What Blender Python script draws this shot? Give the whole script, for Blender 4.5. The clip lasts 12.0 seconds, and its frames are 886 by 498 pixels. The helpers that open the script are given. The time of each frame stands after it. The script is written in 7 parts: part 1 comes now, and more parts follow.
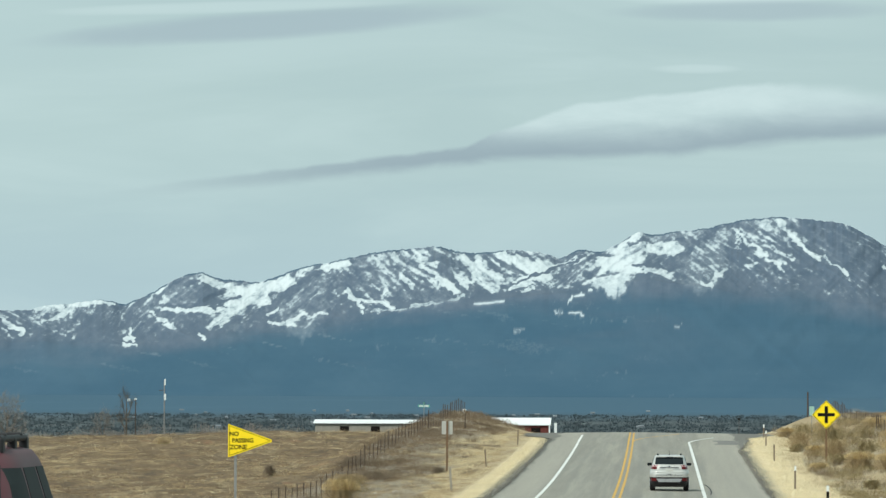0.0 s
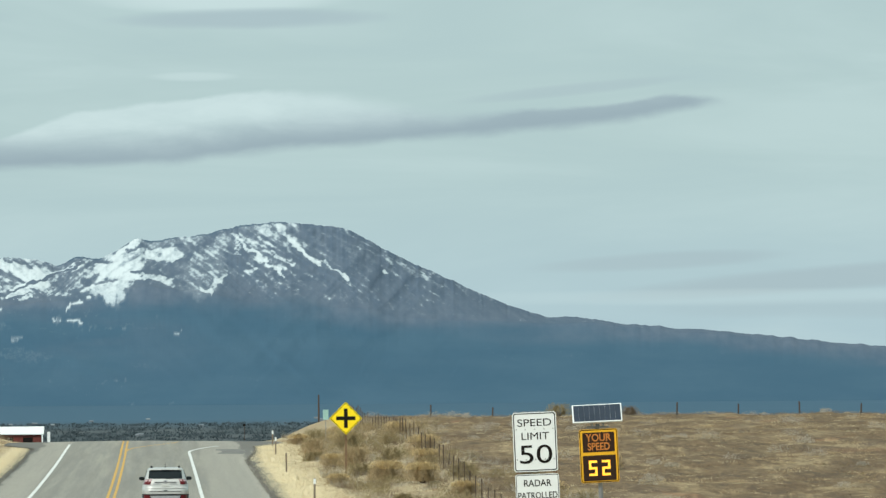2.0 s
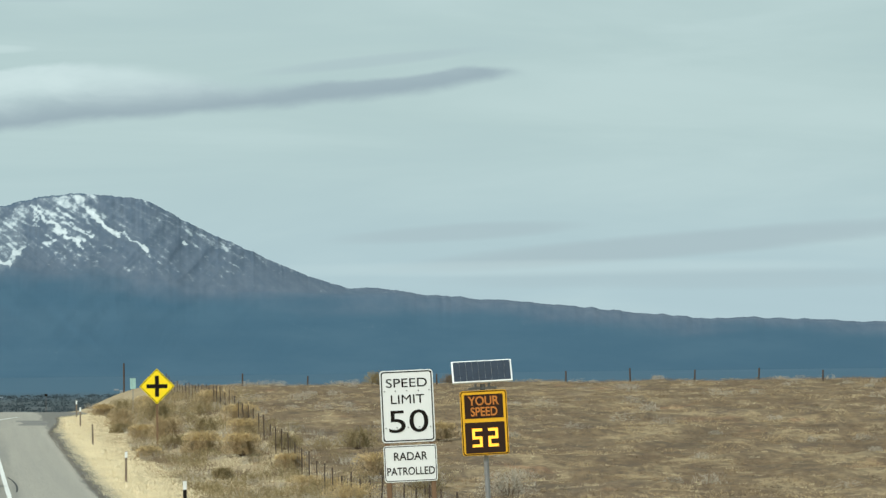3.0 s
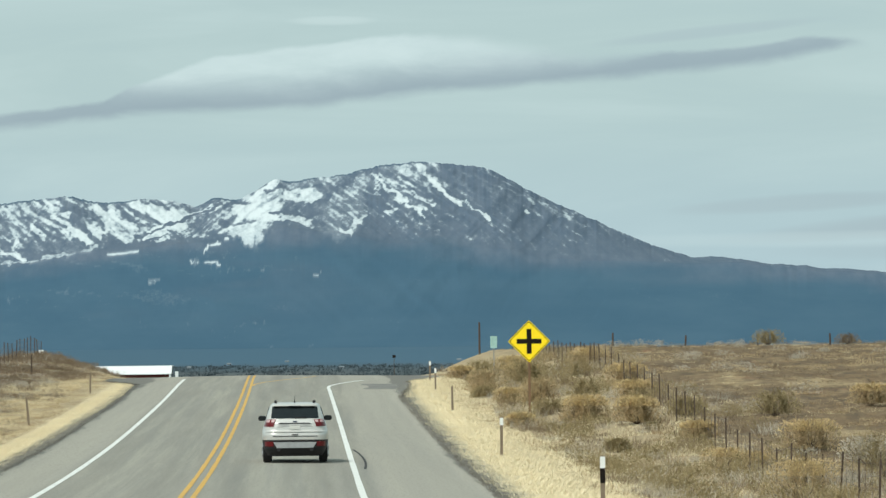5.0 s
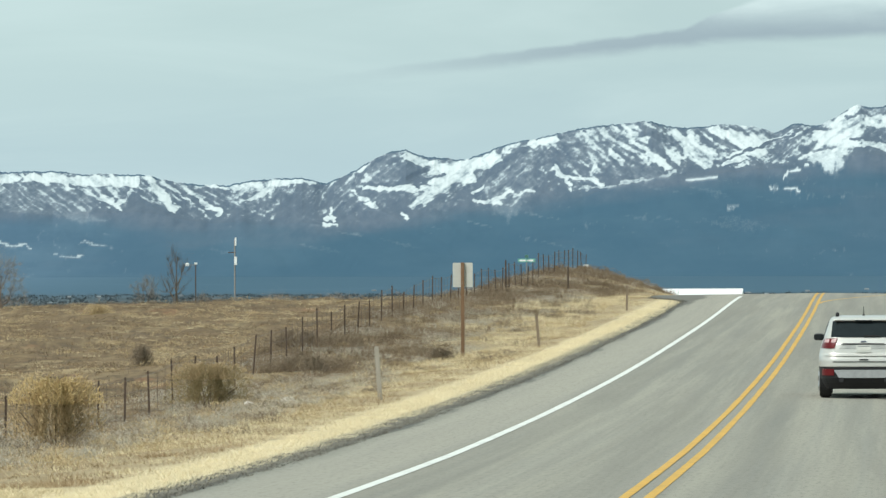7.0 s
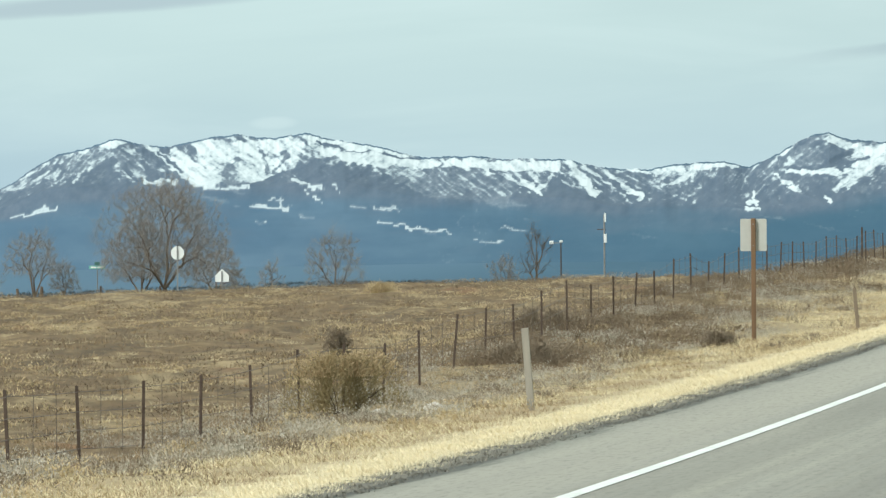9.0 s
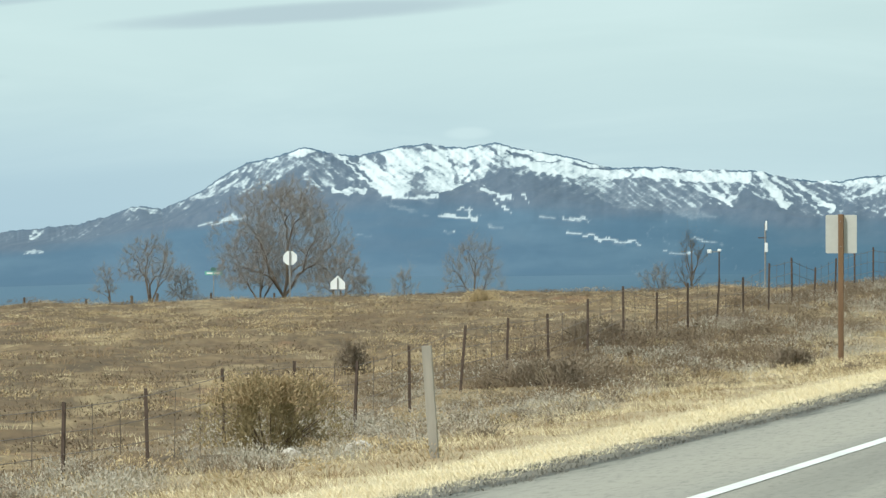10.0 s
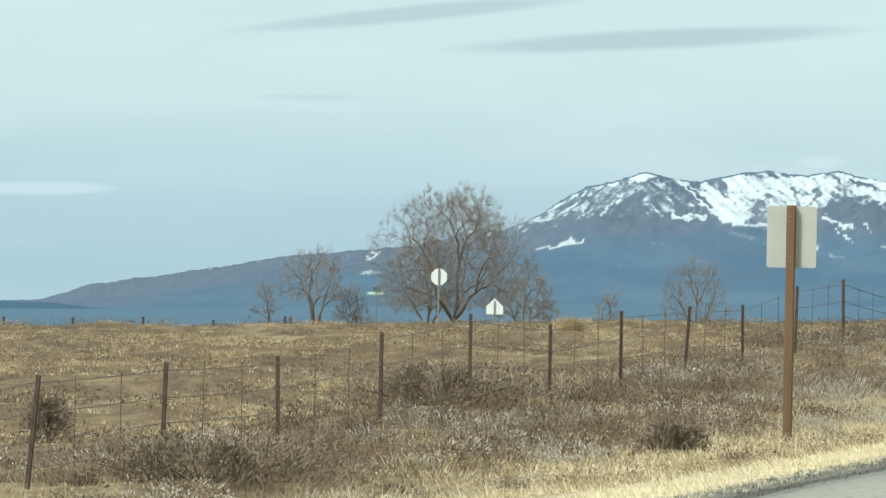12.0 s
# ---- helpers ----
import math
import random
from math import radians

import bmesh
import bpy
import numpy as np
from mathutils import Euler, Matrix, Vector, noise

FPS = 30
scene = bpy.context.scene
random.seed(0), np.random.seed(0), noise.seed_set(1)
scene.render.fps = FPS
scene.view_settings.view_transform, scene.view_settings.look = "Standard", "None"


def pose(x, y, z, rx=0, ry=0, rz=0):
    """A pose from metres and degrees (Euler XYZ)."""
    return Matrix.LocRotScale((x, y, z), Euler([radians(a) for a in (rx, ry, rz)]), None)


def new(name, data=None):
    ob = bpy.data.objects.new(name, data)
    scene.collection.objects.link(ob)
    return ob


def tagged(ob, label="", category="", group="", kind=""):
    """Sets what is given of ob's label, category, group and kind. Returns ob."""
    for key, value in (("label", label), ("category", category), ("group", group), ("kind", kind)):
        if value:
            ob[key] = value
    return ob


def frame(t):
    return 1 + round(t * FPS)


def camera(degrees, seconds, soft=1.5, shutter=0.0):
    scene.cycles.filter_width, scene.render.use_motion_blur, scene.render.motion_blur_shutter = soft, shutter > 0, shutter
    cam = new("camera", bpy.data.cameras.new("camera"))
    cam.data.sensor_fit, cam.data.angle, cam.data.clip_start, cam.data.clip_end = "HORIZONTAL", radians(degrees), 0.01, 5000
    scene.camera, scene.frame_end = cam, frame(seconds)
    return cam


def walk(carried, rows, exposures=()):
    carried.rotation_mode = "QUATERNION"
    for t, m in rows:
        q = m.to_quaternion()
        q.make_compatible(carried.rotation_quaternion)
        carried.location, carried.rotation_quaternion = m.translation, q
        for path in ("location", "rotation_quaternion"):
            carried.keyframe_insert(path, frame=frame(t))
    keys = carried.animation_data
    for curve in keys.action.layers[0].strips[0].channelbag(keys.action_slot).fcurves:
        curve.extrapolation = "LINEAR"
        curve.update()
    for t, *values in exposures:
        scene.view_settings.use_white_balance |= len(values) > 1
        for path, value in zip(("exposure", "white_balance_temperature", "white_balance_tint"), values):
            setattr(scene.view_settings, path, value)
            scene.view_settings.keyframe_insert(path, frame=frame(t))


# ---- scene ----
cam = camera(8.228, 12.0, soft=1.4)

# time, place of the eye, and its turn to the left, upwards and about the view, in degrees
PATH = [
    (0.0, 2.378, 0.000, 4.300, 2.1093, 1.4103, 0.1874),
    (0.5, 2.428, 11.502, 4.284, 0.9733, 1.4552, 0.3015),
    (1.0, 2.478, 23.007, 4.239, -0.1570, 1.5064, 0.1729),
    (1.5, 2.527, 34.516, 4.168, -1.3444, 1.5183, 0.0125),
    (2.0, 2.574, 46.028, 4.072, -2.5490, 1.4727, -0.4256),
    (2.5, 2.619, 57.544, 3.957, -3.6650, 1.3394, -0.5121),
    (2.7, 2.637, 62.151, 3.906, -4.0179, 1.2769, -0.5669),
    (3.1, 2.671, 71.367, 3.795, -4.4673, 1.1697, -0.6706),
    (3.5, 2.704, 80.586, 3.676, -4.4375, 1.0957, -0.7435),
    (3.9, 2.736, 89.806, 3.550, -3.9799, 1.0512, -0.7566),
    (4.3, 2.766, 99.029, 3.417, -3.1456, 1.0326, -0.6811),
    (4.5, 2.780, 103.641, 3.349, -2.6429, 1.0292, -0.6164),
    (5.0, 2.814, 115.175, 3.176, -1.2494, 0.9559, -0.6453),
    (5.5, 2.845, 126.711, 3.000, 0.1956, 0.8238, -0.5793),
    (6.0, 2.873, 138.252, 2.824, 1.5590, 0.6516, -0.4459),
    (6.5, 2.897, 149.795, 2.652, 2.9217, 0.4869, -0.3760),
    (7.0, 2.918, 161.342, 2.486, 4.1523, 0.3216, -0.1679),
    (7.5, 2.934, 172.893, 2.329, 5.2880, 0.1752, -0.1368),
    (7.7, 2.940, 177.514, 2.269, 5.7036, 0.1477, -0.2323),
    (8.1, 2.949, 186.758, 2.157, 6.5291, 0.1007, -0.3008),
    (8.5, 2.955, 196.005, 2.055, 7.2655, 0.1300, -0.3854),
    (8.9, 2.959, 205.253, 1.965, 7.9618, 0.1935, -0.4149),
    (9.3, 2.959, 214.504, 1.887, 8.6672, 0.2486, -0.3183),
    (9.5, 2.958, 219.131, 1.854, 9.0278, 0.2767, -0.2674),
    (10.0, 2.952, 230.699, 1.788, 9.9383, 0.3133, 0.0024),
    (10.5, 2.940, 242.270, 1.750, 11.0073, 0.3585, 0.3503),
    (11.0, 2.924, 253.845, 1.741, 12.1026, 0.3992, 0.4047),
    (11.5, 2.901, 265.424, 1.766, 13.0198, 0.4546, 0.7036),
    (12.0, 2.873, 277.006, 1.826, 13.2019, 0.5188, 1.1433),
]
walk(cam, [(t, pose(x, y, z, 90 + up, 0, turn) @ pose(0, 0, 0, 0, 0, roll)) for t, x, y, z, turn, up, roll in PATH],
     exposures=[(0.0, 0.0, 6150, 5.0), (4.5, 0.0, 6220, 6.0), (7.0, 0.13, 6220, 6.0), (9.5, 0.24, 6200, 5.5), (12.0, 0.30, 6150, 4.5)])

# ---- sky and sun ----
SUN_TURN, SUN_HEIGHT = 215.0, 48.0


class Nodes:
    """A small helper to lay out shader nodes."""

    def __init__(self, tree):
        self.tree = tree
        tree.nodes.clear()

    def add(self, kind, **inputs):
        node = self.tree.nodes.new(kind)
        return node

    def link(self, a, b):
        self.tree.links.new(a, b)

    def put(self, socket, value):
        if isinstance(value, (int, float)):
            socket.default_value = value
        elif isinstance(value, (tuple, list)):
            socket.default_value = tuple(value) if len(value) != 3 or socket.type != "RGBA" else (*value, 1.0)
        else:
            self.link(value, socket)

    def math(self, op, a, b=0.0, c=0.0, clamp=False):
        n = self.add("ShaderNodeMath")
        n.operation, n.use_clamp = op, clamp
        for s, v in zip(n.inputs, (a, b, c)):
            self.put(s, v)
        return n.outputs[0]

    def step(self, v, lo, hi):
        n = self.add("ShaderNodeMapRange")
        n.interpolation_type = "SMOOTHSTEP"
        for s, x in zip(n.inputs, (v, lo, hi, 0.0, 1.0)):
            self.put(s, x)
        return n.outputs[0]

    def mix(self, f, a, b, blend="MIX"):
        n = self.add("ShaderNodeMix")
        n.data_type, n.blend_type = "RGBA", blend
        self.put(n.inputs[0], f)
        self.put(n.inputs[6], a)
        self.put(n.inputs[7], b)
        return n.outputs[2]

    def noise(self, vector, scale, detail=4.0, rough=0.55, distort=0.0):
        n = self.add("ShaderNodeTexNoise")
        if vector is not None:
            self.link(vector, n.inputs["Vector"])
        for k, v in (("Scale", scale), ("Detail", detail), ("Roughness", rough), ("Distortion", distort)):
            n.inputs[k].default_value = v
        return n.outputs[0]

    def scaled(self, vector, sx, sy, sz):
        n = self.add("ShaderNodeVectorMath")
        n.operation = "MULTIPLY"
        self.link(vector, n.inputs[0])
        n.inputs[1].default_value = (sx, sy, sz)
        return n.outputs[0]

    def bent(self, v, knees):
        """A line with knees: straight between the points given, level outside them."""
        total = knees[0][1]
        for (v0, h0), (v1, h1) in zip(knees, knees[1:]):
            n = self.add("ShaderNodeMapRange")
            for sock, x in zip(n.inputs, (v, v0, v1, 0.0, h1 - h0)):
                self.put(sock, x)
            total = self.math("ADD", total, n.outputs[0])
        return total

    def place(self):
        return self.add("ShaderNodeNewGeometry").outputs["Position"]

    def parts(self, vector):
        n = self.add("ShaderNodeSeparateXYZ")
        self.link(vector, n.inputs[0])
        return n.outputs

    def join(self, x, y, z):
        n = self.add("ShaderNodeCombineXYZ")
        for s, v in zip(n.inputs, (x, y, z)):
            self.put(s, v)
        return n.outputs[0]


def make_world():
    world = bpy.data.worlds.new("sky")
    scene.world = world
    world.use_nodes = True
    k = Nodes(world.node_tree)
    sky = k.add("ShaderNodeTexSky")
    sky.sky_type, sky.sun_disc = "NISHITA", False
    sky.sun_elevation, sky.sun_rotation = radians(SUN_HEIGHT), radians(SUN_TURN)
    sky.altitude, sky.air_density, sky.dust_density = 2100, 1.0, 2.0
    x, y, z = k.parts(k.add("ShaderNodeTexCoord").outputs["Generated"])
    ahead = k.math("MAXIMUM", y, 0.05)
    a, e = k.math("MULTIPLY", k.math("DIVIDE", x, ahead), 1000.0), k.math("MULTIPLY", k.math("DIVIDE", z, ahead), 1000.0)
    flow = k.join(k.math("MULTIPLY", a, 0.012), k.math("MULTIPLY", e, 0.07), 0.0)
    wisps = k.noise(flow, 1.0, 5.0, 0.55, 0.6)
    fine = k.noise(k.join(k.math("MULTIPLY", a, 0.05), k.math("MULTIPLY", e, 0.16), 3.0), 1.0, 6.0, 0.6, 0.3)
    # the high veil of cloud: paler up and to the left, a little bluer low down
    low, high = (0.47, 0.60, 0.64), (0.50, 0.62, 0.605)
    veil = k.mix(k.step(e, 8.0, 48.0), low, high)
    veil = k.mix(k.math("MULTIPLY", k.step(wisps, 0.42, 0.72), 0.30), veil, (0.66, 0.78, 0.76))
    veil = k.mix(k.math("MULTIPLY", k.step(wisps, 0.50, 0.25), 0.22), veil, (0.40, 0.52, 0.56))
    shade = k.math("MULTIPLY", k.math("MULTIPLY", k.step(e, 38.0, 4.0), k.step(a, -130.0, -250.0)), 0.7)
    veil = k.mix(shade, veil, (0.34, 0.47, 0.56))
    bright = k.math("MULTIPLY", k.math("MULTIPLY", k.step(e, 18.0, 44.0), k.step(a, -40.0, -170.0)), 0.38)
    veil = k.mix(bright, veil, (0.63, 0.765, 0.745))
    ragged = k.math("MULTIPLY", k.math("SUBTRACT", fine, 0.5), 1.0)

    def cloud(sky_colour, a0, e0, tilt, length, thick, colour, amount, soft=0.5, rag=1.0, flat=1.0):
        """A long lens of cloud: its middle, its tilt, half its length and half its thickness, in thousandths of a radian."""
        da, de = k.math("SUBTRACT", a, a0), k.math("SUBTRACT", e, e0)
        u = k.math("DIVIDE", da, length)
        v = k.math("DIVIDE", k.math("SUBTRACT", de, k.math("MULTIPLY", da, tilt)), thick)
        u2 = k.math("POWER", k.math("ABSOLUTE", u), 2.0)
        v2 = k.math("POWER", k.math("ABSOLUTE", v), 2.0)
        r = k.math("ADD", k.math("ADD", u2, v2), k.math("MULTIPLY", ragged, rag))
        mask = k.math("MULTIPLY", k.step(r, 1.0 + soft, 1.0 - soft), amount)
        return k.mix(mask, sky_colour, colour)

    pale, grey, mid = (0.72, 0.83, 0.81), (0.31, 0.385, 0.43), (0.42, 0.51, 0.54)
    c = veil
    # the large lens: a domed bright cap over a grey underside, thinning into a long tail at either end
    edge_n = k.math("MULTIPLY", k.math("SUBTRACT", k.noise(k.join(k.math("MULTIPLY", a, 0.10), k.math("MULTIPLY", e, 0.22), 7.0), 1.0, 5.0, 0.6, 0.4), 0.5), 1.6)
    floor_e = k.bent(a, ((-95, 32.0), (-29, 39.0), (0, 40.0), (20, 42.3), (52, 44.4), (75, 46.5), (88, 49.0)))
    deep = k.bent(a, ((-95, 1.6), (-45, 2.6), (-33, 2.8), (-27, 5.2), (-15, 8.8), (-3, 10.0), (12, 10.1), (27, 9.0), (37, 6.9), (46, 4.6), (60, 3.2), (81, 3.2), (88, 1.6), (93, 0.3)))
    up = k.math("ADD", k.math("SUBTRACT", e, floor_e), edge_n)
    over_top = k.math("SUBTRACT", deep, up)
    inside = k.math("MULTIPLY", k.step(up, -0.9, 1.1), k.step(over_top, -0.3, k.math("ADD", 0.7, k.math("MULTIPLY", k.math("MULTIPLY", k.step(a, 10.0, 38.0), k.step(a, 60.0, 42.0)), 3.0))))
    inside = k.math("MULTIPLY", inside, k.math("MULTIPLY", k.step(a, -98.0, -40.0), k.step(a, 93.0, 84.0)))
    grey_part = k.math("ADD", 0.25, k.math("MULTIPLY", k.step(deep, 2.2, 5.0), 0.75))
    rise = k.math("MULTIPLY", k.step(k.math("ADD", up, k.math("MULTIPLY", ragged, 2.5)), 0.6, 7.2), grey_part)
    body = k.mix(rise, (0.33, 0.405, 0.45), k.mix(k.step(fine, 0.3, 0.7), (0.60, 0.715, 0.705), (0.69, 0.80, 0.785)))
    c = k.mix(k.math("MULTIPLY", inside, 0.86), c, body)
    c = cloud(c, 4.0, 54.0, 0.0, 6.0, 0.7, pale, 0.35, 0.9, 1.0)
    c = cloud(c, 66.0, 51.6, 0.10, 16.0, 0.9, mid, 0.45, 0.9, 1.0)
    c = cloud(c, -66.0, 61.0, 0.07, 33.0, 2.1, mid, 0.85, 0.75, 1.0)
    c = cloud(c, -72.0, 64.0, 0.03, 26.0, 0.9, pale, 0.35, 0.8, 1.0)
    c = cloud(c, 8.0, 66.6, 0.0, 18.0, 2.0, pale, 0.5, 0.8, 1.0)
    c = cloud(c, 14.0, 63.4, 0.01, 20.0, 1.5, mid, 0.7, 0.8, 1.0)
    c = cloud(c, 80.0, 23.6, 0.05, 18.0, 1.3, mid, 0.6, 0.8, 1.0)
    c = cloud(c, 118.0, 21.4, 0.075, 44.0, 1.9, mid, 0.75, 0.7, 1.0)
    c = cloud(c, 95.0, 17.6, 0.0, 46.0, 1.2, pale, 0.2, 0.9, 1.3)
    c = cloud(c, 122.0, 15.6, 0.0, 40.0, 1.5, mid, 0.4, 0.9, 1.4)
    c = cloud(c, -240.0, 48.6, 0.10, 27.0, 1.3, mid, 0.75, 0.8, 1.0)
    c = cloud(c, -199.0, 44.6, 0.055, 30.0, 1.5, mid, 0.85, 0.8, 1.0)
    c = cloud(c, -258.0, 34.4, 0.0, 8.0, 0.6, mid, 0.3, 0.9, 1.0)
    c = cloud(c, -305.0, 18.4, 0.02, 13.0, 1.1, pale, 0.32, 0.7, 0.6)
    c = cloud(c, -171.0, 24.6, 0.02, 3.6, 1.0, pale, 0.25, 0.8, 1.0)
    back = k.add("ShaderNodeBackground")
    k.link(sky.outputs[0], back.inputs[0])
    back.inputs[1].default_value = 0.06
    over = k.add("ShaderNodeBackground")
    k.link(c, over.inputs[0])
    over.inputs[1].default_value = 1.0
    blend = k.add("ShaderNodeMixShader")
    blend.inputs[0].default_value = 0.93
    k.link(back.outputs[0], blend.inputs[1])
    k.link(over.outputs[0], blend.inputs[2])
    out = k.add("ShaderNodeOutputWorld")
    k.link(blend.outputs[0], out.inputs[0])


make_world()
sun_data = bpy.data.lights.new("sun", "SUN")
sun_data.energy, sun_data.angle, sun_data.color = 3.4, radians(9), (1.0, 0.95, 0.87)
sun = new("sun", sun_data)
sun.matrix_world = pose(0, 150, 60, 90 - SUN_HEIGHT, 0, 180 - SUN_TURN)

# ---- materials ----
MATS = {}


def material(name, colour, rough=0.85, metal=0.0, dark=None, scale=8.0, amount=0.6, bump=0.0, emit=None, spec=0.3, island=0.0, stretch=(1, 1, 1), big=None, coat=0.0):
    """A surface of two colours, broken up at two scales, with fine relief."""
    if name in MATS:
        return MATS[name]
    m = bpy.data.materials.new(name)
    m.use_nodes = True
    k = Nodes(m.node_tree)
    b = k.add("ShaderNodeBsdfPrincipled")
    out = k.add("ShaderNodeOutputMaterial")
    k.link(b.outputs[0], out.inputs[0])
    dark = dark or tuple(c * 0.6 for c in colour)
    where = k.scaled(k.add("ShaderNodeTexCoord").outputs["Object"], *stretch)
    grain = k.noise(where, scale, 5.0, 0.6)
    broad = k.noise(where, big or scale * 0.13, 3.0, 0.5)
    f = k.math("MULTIPLY", k.step(k.math("ADD", k.math("MULTIPLY", grain, 0.6), k.math("MULTIPLY", broad, 0.4)), 0.35, 0.68), amount)
    c = k.mix(f, colour, dark)
    if island:
        g = k.add("ShaderNodeNewGeometry").outputs["Random Per Island"]
        o = k.add("ShaderNodeObjectInfo").outputs["Random"]
        r = k.math("FRACT", k.math("ADD", g, o))
        c = k.mix(k.math("MULTIPLY", r, island), c, tuple(x * 0.45 for x in colour))
        c = k.mix(k.math("MULTIPLY", k.step(r, 0.6, 1.0), island * 0.7), c, tuple(min(1.0, x * 1.5) for x in colour))
    k.link(c, b.inputs["Base Color"])
    b.inputs["Roughness"].default_value = rough
    b.inputs["Metallic"].default_value = metal
    b.inputs["Specular IOR Level"].default_value = spec
    b.inputs["Coat Weight"].default_value = coat
    if bump:
        n = k.add("ShaderNodeBump")
        n.inputs["Strength"].default_value = bump
        n.inputs["Distance"].default_value = 0.02
        k.link(grain, n.inputs["Height"])
        k.link(n.outputs[0], b.inputs["Normal"])
    if emit:
        b.inputs["Emission Color"].default_value = (*emit[0], 1.0)
        b.inputs["Emission Strength"].default_value = emit[1]
    MATS[name] = m
    return m


def asphalt():
    m = bpy.data.materials.new("weathered_asphalt")
    m.use_nodes = True
    k = Nodes(m.node_tree)
    b, out = k.add("ShaderNodeBsdfPrincipled"), k.add("ShaderNodeOutputMaterial")
    k.link(b.outputs[0], out.inputs[0])
    p = k.place()
    x, y, z = k.parts(p)
    grit = k.noise(p, 45.0, 4.0, 0.7)
    blotch = k.noise(k.scaled(p, 0.7, 0.012, 1.0), 1.0, 5.0, 0.65)
    streak = k.noise(k.scaled(p, 2.2, 0.02, 1.0), 1.0, 4.0, 0.6)
    # wheel tracks along each lane
    wave = k.math("COSINE", k.math("MULTIPLY", k.math("ADD", x, 0.05), 2 * math.pi / 1.83))
    track = k.math("MULTIPLY", k.step(wave, 0.0, 1.0), 0.35)
    c = k.mix(k.step(blotch, 0.3, 0.7), (0.25, 0.232, 0.195), (0.36, 0.335, 0.272))
    c = k.mix(k.math("MULTIPLY", k.step(streak, 0.45, 0.7), 0.4), c, (0.19, 0.192, 0.182))
    c = k.mix(track, c, (0.33, 0.312, 0.265))
    stone = k.noise(k.scaled(p, 1.6, 0.012, 1.0), 1.0, 6.0, 0.7)
    c = k.mix(k.math("MULTIPLY", k.step(stone, 0.42, 0.62), 0.38), c, (0.175, 0.168, 0.148))
    c = k.mix(k.math("MULTIPLY", grit, 0.3), c, (0.16, 0.16, 0.15))
    worn = k.noise(k.scaled(p, 0.3, 0.006, 1.0), 1.0, 4.0, 0.6, 0.5)
    c = k.mix(k.math("MULTIPLY", k.step(worn, 0.5, 0.68), 0.45), c, (0.205, 0.198, 0.18))
    shoulder = k.step(k.math("ADD", k.math("ABSOLUTE", k.math("SUBTRACT", x, 0.3)), k.math("MULTIPLY", blotch, 0.5)), 4.1, 4.5)
    c = k.mix(k.math("MULTIPLY", shoulder, 0.6), c, (0.35, 0.325, 0.272))
    pebble = k.noise(k.scaled(p, 14.0, 2.0, 1.0), 1.0, 5.0, 0.75)
    c = k.mix(k.math("MULTIPLY", k.step(pebble, 0.48, 0.66), 0.5), c, (0.15, 0.142, 0.122))
    rim = k.step(k.math("ADD", k.math("ABSOLUTE", k.math("SUBTRACT", x, 0.7)), k.math("MULTIPLY", k.math("SUBTRACT", k.noise(k.scaled(p, 1.4, 0.07, 1.0), 1.0, 6.0, 0.75), 0.5), 1.6)), 6.05, 6.3)
    c = k.mix(k.math("MULTIPLY", rim, 0.75), c, (0.10, 0.095, 0.085))
    k.link(c, b.inputs["Base Color"])
    b.inputs["Roughness"].default_value = 0.8
    b.inputs["Specular IOR Level"].default_value = 0.25
    n = k.add("ShaderNodeBump")
    n.inputs["Strength"].default_value, n.inputs["Distance"].default_value = 0.4, 0.01
    k.link(grit, n.inputs["Height"])
    k.link(n.outputs[0], b.inputs["Normal"])
    return m


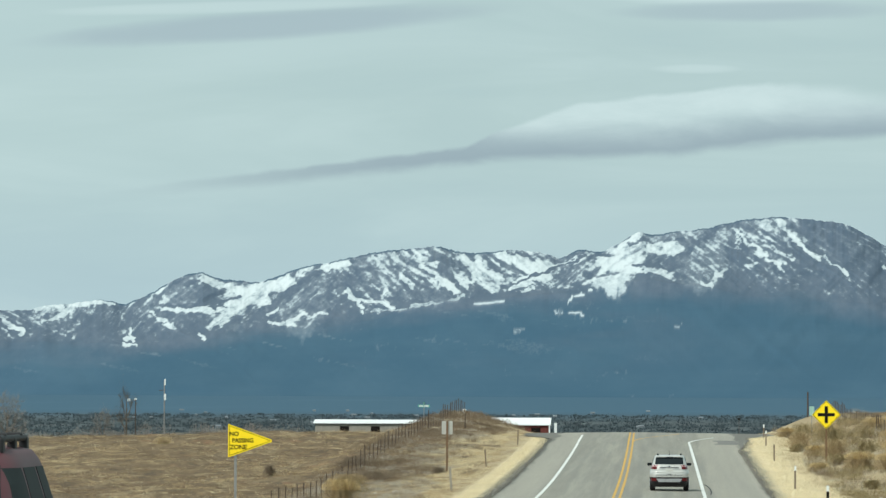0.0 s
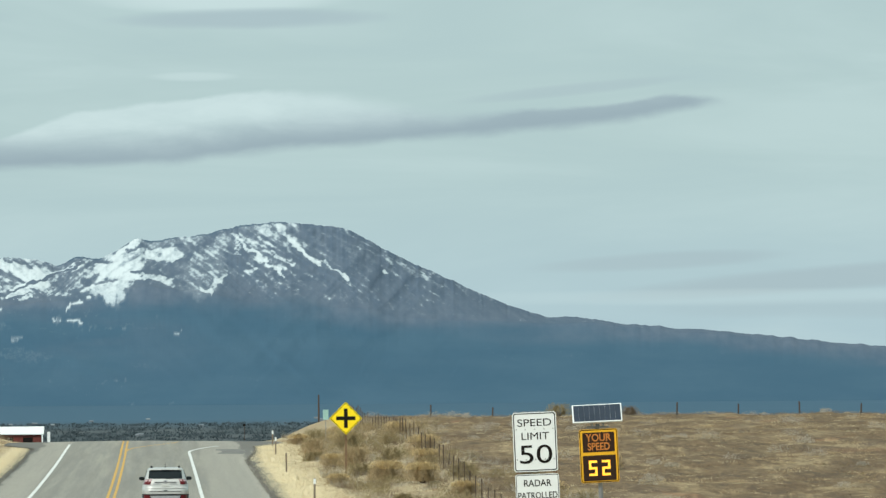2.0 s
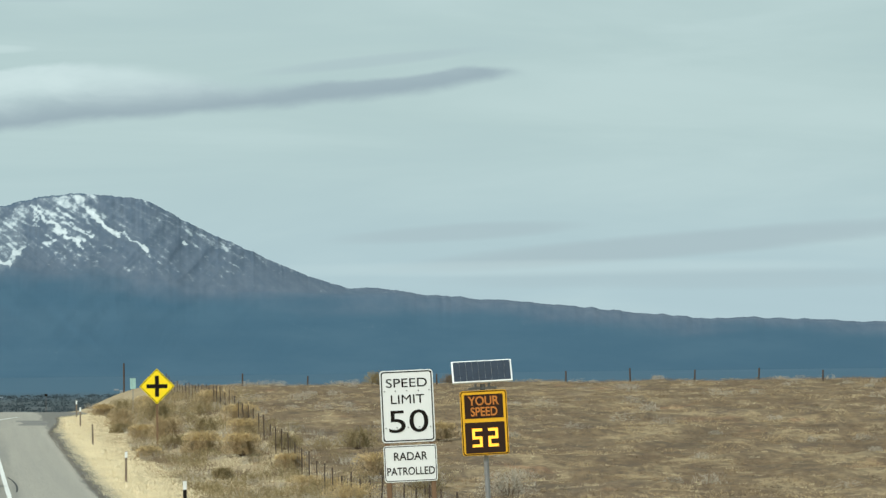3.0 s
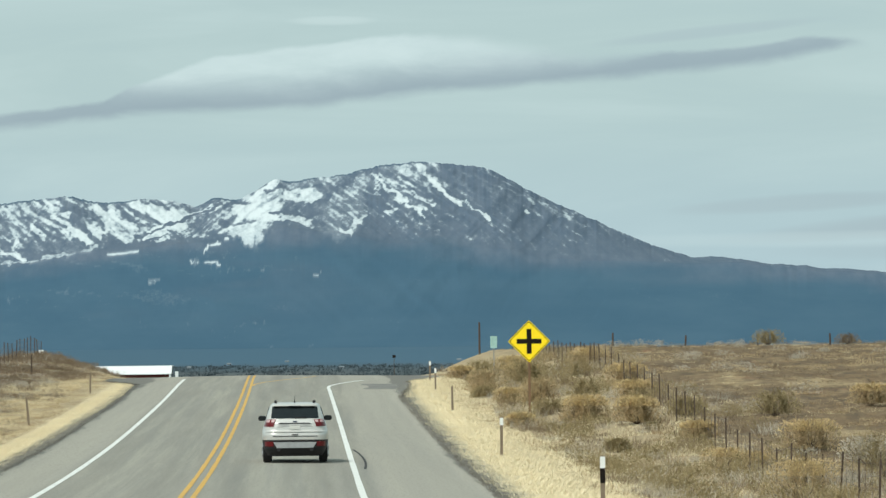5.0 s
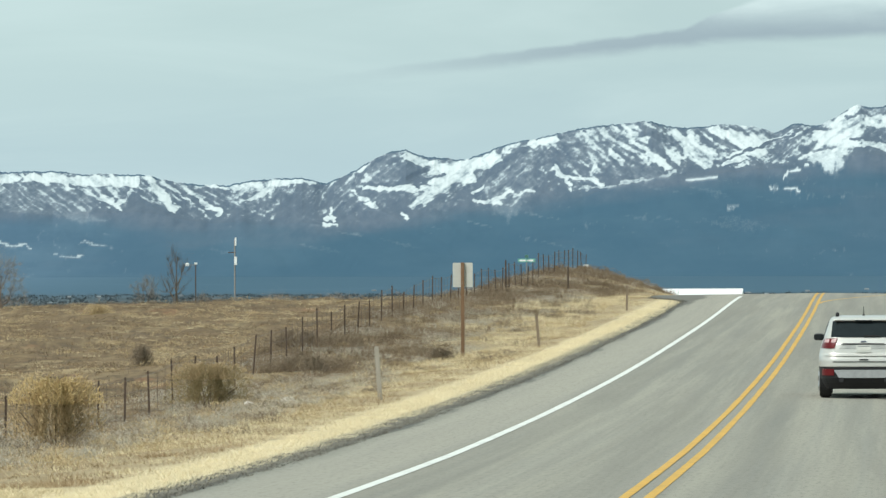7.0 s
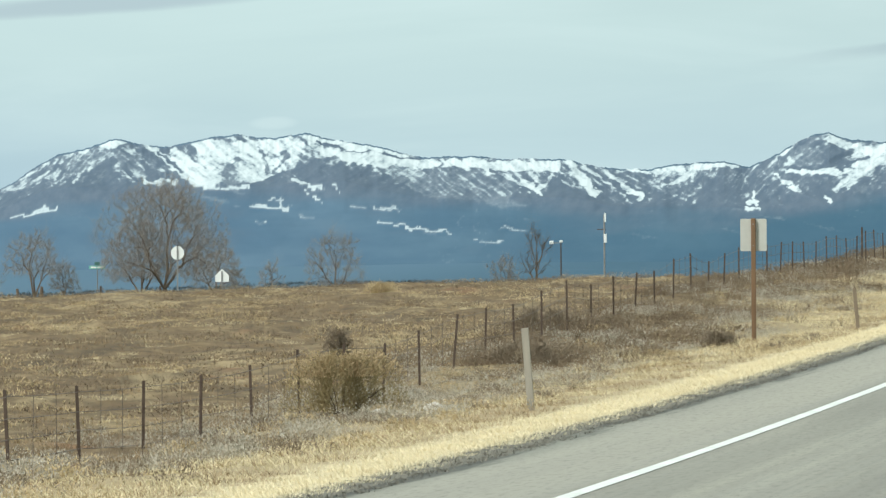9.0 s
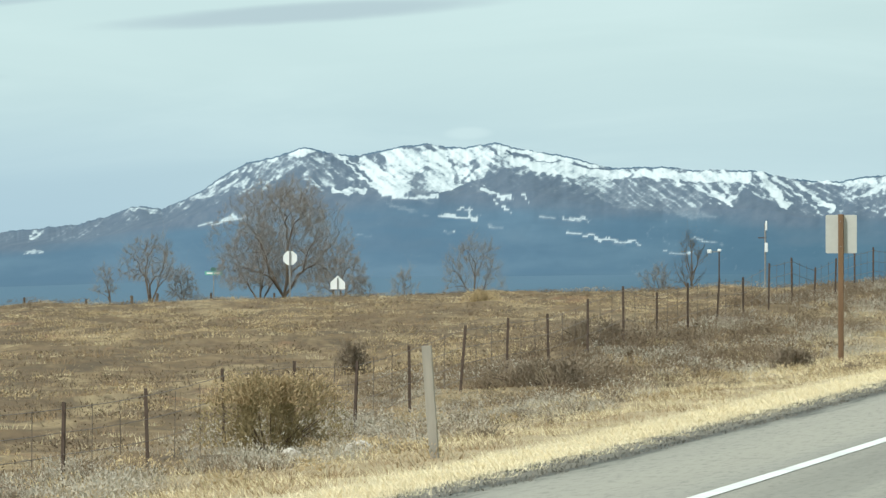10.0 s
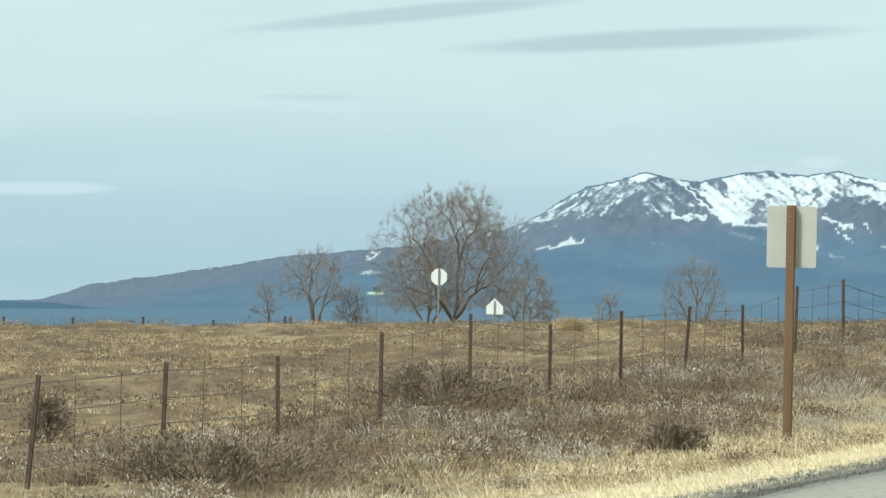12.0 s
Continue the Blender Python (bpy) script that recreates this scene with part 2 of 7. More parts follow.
def earth():
    """Winter rangeland: straw verges beside the road, brown tufted field, juniper flats far off."""
    m = bpy.data.materials.new("winter_rangeland")
    m.use_nodes = True
    k = Nodes(m.node_tree)
    b, out = k.add("ShaderNodeBsdfPrincipled"), k.add("ShaderNodeOutputMaterial")
    k.link(b.outputs[0], out.inputs[0])
    p = k.place()
    x, y, z = k.parts(p)
    big = k.noise(k.scaled(p, 0.07, 0.05, 0.0), 1.0, 4.0, 0.6, 0.5)
    mid = k.noise(k.scaled(p, 0.45, 0.25, 0.0), 1.0, 5.0, 0.65, 0.4)
    fine = k.noise(p, 7.0, 8.0, 0.75)
    c = k.mix(k.step(mid, 0.35, 0.65), (0.135, 0.092, 0.056), (0.20, 0.14, 0.08))
    c = k.mix(k.math("MULTIPLY", k.step(big, 0.5, 0.72), 0.5), c, (0.25, 0.195, 0.12))
    c = k.mix(k.math("MULTIPLY", k.step(big, 0.46, 0.3), 0.6), c, (0.155, 0.12, 0.088))
    c = k.mix(k.math("MULTIPLY", k.step(fine, 0.5, 0.75), 0.55), c, (0.115, 0.088, 0.06))
    spots = k.noise(k.scaled(p, 0.8, 0.30, 0.0), 1.0, 4.0, 0.6, 0.6)
    c = k.mix(k.math("MULTIPLY", k.step(spots, 0.55, 0.66), 0.45), c, (0.29, 0.22, 0.13))
    c = k.mix(k.math("MULTIPLY", k.step(spots, 0.46, 0.37), 0.75), c, (0.11, 0.082, 0.055))
    # long drifts of pale grass and dark brush
    drifts = k.noise(k.scaled(p, 0.30, 0.085, 0.0), 1.0, 5.0, 0.65, 0.5)
    c = k.mix(k.math("MULTIPLY", k.step(drifts, 0.52, 0.64), 0.65), c, (0.37, 0.285, 0.165))
    c = k.mix(k.math("MULTIPLY", k.step(drifts, 0.47, 0.36), 0.65), c, (0.10, 0.075, 0.05))
    # red soil showing in bare spots
    bare = k.noise(k.scaled(p, 0.16, 0.1, 0.0), 1.0, 3.0, 0.6, 1.0)
    c = k.mix(k.math("MULTIPLY", k.step(bare, 0.62, 0.70), 0.5), c, (0.27, 0.135, 0.075))
    tuft = k.noise(k.scaled(p, 2.4, 1.1, 0.0), 1.0, 5.0, 0.65, 0.5)
    c = k.mix(k.math("MULTIPLY", k.step(tuft, 0.52, 0.40), 0.55), c, (0.10, 0.075, 0.05))
    c = k.mix(k.math("MULTIPLY", k.step(tuft, 0.54, 0.66), 0.4), c, (0.29, 0.22, 0.13))
    # straw verge
    side = k.math("ADD", k.math("ABSOLUTE", k.math("SUBTRACT", x, 0.7)), k.math("MULTIPLY", k.math("SUBTRACT", mid, 0.5), 3.2))
    side = k.math("SUBTRACT", side, k.math("MULTIPLY", k.step(x, 3.0, 5.0), 2.4))
    verge = k.step(side, 9.3, 7.6)
    straw = k.mix(k.step(fine, 0.35, 0.65), (0.66, 0.56, 0.38), (0.48, 0.39, 0.25))
    c = k.mix(k.math("MULTIPLY", verge, 0.9), c, straw)
    bank = k.math("MULTIPLY", k.step(k.math("ADD", x, k.math("MULTIPLY", k.math("SUBTRACT", mid, 0.5), 7.0)), -14.0, -10.0), k.step(x, -7.0, -8.0))
    bank = k.math("MAXIMUM", bank, k.math("MULTIPLY", k.step(k.math("ADD", x, k.math("MULTIPLY", k.math("SUBTRACT", mid, 0.5), 6.0)), 18.5, 14.0), k.step(x, 8.0, 9.5)))
    c = k.mix(k.math("MULTIPLY", bank, 0.75), c, k.mix(k.step(fine, 0.35, 0.65), (0.46, 0.37, 0.23), (0.30, 0.235, 0.145)))
    # dark gravel edge of the pavement
    gravel = k.step(k.math("ADD", k.math("ABSOLUTE", k.math("SUBTRACT", x, 0.7)), k.math("MULTIPLY", k.math("SUBTRACT", fine, 0.5), 0.8)), 7.15, 6.85)
    c = k.mix(gravel, c, k.mix(fine, (0.12, 0.112, 0.095), (0.24, 0.22, 0.18)))
    # juniper flats, their colour greyed blue by painted haze
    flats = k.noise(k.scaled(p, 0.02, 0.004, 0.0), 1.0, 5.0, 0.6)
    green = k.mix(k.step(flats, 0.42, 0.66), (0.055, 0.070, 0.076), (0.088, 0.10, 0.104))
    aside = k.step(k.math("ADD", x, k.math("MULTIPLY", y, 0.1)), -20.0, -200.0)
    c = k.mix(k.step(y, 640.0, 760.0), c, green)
    # distance haze: farther ground is blended to blue in the colour
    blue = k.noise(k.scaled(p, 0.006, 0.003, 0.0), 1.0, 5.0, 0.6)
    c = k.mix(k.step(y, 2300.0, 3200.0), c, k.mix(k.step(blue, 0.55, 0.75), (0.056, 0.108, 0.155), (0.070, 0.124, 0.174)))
    # the same haze, paler, laid over the far ground to the left
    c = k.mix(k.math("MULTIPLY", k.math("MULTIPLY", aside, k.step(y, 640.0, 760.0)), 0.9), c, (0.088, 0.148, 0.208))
    k.link(c, b.inputs["Base Color"])
    b.inputs["Roughness"].default_value = 0.95
    b.inputs["Specular IOR Level"].default_value = 0.1
    n = k.add("ShaderNodeBump")
    n.inputs["Strength"].default_value, n.inputs["Distance"].default_value = 0.35, 0.05
    k.link(fine, n.inputs["Height"])
    k.link(n.outputs[0], b.inputs["Normal"])
    return m


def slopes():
    """Far range: forest skirts, grey scree, brush, snow fields; blue haze in the colours."""
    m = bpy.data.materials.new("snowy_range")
    m.use_nodes = True
    k = Nodes(m.node_tree)
    b, out = k.add("ShaderNodeBsdfPrincipled"), k.add("ShaderNodeOutputMaterial")
    k.link(b.outputs[0], out.inputs[0])
    p = k.place()
    snow = k.add("ShaderNodeAttribute")
    snow.attribute_name = "snow"
    zone = k.add("ShaderNodeAttribute")
    zone.attribute_name = "upper"
    px, py, pz = k.parts(p)
    face = k.join(px, 0.0, pz)
    n1 = k.noise(face, 0.11, 6.0, 0.65)
    n2 = k.noise(k.scaled(face, 0.012, 1.0, 0.05), 1.0, 4.0, 0.6)
    n3 = k.noise(face, 0.30, 5.0, 0.65)
    # forest tones carry the blue of distance haze, not of the trees
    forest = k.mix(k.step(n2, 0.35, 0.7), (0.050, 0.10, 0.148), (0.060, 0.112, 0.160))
    # a paler blue haze is mixed in towards the left
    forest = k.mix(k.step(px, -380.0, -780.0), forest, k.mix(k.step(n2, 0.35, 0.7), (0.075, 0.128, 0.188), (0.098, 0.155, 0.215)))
    # rock and snow below are dulled and blued for distance too
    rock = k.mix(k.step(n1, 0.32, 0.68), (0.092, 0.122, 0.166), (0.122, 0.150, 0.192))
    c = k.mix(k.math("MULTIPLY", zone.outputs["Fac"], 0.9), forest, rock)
    n4 = k.noise(face, 0.75, 4.0, 0.6)
    fleck = k.math("ADD", k.math("MULTIPLY", k.math("SUBTRACT", n3, 0.5), 0.50), k.math("MULTIPLY", k.math("SUBTRACT", n4, 0.5), 0.34))
    fleck = k.math("ADD", fleck, k.math("MULTIPLY", k.math("SUBTRACT", n1, 0.5), 0.20))
    s = k.math("ADD", snow.outputs["Fac"], fleck)
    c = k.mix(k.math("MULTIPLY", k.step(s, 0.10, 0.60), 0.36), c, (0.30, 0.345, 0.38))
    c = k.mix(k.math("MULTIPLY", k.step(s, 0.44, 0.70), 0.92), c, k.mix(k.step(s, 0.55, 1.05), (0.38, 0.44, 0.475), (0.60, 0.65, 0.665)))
    k.link(c, b.inputs["Base Color"])
    b.inputs["Roughness"].default_value = 0.95
    b.inputs["Specular IOR Level"].default_value = 0.05
    return m

# ---- helpers for building ----


def mesh_object(name, verts, faces, mat, parent=None, label="", smooth=False):
    me = bpy.data.meshes.new(name)
    me.from_pydata([tuple(v) for v in verts], [], [tuple(f) for f in faces])
    me.materials.append(mat)
    if smooth:
        me.polygons.foreach_set("use_smooth", [True] * len(me.polygons))
    me.update()
    ob = new(name, me)
    if parent is not None:
        ob.parent = parent
    if label:
        tagged(ob, label)
    return ob


def part(name, bm, mat, parent=None, label="", smooth=False):
    """Links a bmesh as one mesh object under a thing or a part."""
    me = bpy.data.meshes.new(name)
    bm.normal_update()
    bm.to_mesh(me)
    bm.free()
    me.materials.append(mat)
    if smooth:
        me.polygons.foreach_set("use_smooth", [True] * len(me.polygons))
    ob = new(name, me)
    if parent is not None:
        ob.parent = parent
    if label:
        tagged(ob, label)
    return ob


def thing(name, x, y, z, label, category, group="", turn=0.0, kind=""):
    ob = new(name)
    ob.empty_display_size = 0.2
    ob.matrix_basis = pose(x, y, z, 0, 0, turn)
    return tagged(ob, label, category, group, kind)


def box(bm, x0, x1, y0, y1, z0, z1, bevel=0.0):
    made = bmesh.ops.create_cube(bm, size=1.0)
    m = Matrix.LocRotScale(((x0 + x1) / 2, (y0 + y1) / 2, (z0 + z1) / 2), None, (x1 - x0, y1 - y0, z1 - z0))
    bmesh.ops.transform(bm, matrix=m, verts=made["verts"])
    if bevel:
        edges = list({e for v in made["verts"] for e in v.link_edges})
        bmesh.ops.bevel(bm, geom=edges, offset=bevel, segments=2, affect="EDGES", profile=0.5)
    return bm


def tube(bm, a, b, r0, r1=None, n=8):
    a, b = Vector(a), Vector(b)
    r1 = r0 if r1 is None else r1
    made = bmesh.ops.create_cone(bm, cap_ends=True, segments=n, radius1=r0, radius2=max(r1, 1e-4), depth=(b - a).length)
    m = Matrix.Translation((a + b) / 2) @ (b - a).to_track_quat("Z", "Y").to_matrix().to_4x4()
    bmesh.ops.transform(bm, matrix=m, verts=made["verts"])
    return bm


def outline(bm, pts, y0, y1, bevel=0.0):
    """A plate of the outline pts, given as x and z, from y0 back to y1."""
    vs = [bm.verts.new((x, y0, z)) for x, z in pts]
    f = bm.faces.new(vs)
    made = bmesh.ops.extrude_face_region(bm, geom=[f])
    bmesh.ops.translate(bm, vec=(0, y1 - y0, 0), verts=[v for v in made["geom"] if isinstance(v, bmesh.types.BMVert)])
    bmesh.ops.recalc_face_normals(bm, faces=bm.faces)
    return bm


def rounded(x0, x1, z0, z1, r, n=5):
    pts = []
    for cx, cz, a0 in ((x1 - r, z1 - r, 0), (x0 + r, z1 - r, 90), (x0 + r, z0 + r, 180), (x1 - r, z0 + r, 270)):
        for i in range(n + 1):
            a = radians(a0 + 90 * i / n)
            pts.append((cx + r * math.cos(a), cz + r * math.sin(a)))
    return pts


def plate(name, pts, y0, y1, mat, parent, label=""):
    return part(name, outline(bmesh.new(), pts, y0, y1), mat, parent, label)


def ring(bm, pts_out, pts_in, y0, y1):
    """A flat frame between two outlines of equally many points."""
    n = len(pts_out)
    rows = [[bm.verts.new((x, y, z)) for x, z in pts] for pts, y in ((pts_out, y1), (pts_out, y0), (pts_in, y0), (pts_in, y1))]
    for a, b in zip(rows, rows[1:]):
        for i in range(n):
            bm.faces.new((a[i], a[(i + 1) % n], b[(i + 1) % n], b[i]))
    bmesh.ops.recalc_face_normals(bm, faces=bm.faces)
    return bm


def lettering(text, x, y, z, size, mat, parent, wide=1.0, turn=0.0, bold=0.0, name="lettering"):
    data = bpy.data.curves.new(name, "FONT")
    data.body, data.size, data.align_x, data.align_y = text, size, "CENTER", "CENTER"
    data.extrude, data.offset = 0.002, bold
    data.materials.append(mat)
    ob = new(name, data)
    ob.parent = parent
    ob.matrix_basis = pose(x, y, z, 90, 0, 0) @ pose(0, 0, 0, 0, 0, turn) @ Matrix.Diagonal((wide, 1, 1, 1))
    return ob


def lattice(ix, iy, seed):
    h = (ix.astype(np.int64) * 374761393 + iy.astype(np.int64) * 668265263 + seed * 69069) & 0xFFFFFFFF
    h = ((h ^ (h >> 13)) * 1274126177) & 0xFFFFFFFF
    return ((h ^ (h >> 16)) & 0xFFFF) / 65535.0


def field(x, y, seed=0):
    """Smooth random values between 0 and 1."""
    x, y = np.asarray(x, float), np.asarray(y, float)
    ix, iy = np.floor(x), np.floor(y)
    fx, fy = x - ix, y - iy
    fx, fy = fx * fx * (3 - 2 * fx), fy * fy * (3 - 2 * fy)
    a, b = lattice(ix, iy, seed), lattice(ix + 1, iy, seed)
    c, d = lattice(ix, iy + 1, seed), lattice(ix + 1, iy + 1, seed)
    return (a * (1 - fx) + b * fx) * (1 - fy) + (c * (1 - fx) + d * fx) * fy


def layered(x, y, seed=0, layers=5, ridge=False):
    total, weight, scale = 0.0, 0.0, 1.0
    for i in range(layers):
        v = field(x * scale + 17.3 * i, y * scale - 9.1 * i, seed + i)
        if ridge:
            v = 1 - abs(2 * v - 1)
        w = 0.5 ** i
        total, weight, scale = total + v * w, weight + w, scale * 2.07
    return total / weight


def smooth(v, lo, hi):
    """Eases from 0 at lo to 1 at hi."""
    t = np.clip((np.asarray(v, float) - lo) / (hi - lo), 0, 1)
    return t * t * (3 - 2 * t)


# ---- the lie of the land ----
ROAD_Y = (-400, 0, 50, 100, 150, 177, 200, 225, 250, 275, 300, 325, 350, 375, 400, 420, 435, 447, 460, 480, 520, 600, 700, 900, 1500)
ROAD_Z = (5.5, 2.5, 2.3, 1.65, 0.8, 0.42, 0.15, 0.09, 0.02, 0.10, 0.26, 0.49, 0.77, 1.06, 1.39, 1.68, 1.87, 1.97, 2.0, 1.9, 1.4, 0.0, -1.6, -3.2, -4.5)
LEFT_Y = (-400, 0, 100, 200, 297, 312, 327, 336, 346, 355, 365, 376, 387, 401, 416, 436, 459, 477, 490, 508, 522, 550, 587, 700, 900, 1500)
LEFT_Z = (5.0, 1.8, 0.9, -0.7, -0.85, -0.76, -0.45, -0.21, 0.07, 0.39, 0.64, 0.96, 1.22, 1.52, 1.76, 1.94, 2.29, 2.64, 2.96, 3.2, 3.22, 2.87, 1.3, -1.0, -3.2, -4.5)
FIELD_Y = (-400, 0, 100, 200, 300, 340, 400, 450, 500, 530, 560, 620, 700, 900, 1500)
FIELD_Z = (5.0, 1.8, 0.7, -0.6, -0.75, -0.42, 0.32, 0.98, 1.48, 1.43, 1.18, 0.75, 0.2, -2.4, -4.5)
RIGHT_Y = (-400, 0, 100, 200, 262, 293, 302, 313, 324, 335, 349, 362, 378, 399, 420, 440, 500, 540, 620, 700, 900, 1500)
RIGHT_Z = (5.0, 2.0, 1.0, -0.5, -0.65, -0.6, -0.42, 0.0, 0.38, 0.7, 1.17, 1.4, 2.0, 2.35, 2.5, 2.72, 3.25, 3.2, 1.2, -1.0, -3.2, -4.5)
FAR_Y = (900, 1500, 2200, 3000, 3700, 4300, 4900)
FAR_Z = (-3.0, -5.0, -4.5, -1.5, 2.0, 6.0, 10.0)


def knots(y, ys, zs):
    """A gently rounded line through the given heights."""
    return sum(np.interp(np.asarray(y, float) + d, ys, zs) for d in (-9, -4.5, 0, 4.5, 9)) / 5


def road_z(y):
    return knots(y, ROAD_Y, ROAD_Z)


def bend(y):
    """The road leans very slightly to the left up the hill."""
    return -1.03e-5 * np.clip(np.asarray(y, float) - 250, 0, 220) ** 2


def edge_left(y):
    return -5.6 + bend(y) - 2.2 * smooth(y, 424, 446) * smooth(y, 484, 462)


def edge_right(y):
    return 7.03 + bend(y) + 1.1 * smooth(y, 385, 425) + 2.2 * smooth(y, 428, 448) * smooth(y, 482, 464)


def ground_z(x, y):
    x, y = np.asarray(x, float), np.asarray(y, float)
    x, y = np.broadcast_arrays(x, y)
    r, lz, rz, fz = road_z(y), knots(y, LEFT_Y, LEFT_Z), knots(y, RIGHT_Y, RIGHT_Z), knots(y, FIELD_Y, FIELD_Z)
    el, er = edge_left(y), edge_right(y)
    # verges fall off the shoulder, then meet the fence lines
    out_l, out_r = np.clip(el - x, 0, None), np.clip(x - er, 0, None)
    wl, wr = smooth(out_l, 0.8, 9.8), smooth(out_r, 0.8, 8.6)
    left = (r - 0.095 - 0.05 * smooth(out_l, 0, 1.4)) * (1 - wl) + lz * wl
    right = (r - 0.12) * (1 - wr) + rz * wr
    # a shallow ditch between the shoulder and the fence
    left = left - (0.30 * smooth(y, 318, 345) * smooth(y, 420, 385)) * smooth(out_l, 0.8, 3.6) * smooth(out_l, 8.6, 5.4)
    right = right - (0.15 + 0.45 * smooth(y, 318, 350) * smooth(y, 415, 380)) * smooth(out_r, 0.8, 3.6) * smooth(out_r, 8.2, 5.0) * smooth(y, 500, 430)
    beyond = smooth(-x, 15.2, 21.5)
    left = left * (1 - beyond) + (fz - 0.026 * np.clip(-x - 32, 0, 75)) * beyond
    h = np.where(x < 0, left, right)
    hummock = (layered(x * 0.42, y * 0.30, 13, 3) - 0.5) * 0.42 * smooth(abs(x), 17, 22) * smooth(y, 545, 505)
    rough = hummock + (layered(x * 0.25, y * 0.2, 3, 4) - 0.5) * 0.55 + (layered(x * 0.9, y * 0.8, 9, 3) - 0.5) * (0.22 + 0.14 * smooth(abs(x), 17, 22))
    h = h + rough * smooth(np.maximum(out_l, out_r), 1.5, 6.0) * smooth(y, 1500, 800)
    # pavement bed
    h = np.where((x > el + 0.12) & (x < er - 0.12), r - 0.22, h)
    far = smooth(y, 850, 1400)
    away = smooth(abs(x), 300, 1500) * smooth(y, 1500, 900)
    sunk = smooth(-x / np.maximum(y, 1.0), 0.17, 0.27)
    h = h * (1 - far) + (np.interp(y, FAR_Y, FAR_Z) * (1 - sunk) - 7.0 * sunk) * far
    return h - away * 1.0


def graded(*runs):
    out = []
    for lo, hi, step in runs:
        out += list(np.arange(lo, hi, step))
    return np.array(out + [runs[-1][1]])


def grid_mesh(name, X, Y, Z, mat, label, category, kind):
    """One sheet over the grid X by Y."""
    ny, nx = Z.shape
    xs, ys = np.meshgrid(X, Y)
    verts = np.stack([xs.ravel(), ys.ravel(), Z.ravel()], 1)
    i = np.arange(ny * nx).reshape(ny, nx)
    quads = np.stack([i[:-1, :-1].ravel(), i[:-1, 1:].ravel(), i[1:, 1:].ravel(), i[1:, :-1].ravel()], 1)
    ob = raw_mesh(name, verts, quads, mat)
    ob.data.polygons.foreach_set("use_smooth", [True] * len(ob.data.polygons))
    return tagged(ob, label, category, kind=kind)


def raw_mesh(name, verts, faces, mat):
    """A large mesh out of arrays."""
    me = bpy.data.meshes.new(name)
    n, k = faces.shape
    me.vertices.add(len(verts))
    me.vertices.foreach_set("co", verts.astype(np.float32).ravel())
    me.loops.add(n * k)
    me.loops.foreach_set("vertex_index", faces.astype(np.int32).ravel())
    me.polygons.add(n)
    me.polygons.foreach_set("loop_start", np.arange(n, dtype=np.int32) * k)
    me.update(calc_edges=True)
    me.validate()
    me.materials.append(mat)
    return new(name, me)


GX = graded((-3600, -600, 300), (-600, -120, 40), (-120, -75, 3), (-75, -40, 1.2), (-40, 40, 0.8), (40, 75, 1.2), (75, 110, 3), (110, 600, 40), (600, 3600, 300))
GY = graded((-400, 140, 20), (140, 230, 5), (230, 560, 1.6), (560, 1000, 10), (1000, 5400, 150))
XX, YY = np.meshgrid(GX, GY)
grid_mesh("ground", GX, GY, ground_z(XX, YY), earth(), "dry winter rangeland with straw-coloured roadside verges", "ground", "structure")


def ribbon(name, x0, x1, y0, y1, lift, mat, label, category, kind, step=1.5, thick=0.0, ragged=0.0, across=9):
    """A strip along the road between two edges, given as functions of y."""
    ys = np.arange(y0, y1 + step, step)
    f = np.linspace(0, 1, across)
    a, b = x0(ys), x1(ys)
    a = a + (layered(ys * 0.22, ys * 0, 21, 4) - 0.5) * ragged
    b = b + (layered(ys * 0.22, ys * 0 + 5, 22, 4) - 0.5) * ragged
    xs = a[:, None] * (1 - f) + b[:, None] * f
    zs = road_z(ys)[:, None] + lift - 0.012 * abs(xs - bend(ys)[:, None])
    verts = np.stack([xs, np.repeat(ys[:, None], across, 1), zs], -1).reshape(-1, 3)
    i = np.arange(len(ys) * across).reshape(len(ys), across)
    quads = np.stack([i[:-1, :-1].ravel(), i[:-1, 1:].ravel(), i[1:, 1:].ravel(), i[1:, :-1].ravel()], 1)
    if thick:
        base = len(verts)
        verts = np.concatenate([verts, verts - (0, 0, thick)])
        rim = np.concatenate([np.stack([i[1:, 0], i[:-1, 0], i[:-1, 0] + base, i[1:, 0] + base], 1),
                              np.stack([i[:-1, -1], i[1:, -1], i[1:, -1] + base, i[:-1, -1] + base], 1)])
        quads = np.concatenate([quads, rim])
    ob = raw_mesh(name, verts, quads, mat)
    return tagged(ob, label, category, kind=kind)


PAVED = asphalt()
ribbon("road", edge_left, edge_right, -60, 640, 0.0, PAVED, "weathered grey two-lane asphalt road with paved shoulders", "road", "structure", thick=0.2, ragged=0.22, across=25)
WHITE = material("white_road_paint", (0.74, 0.74, 0.70), 0.7, dark=(0.5, 0.5, 0.47), scale=6, amount=0.7)
YELLOW = material("yellow_road_paint", (0.62, 0.36, 0.06), 0.7, dark=(0.42, 0.26, 0.08), scale=5, amount=0.8)


def stripe(name, at, width, y0, y1, mat, label):
    ribbon(name, lambda y: at(y) - width / 2, lambda y: at(y) + width / 2, y0, y1, 0.006, mat, label, "road marking", "structure", ragged=0.02, across=2)


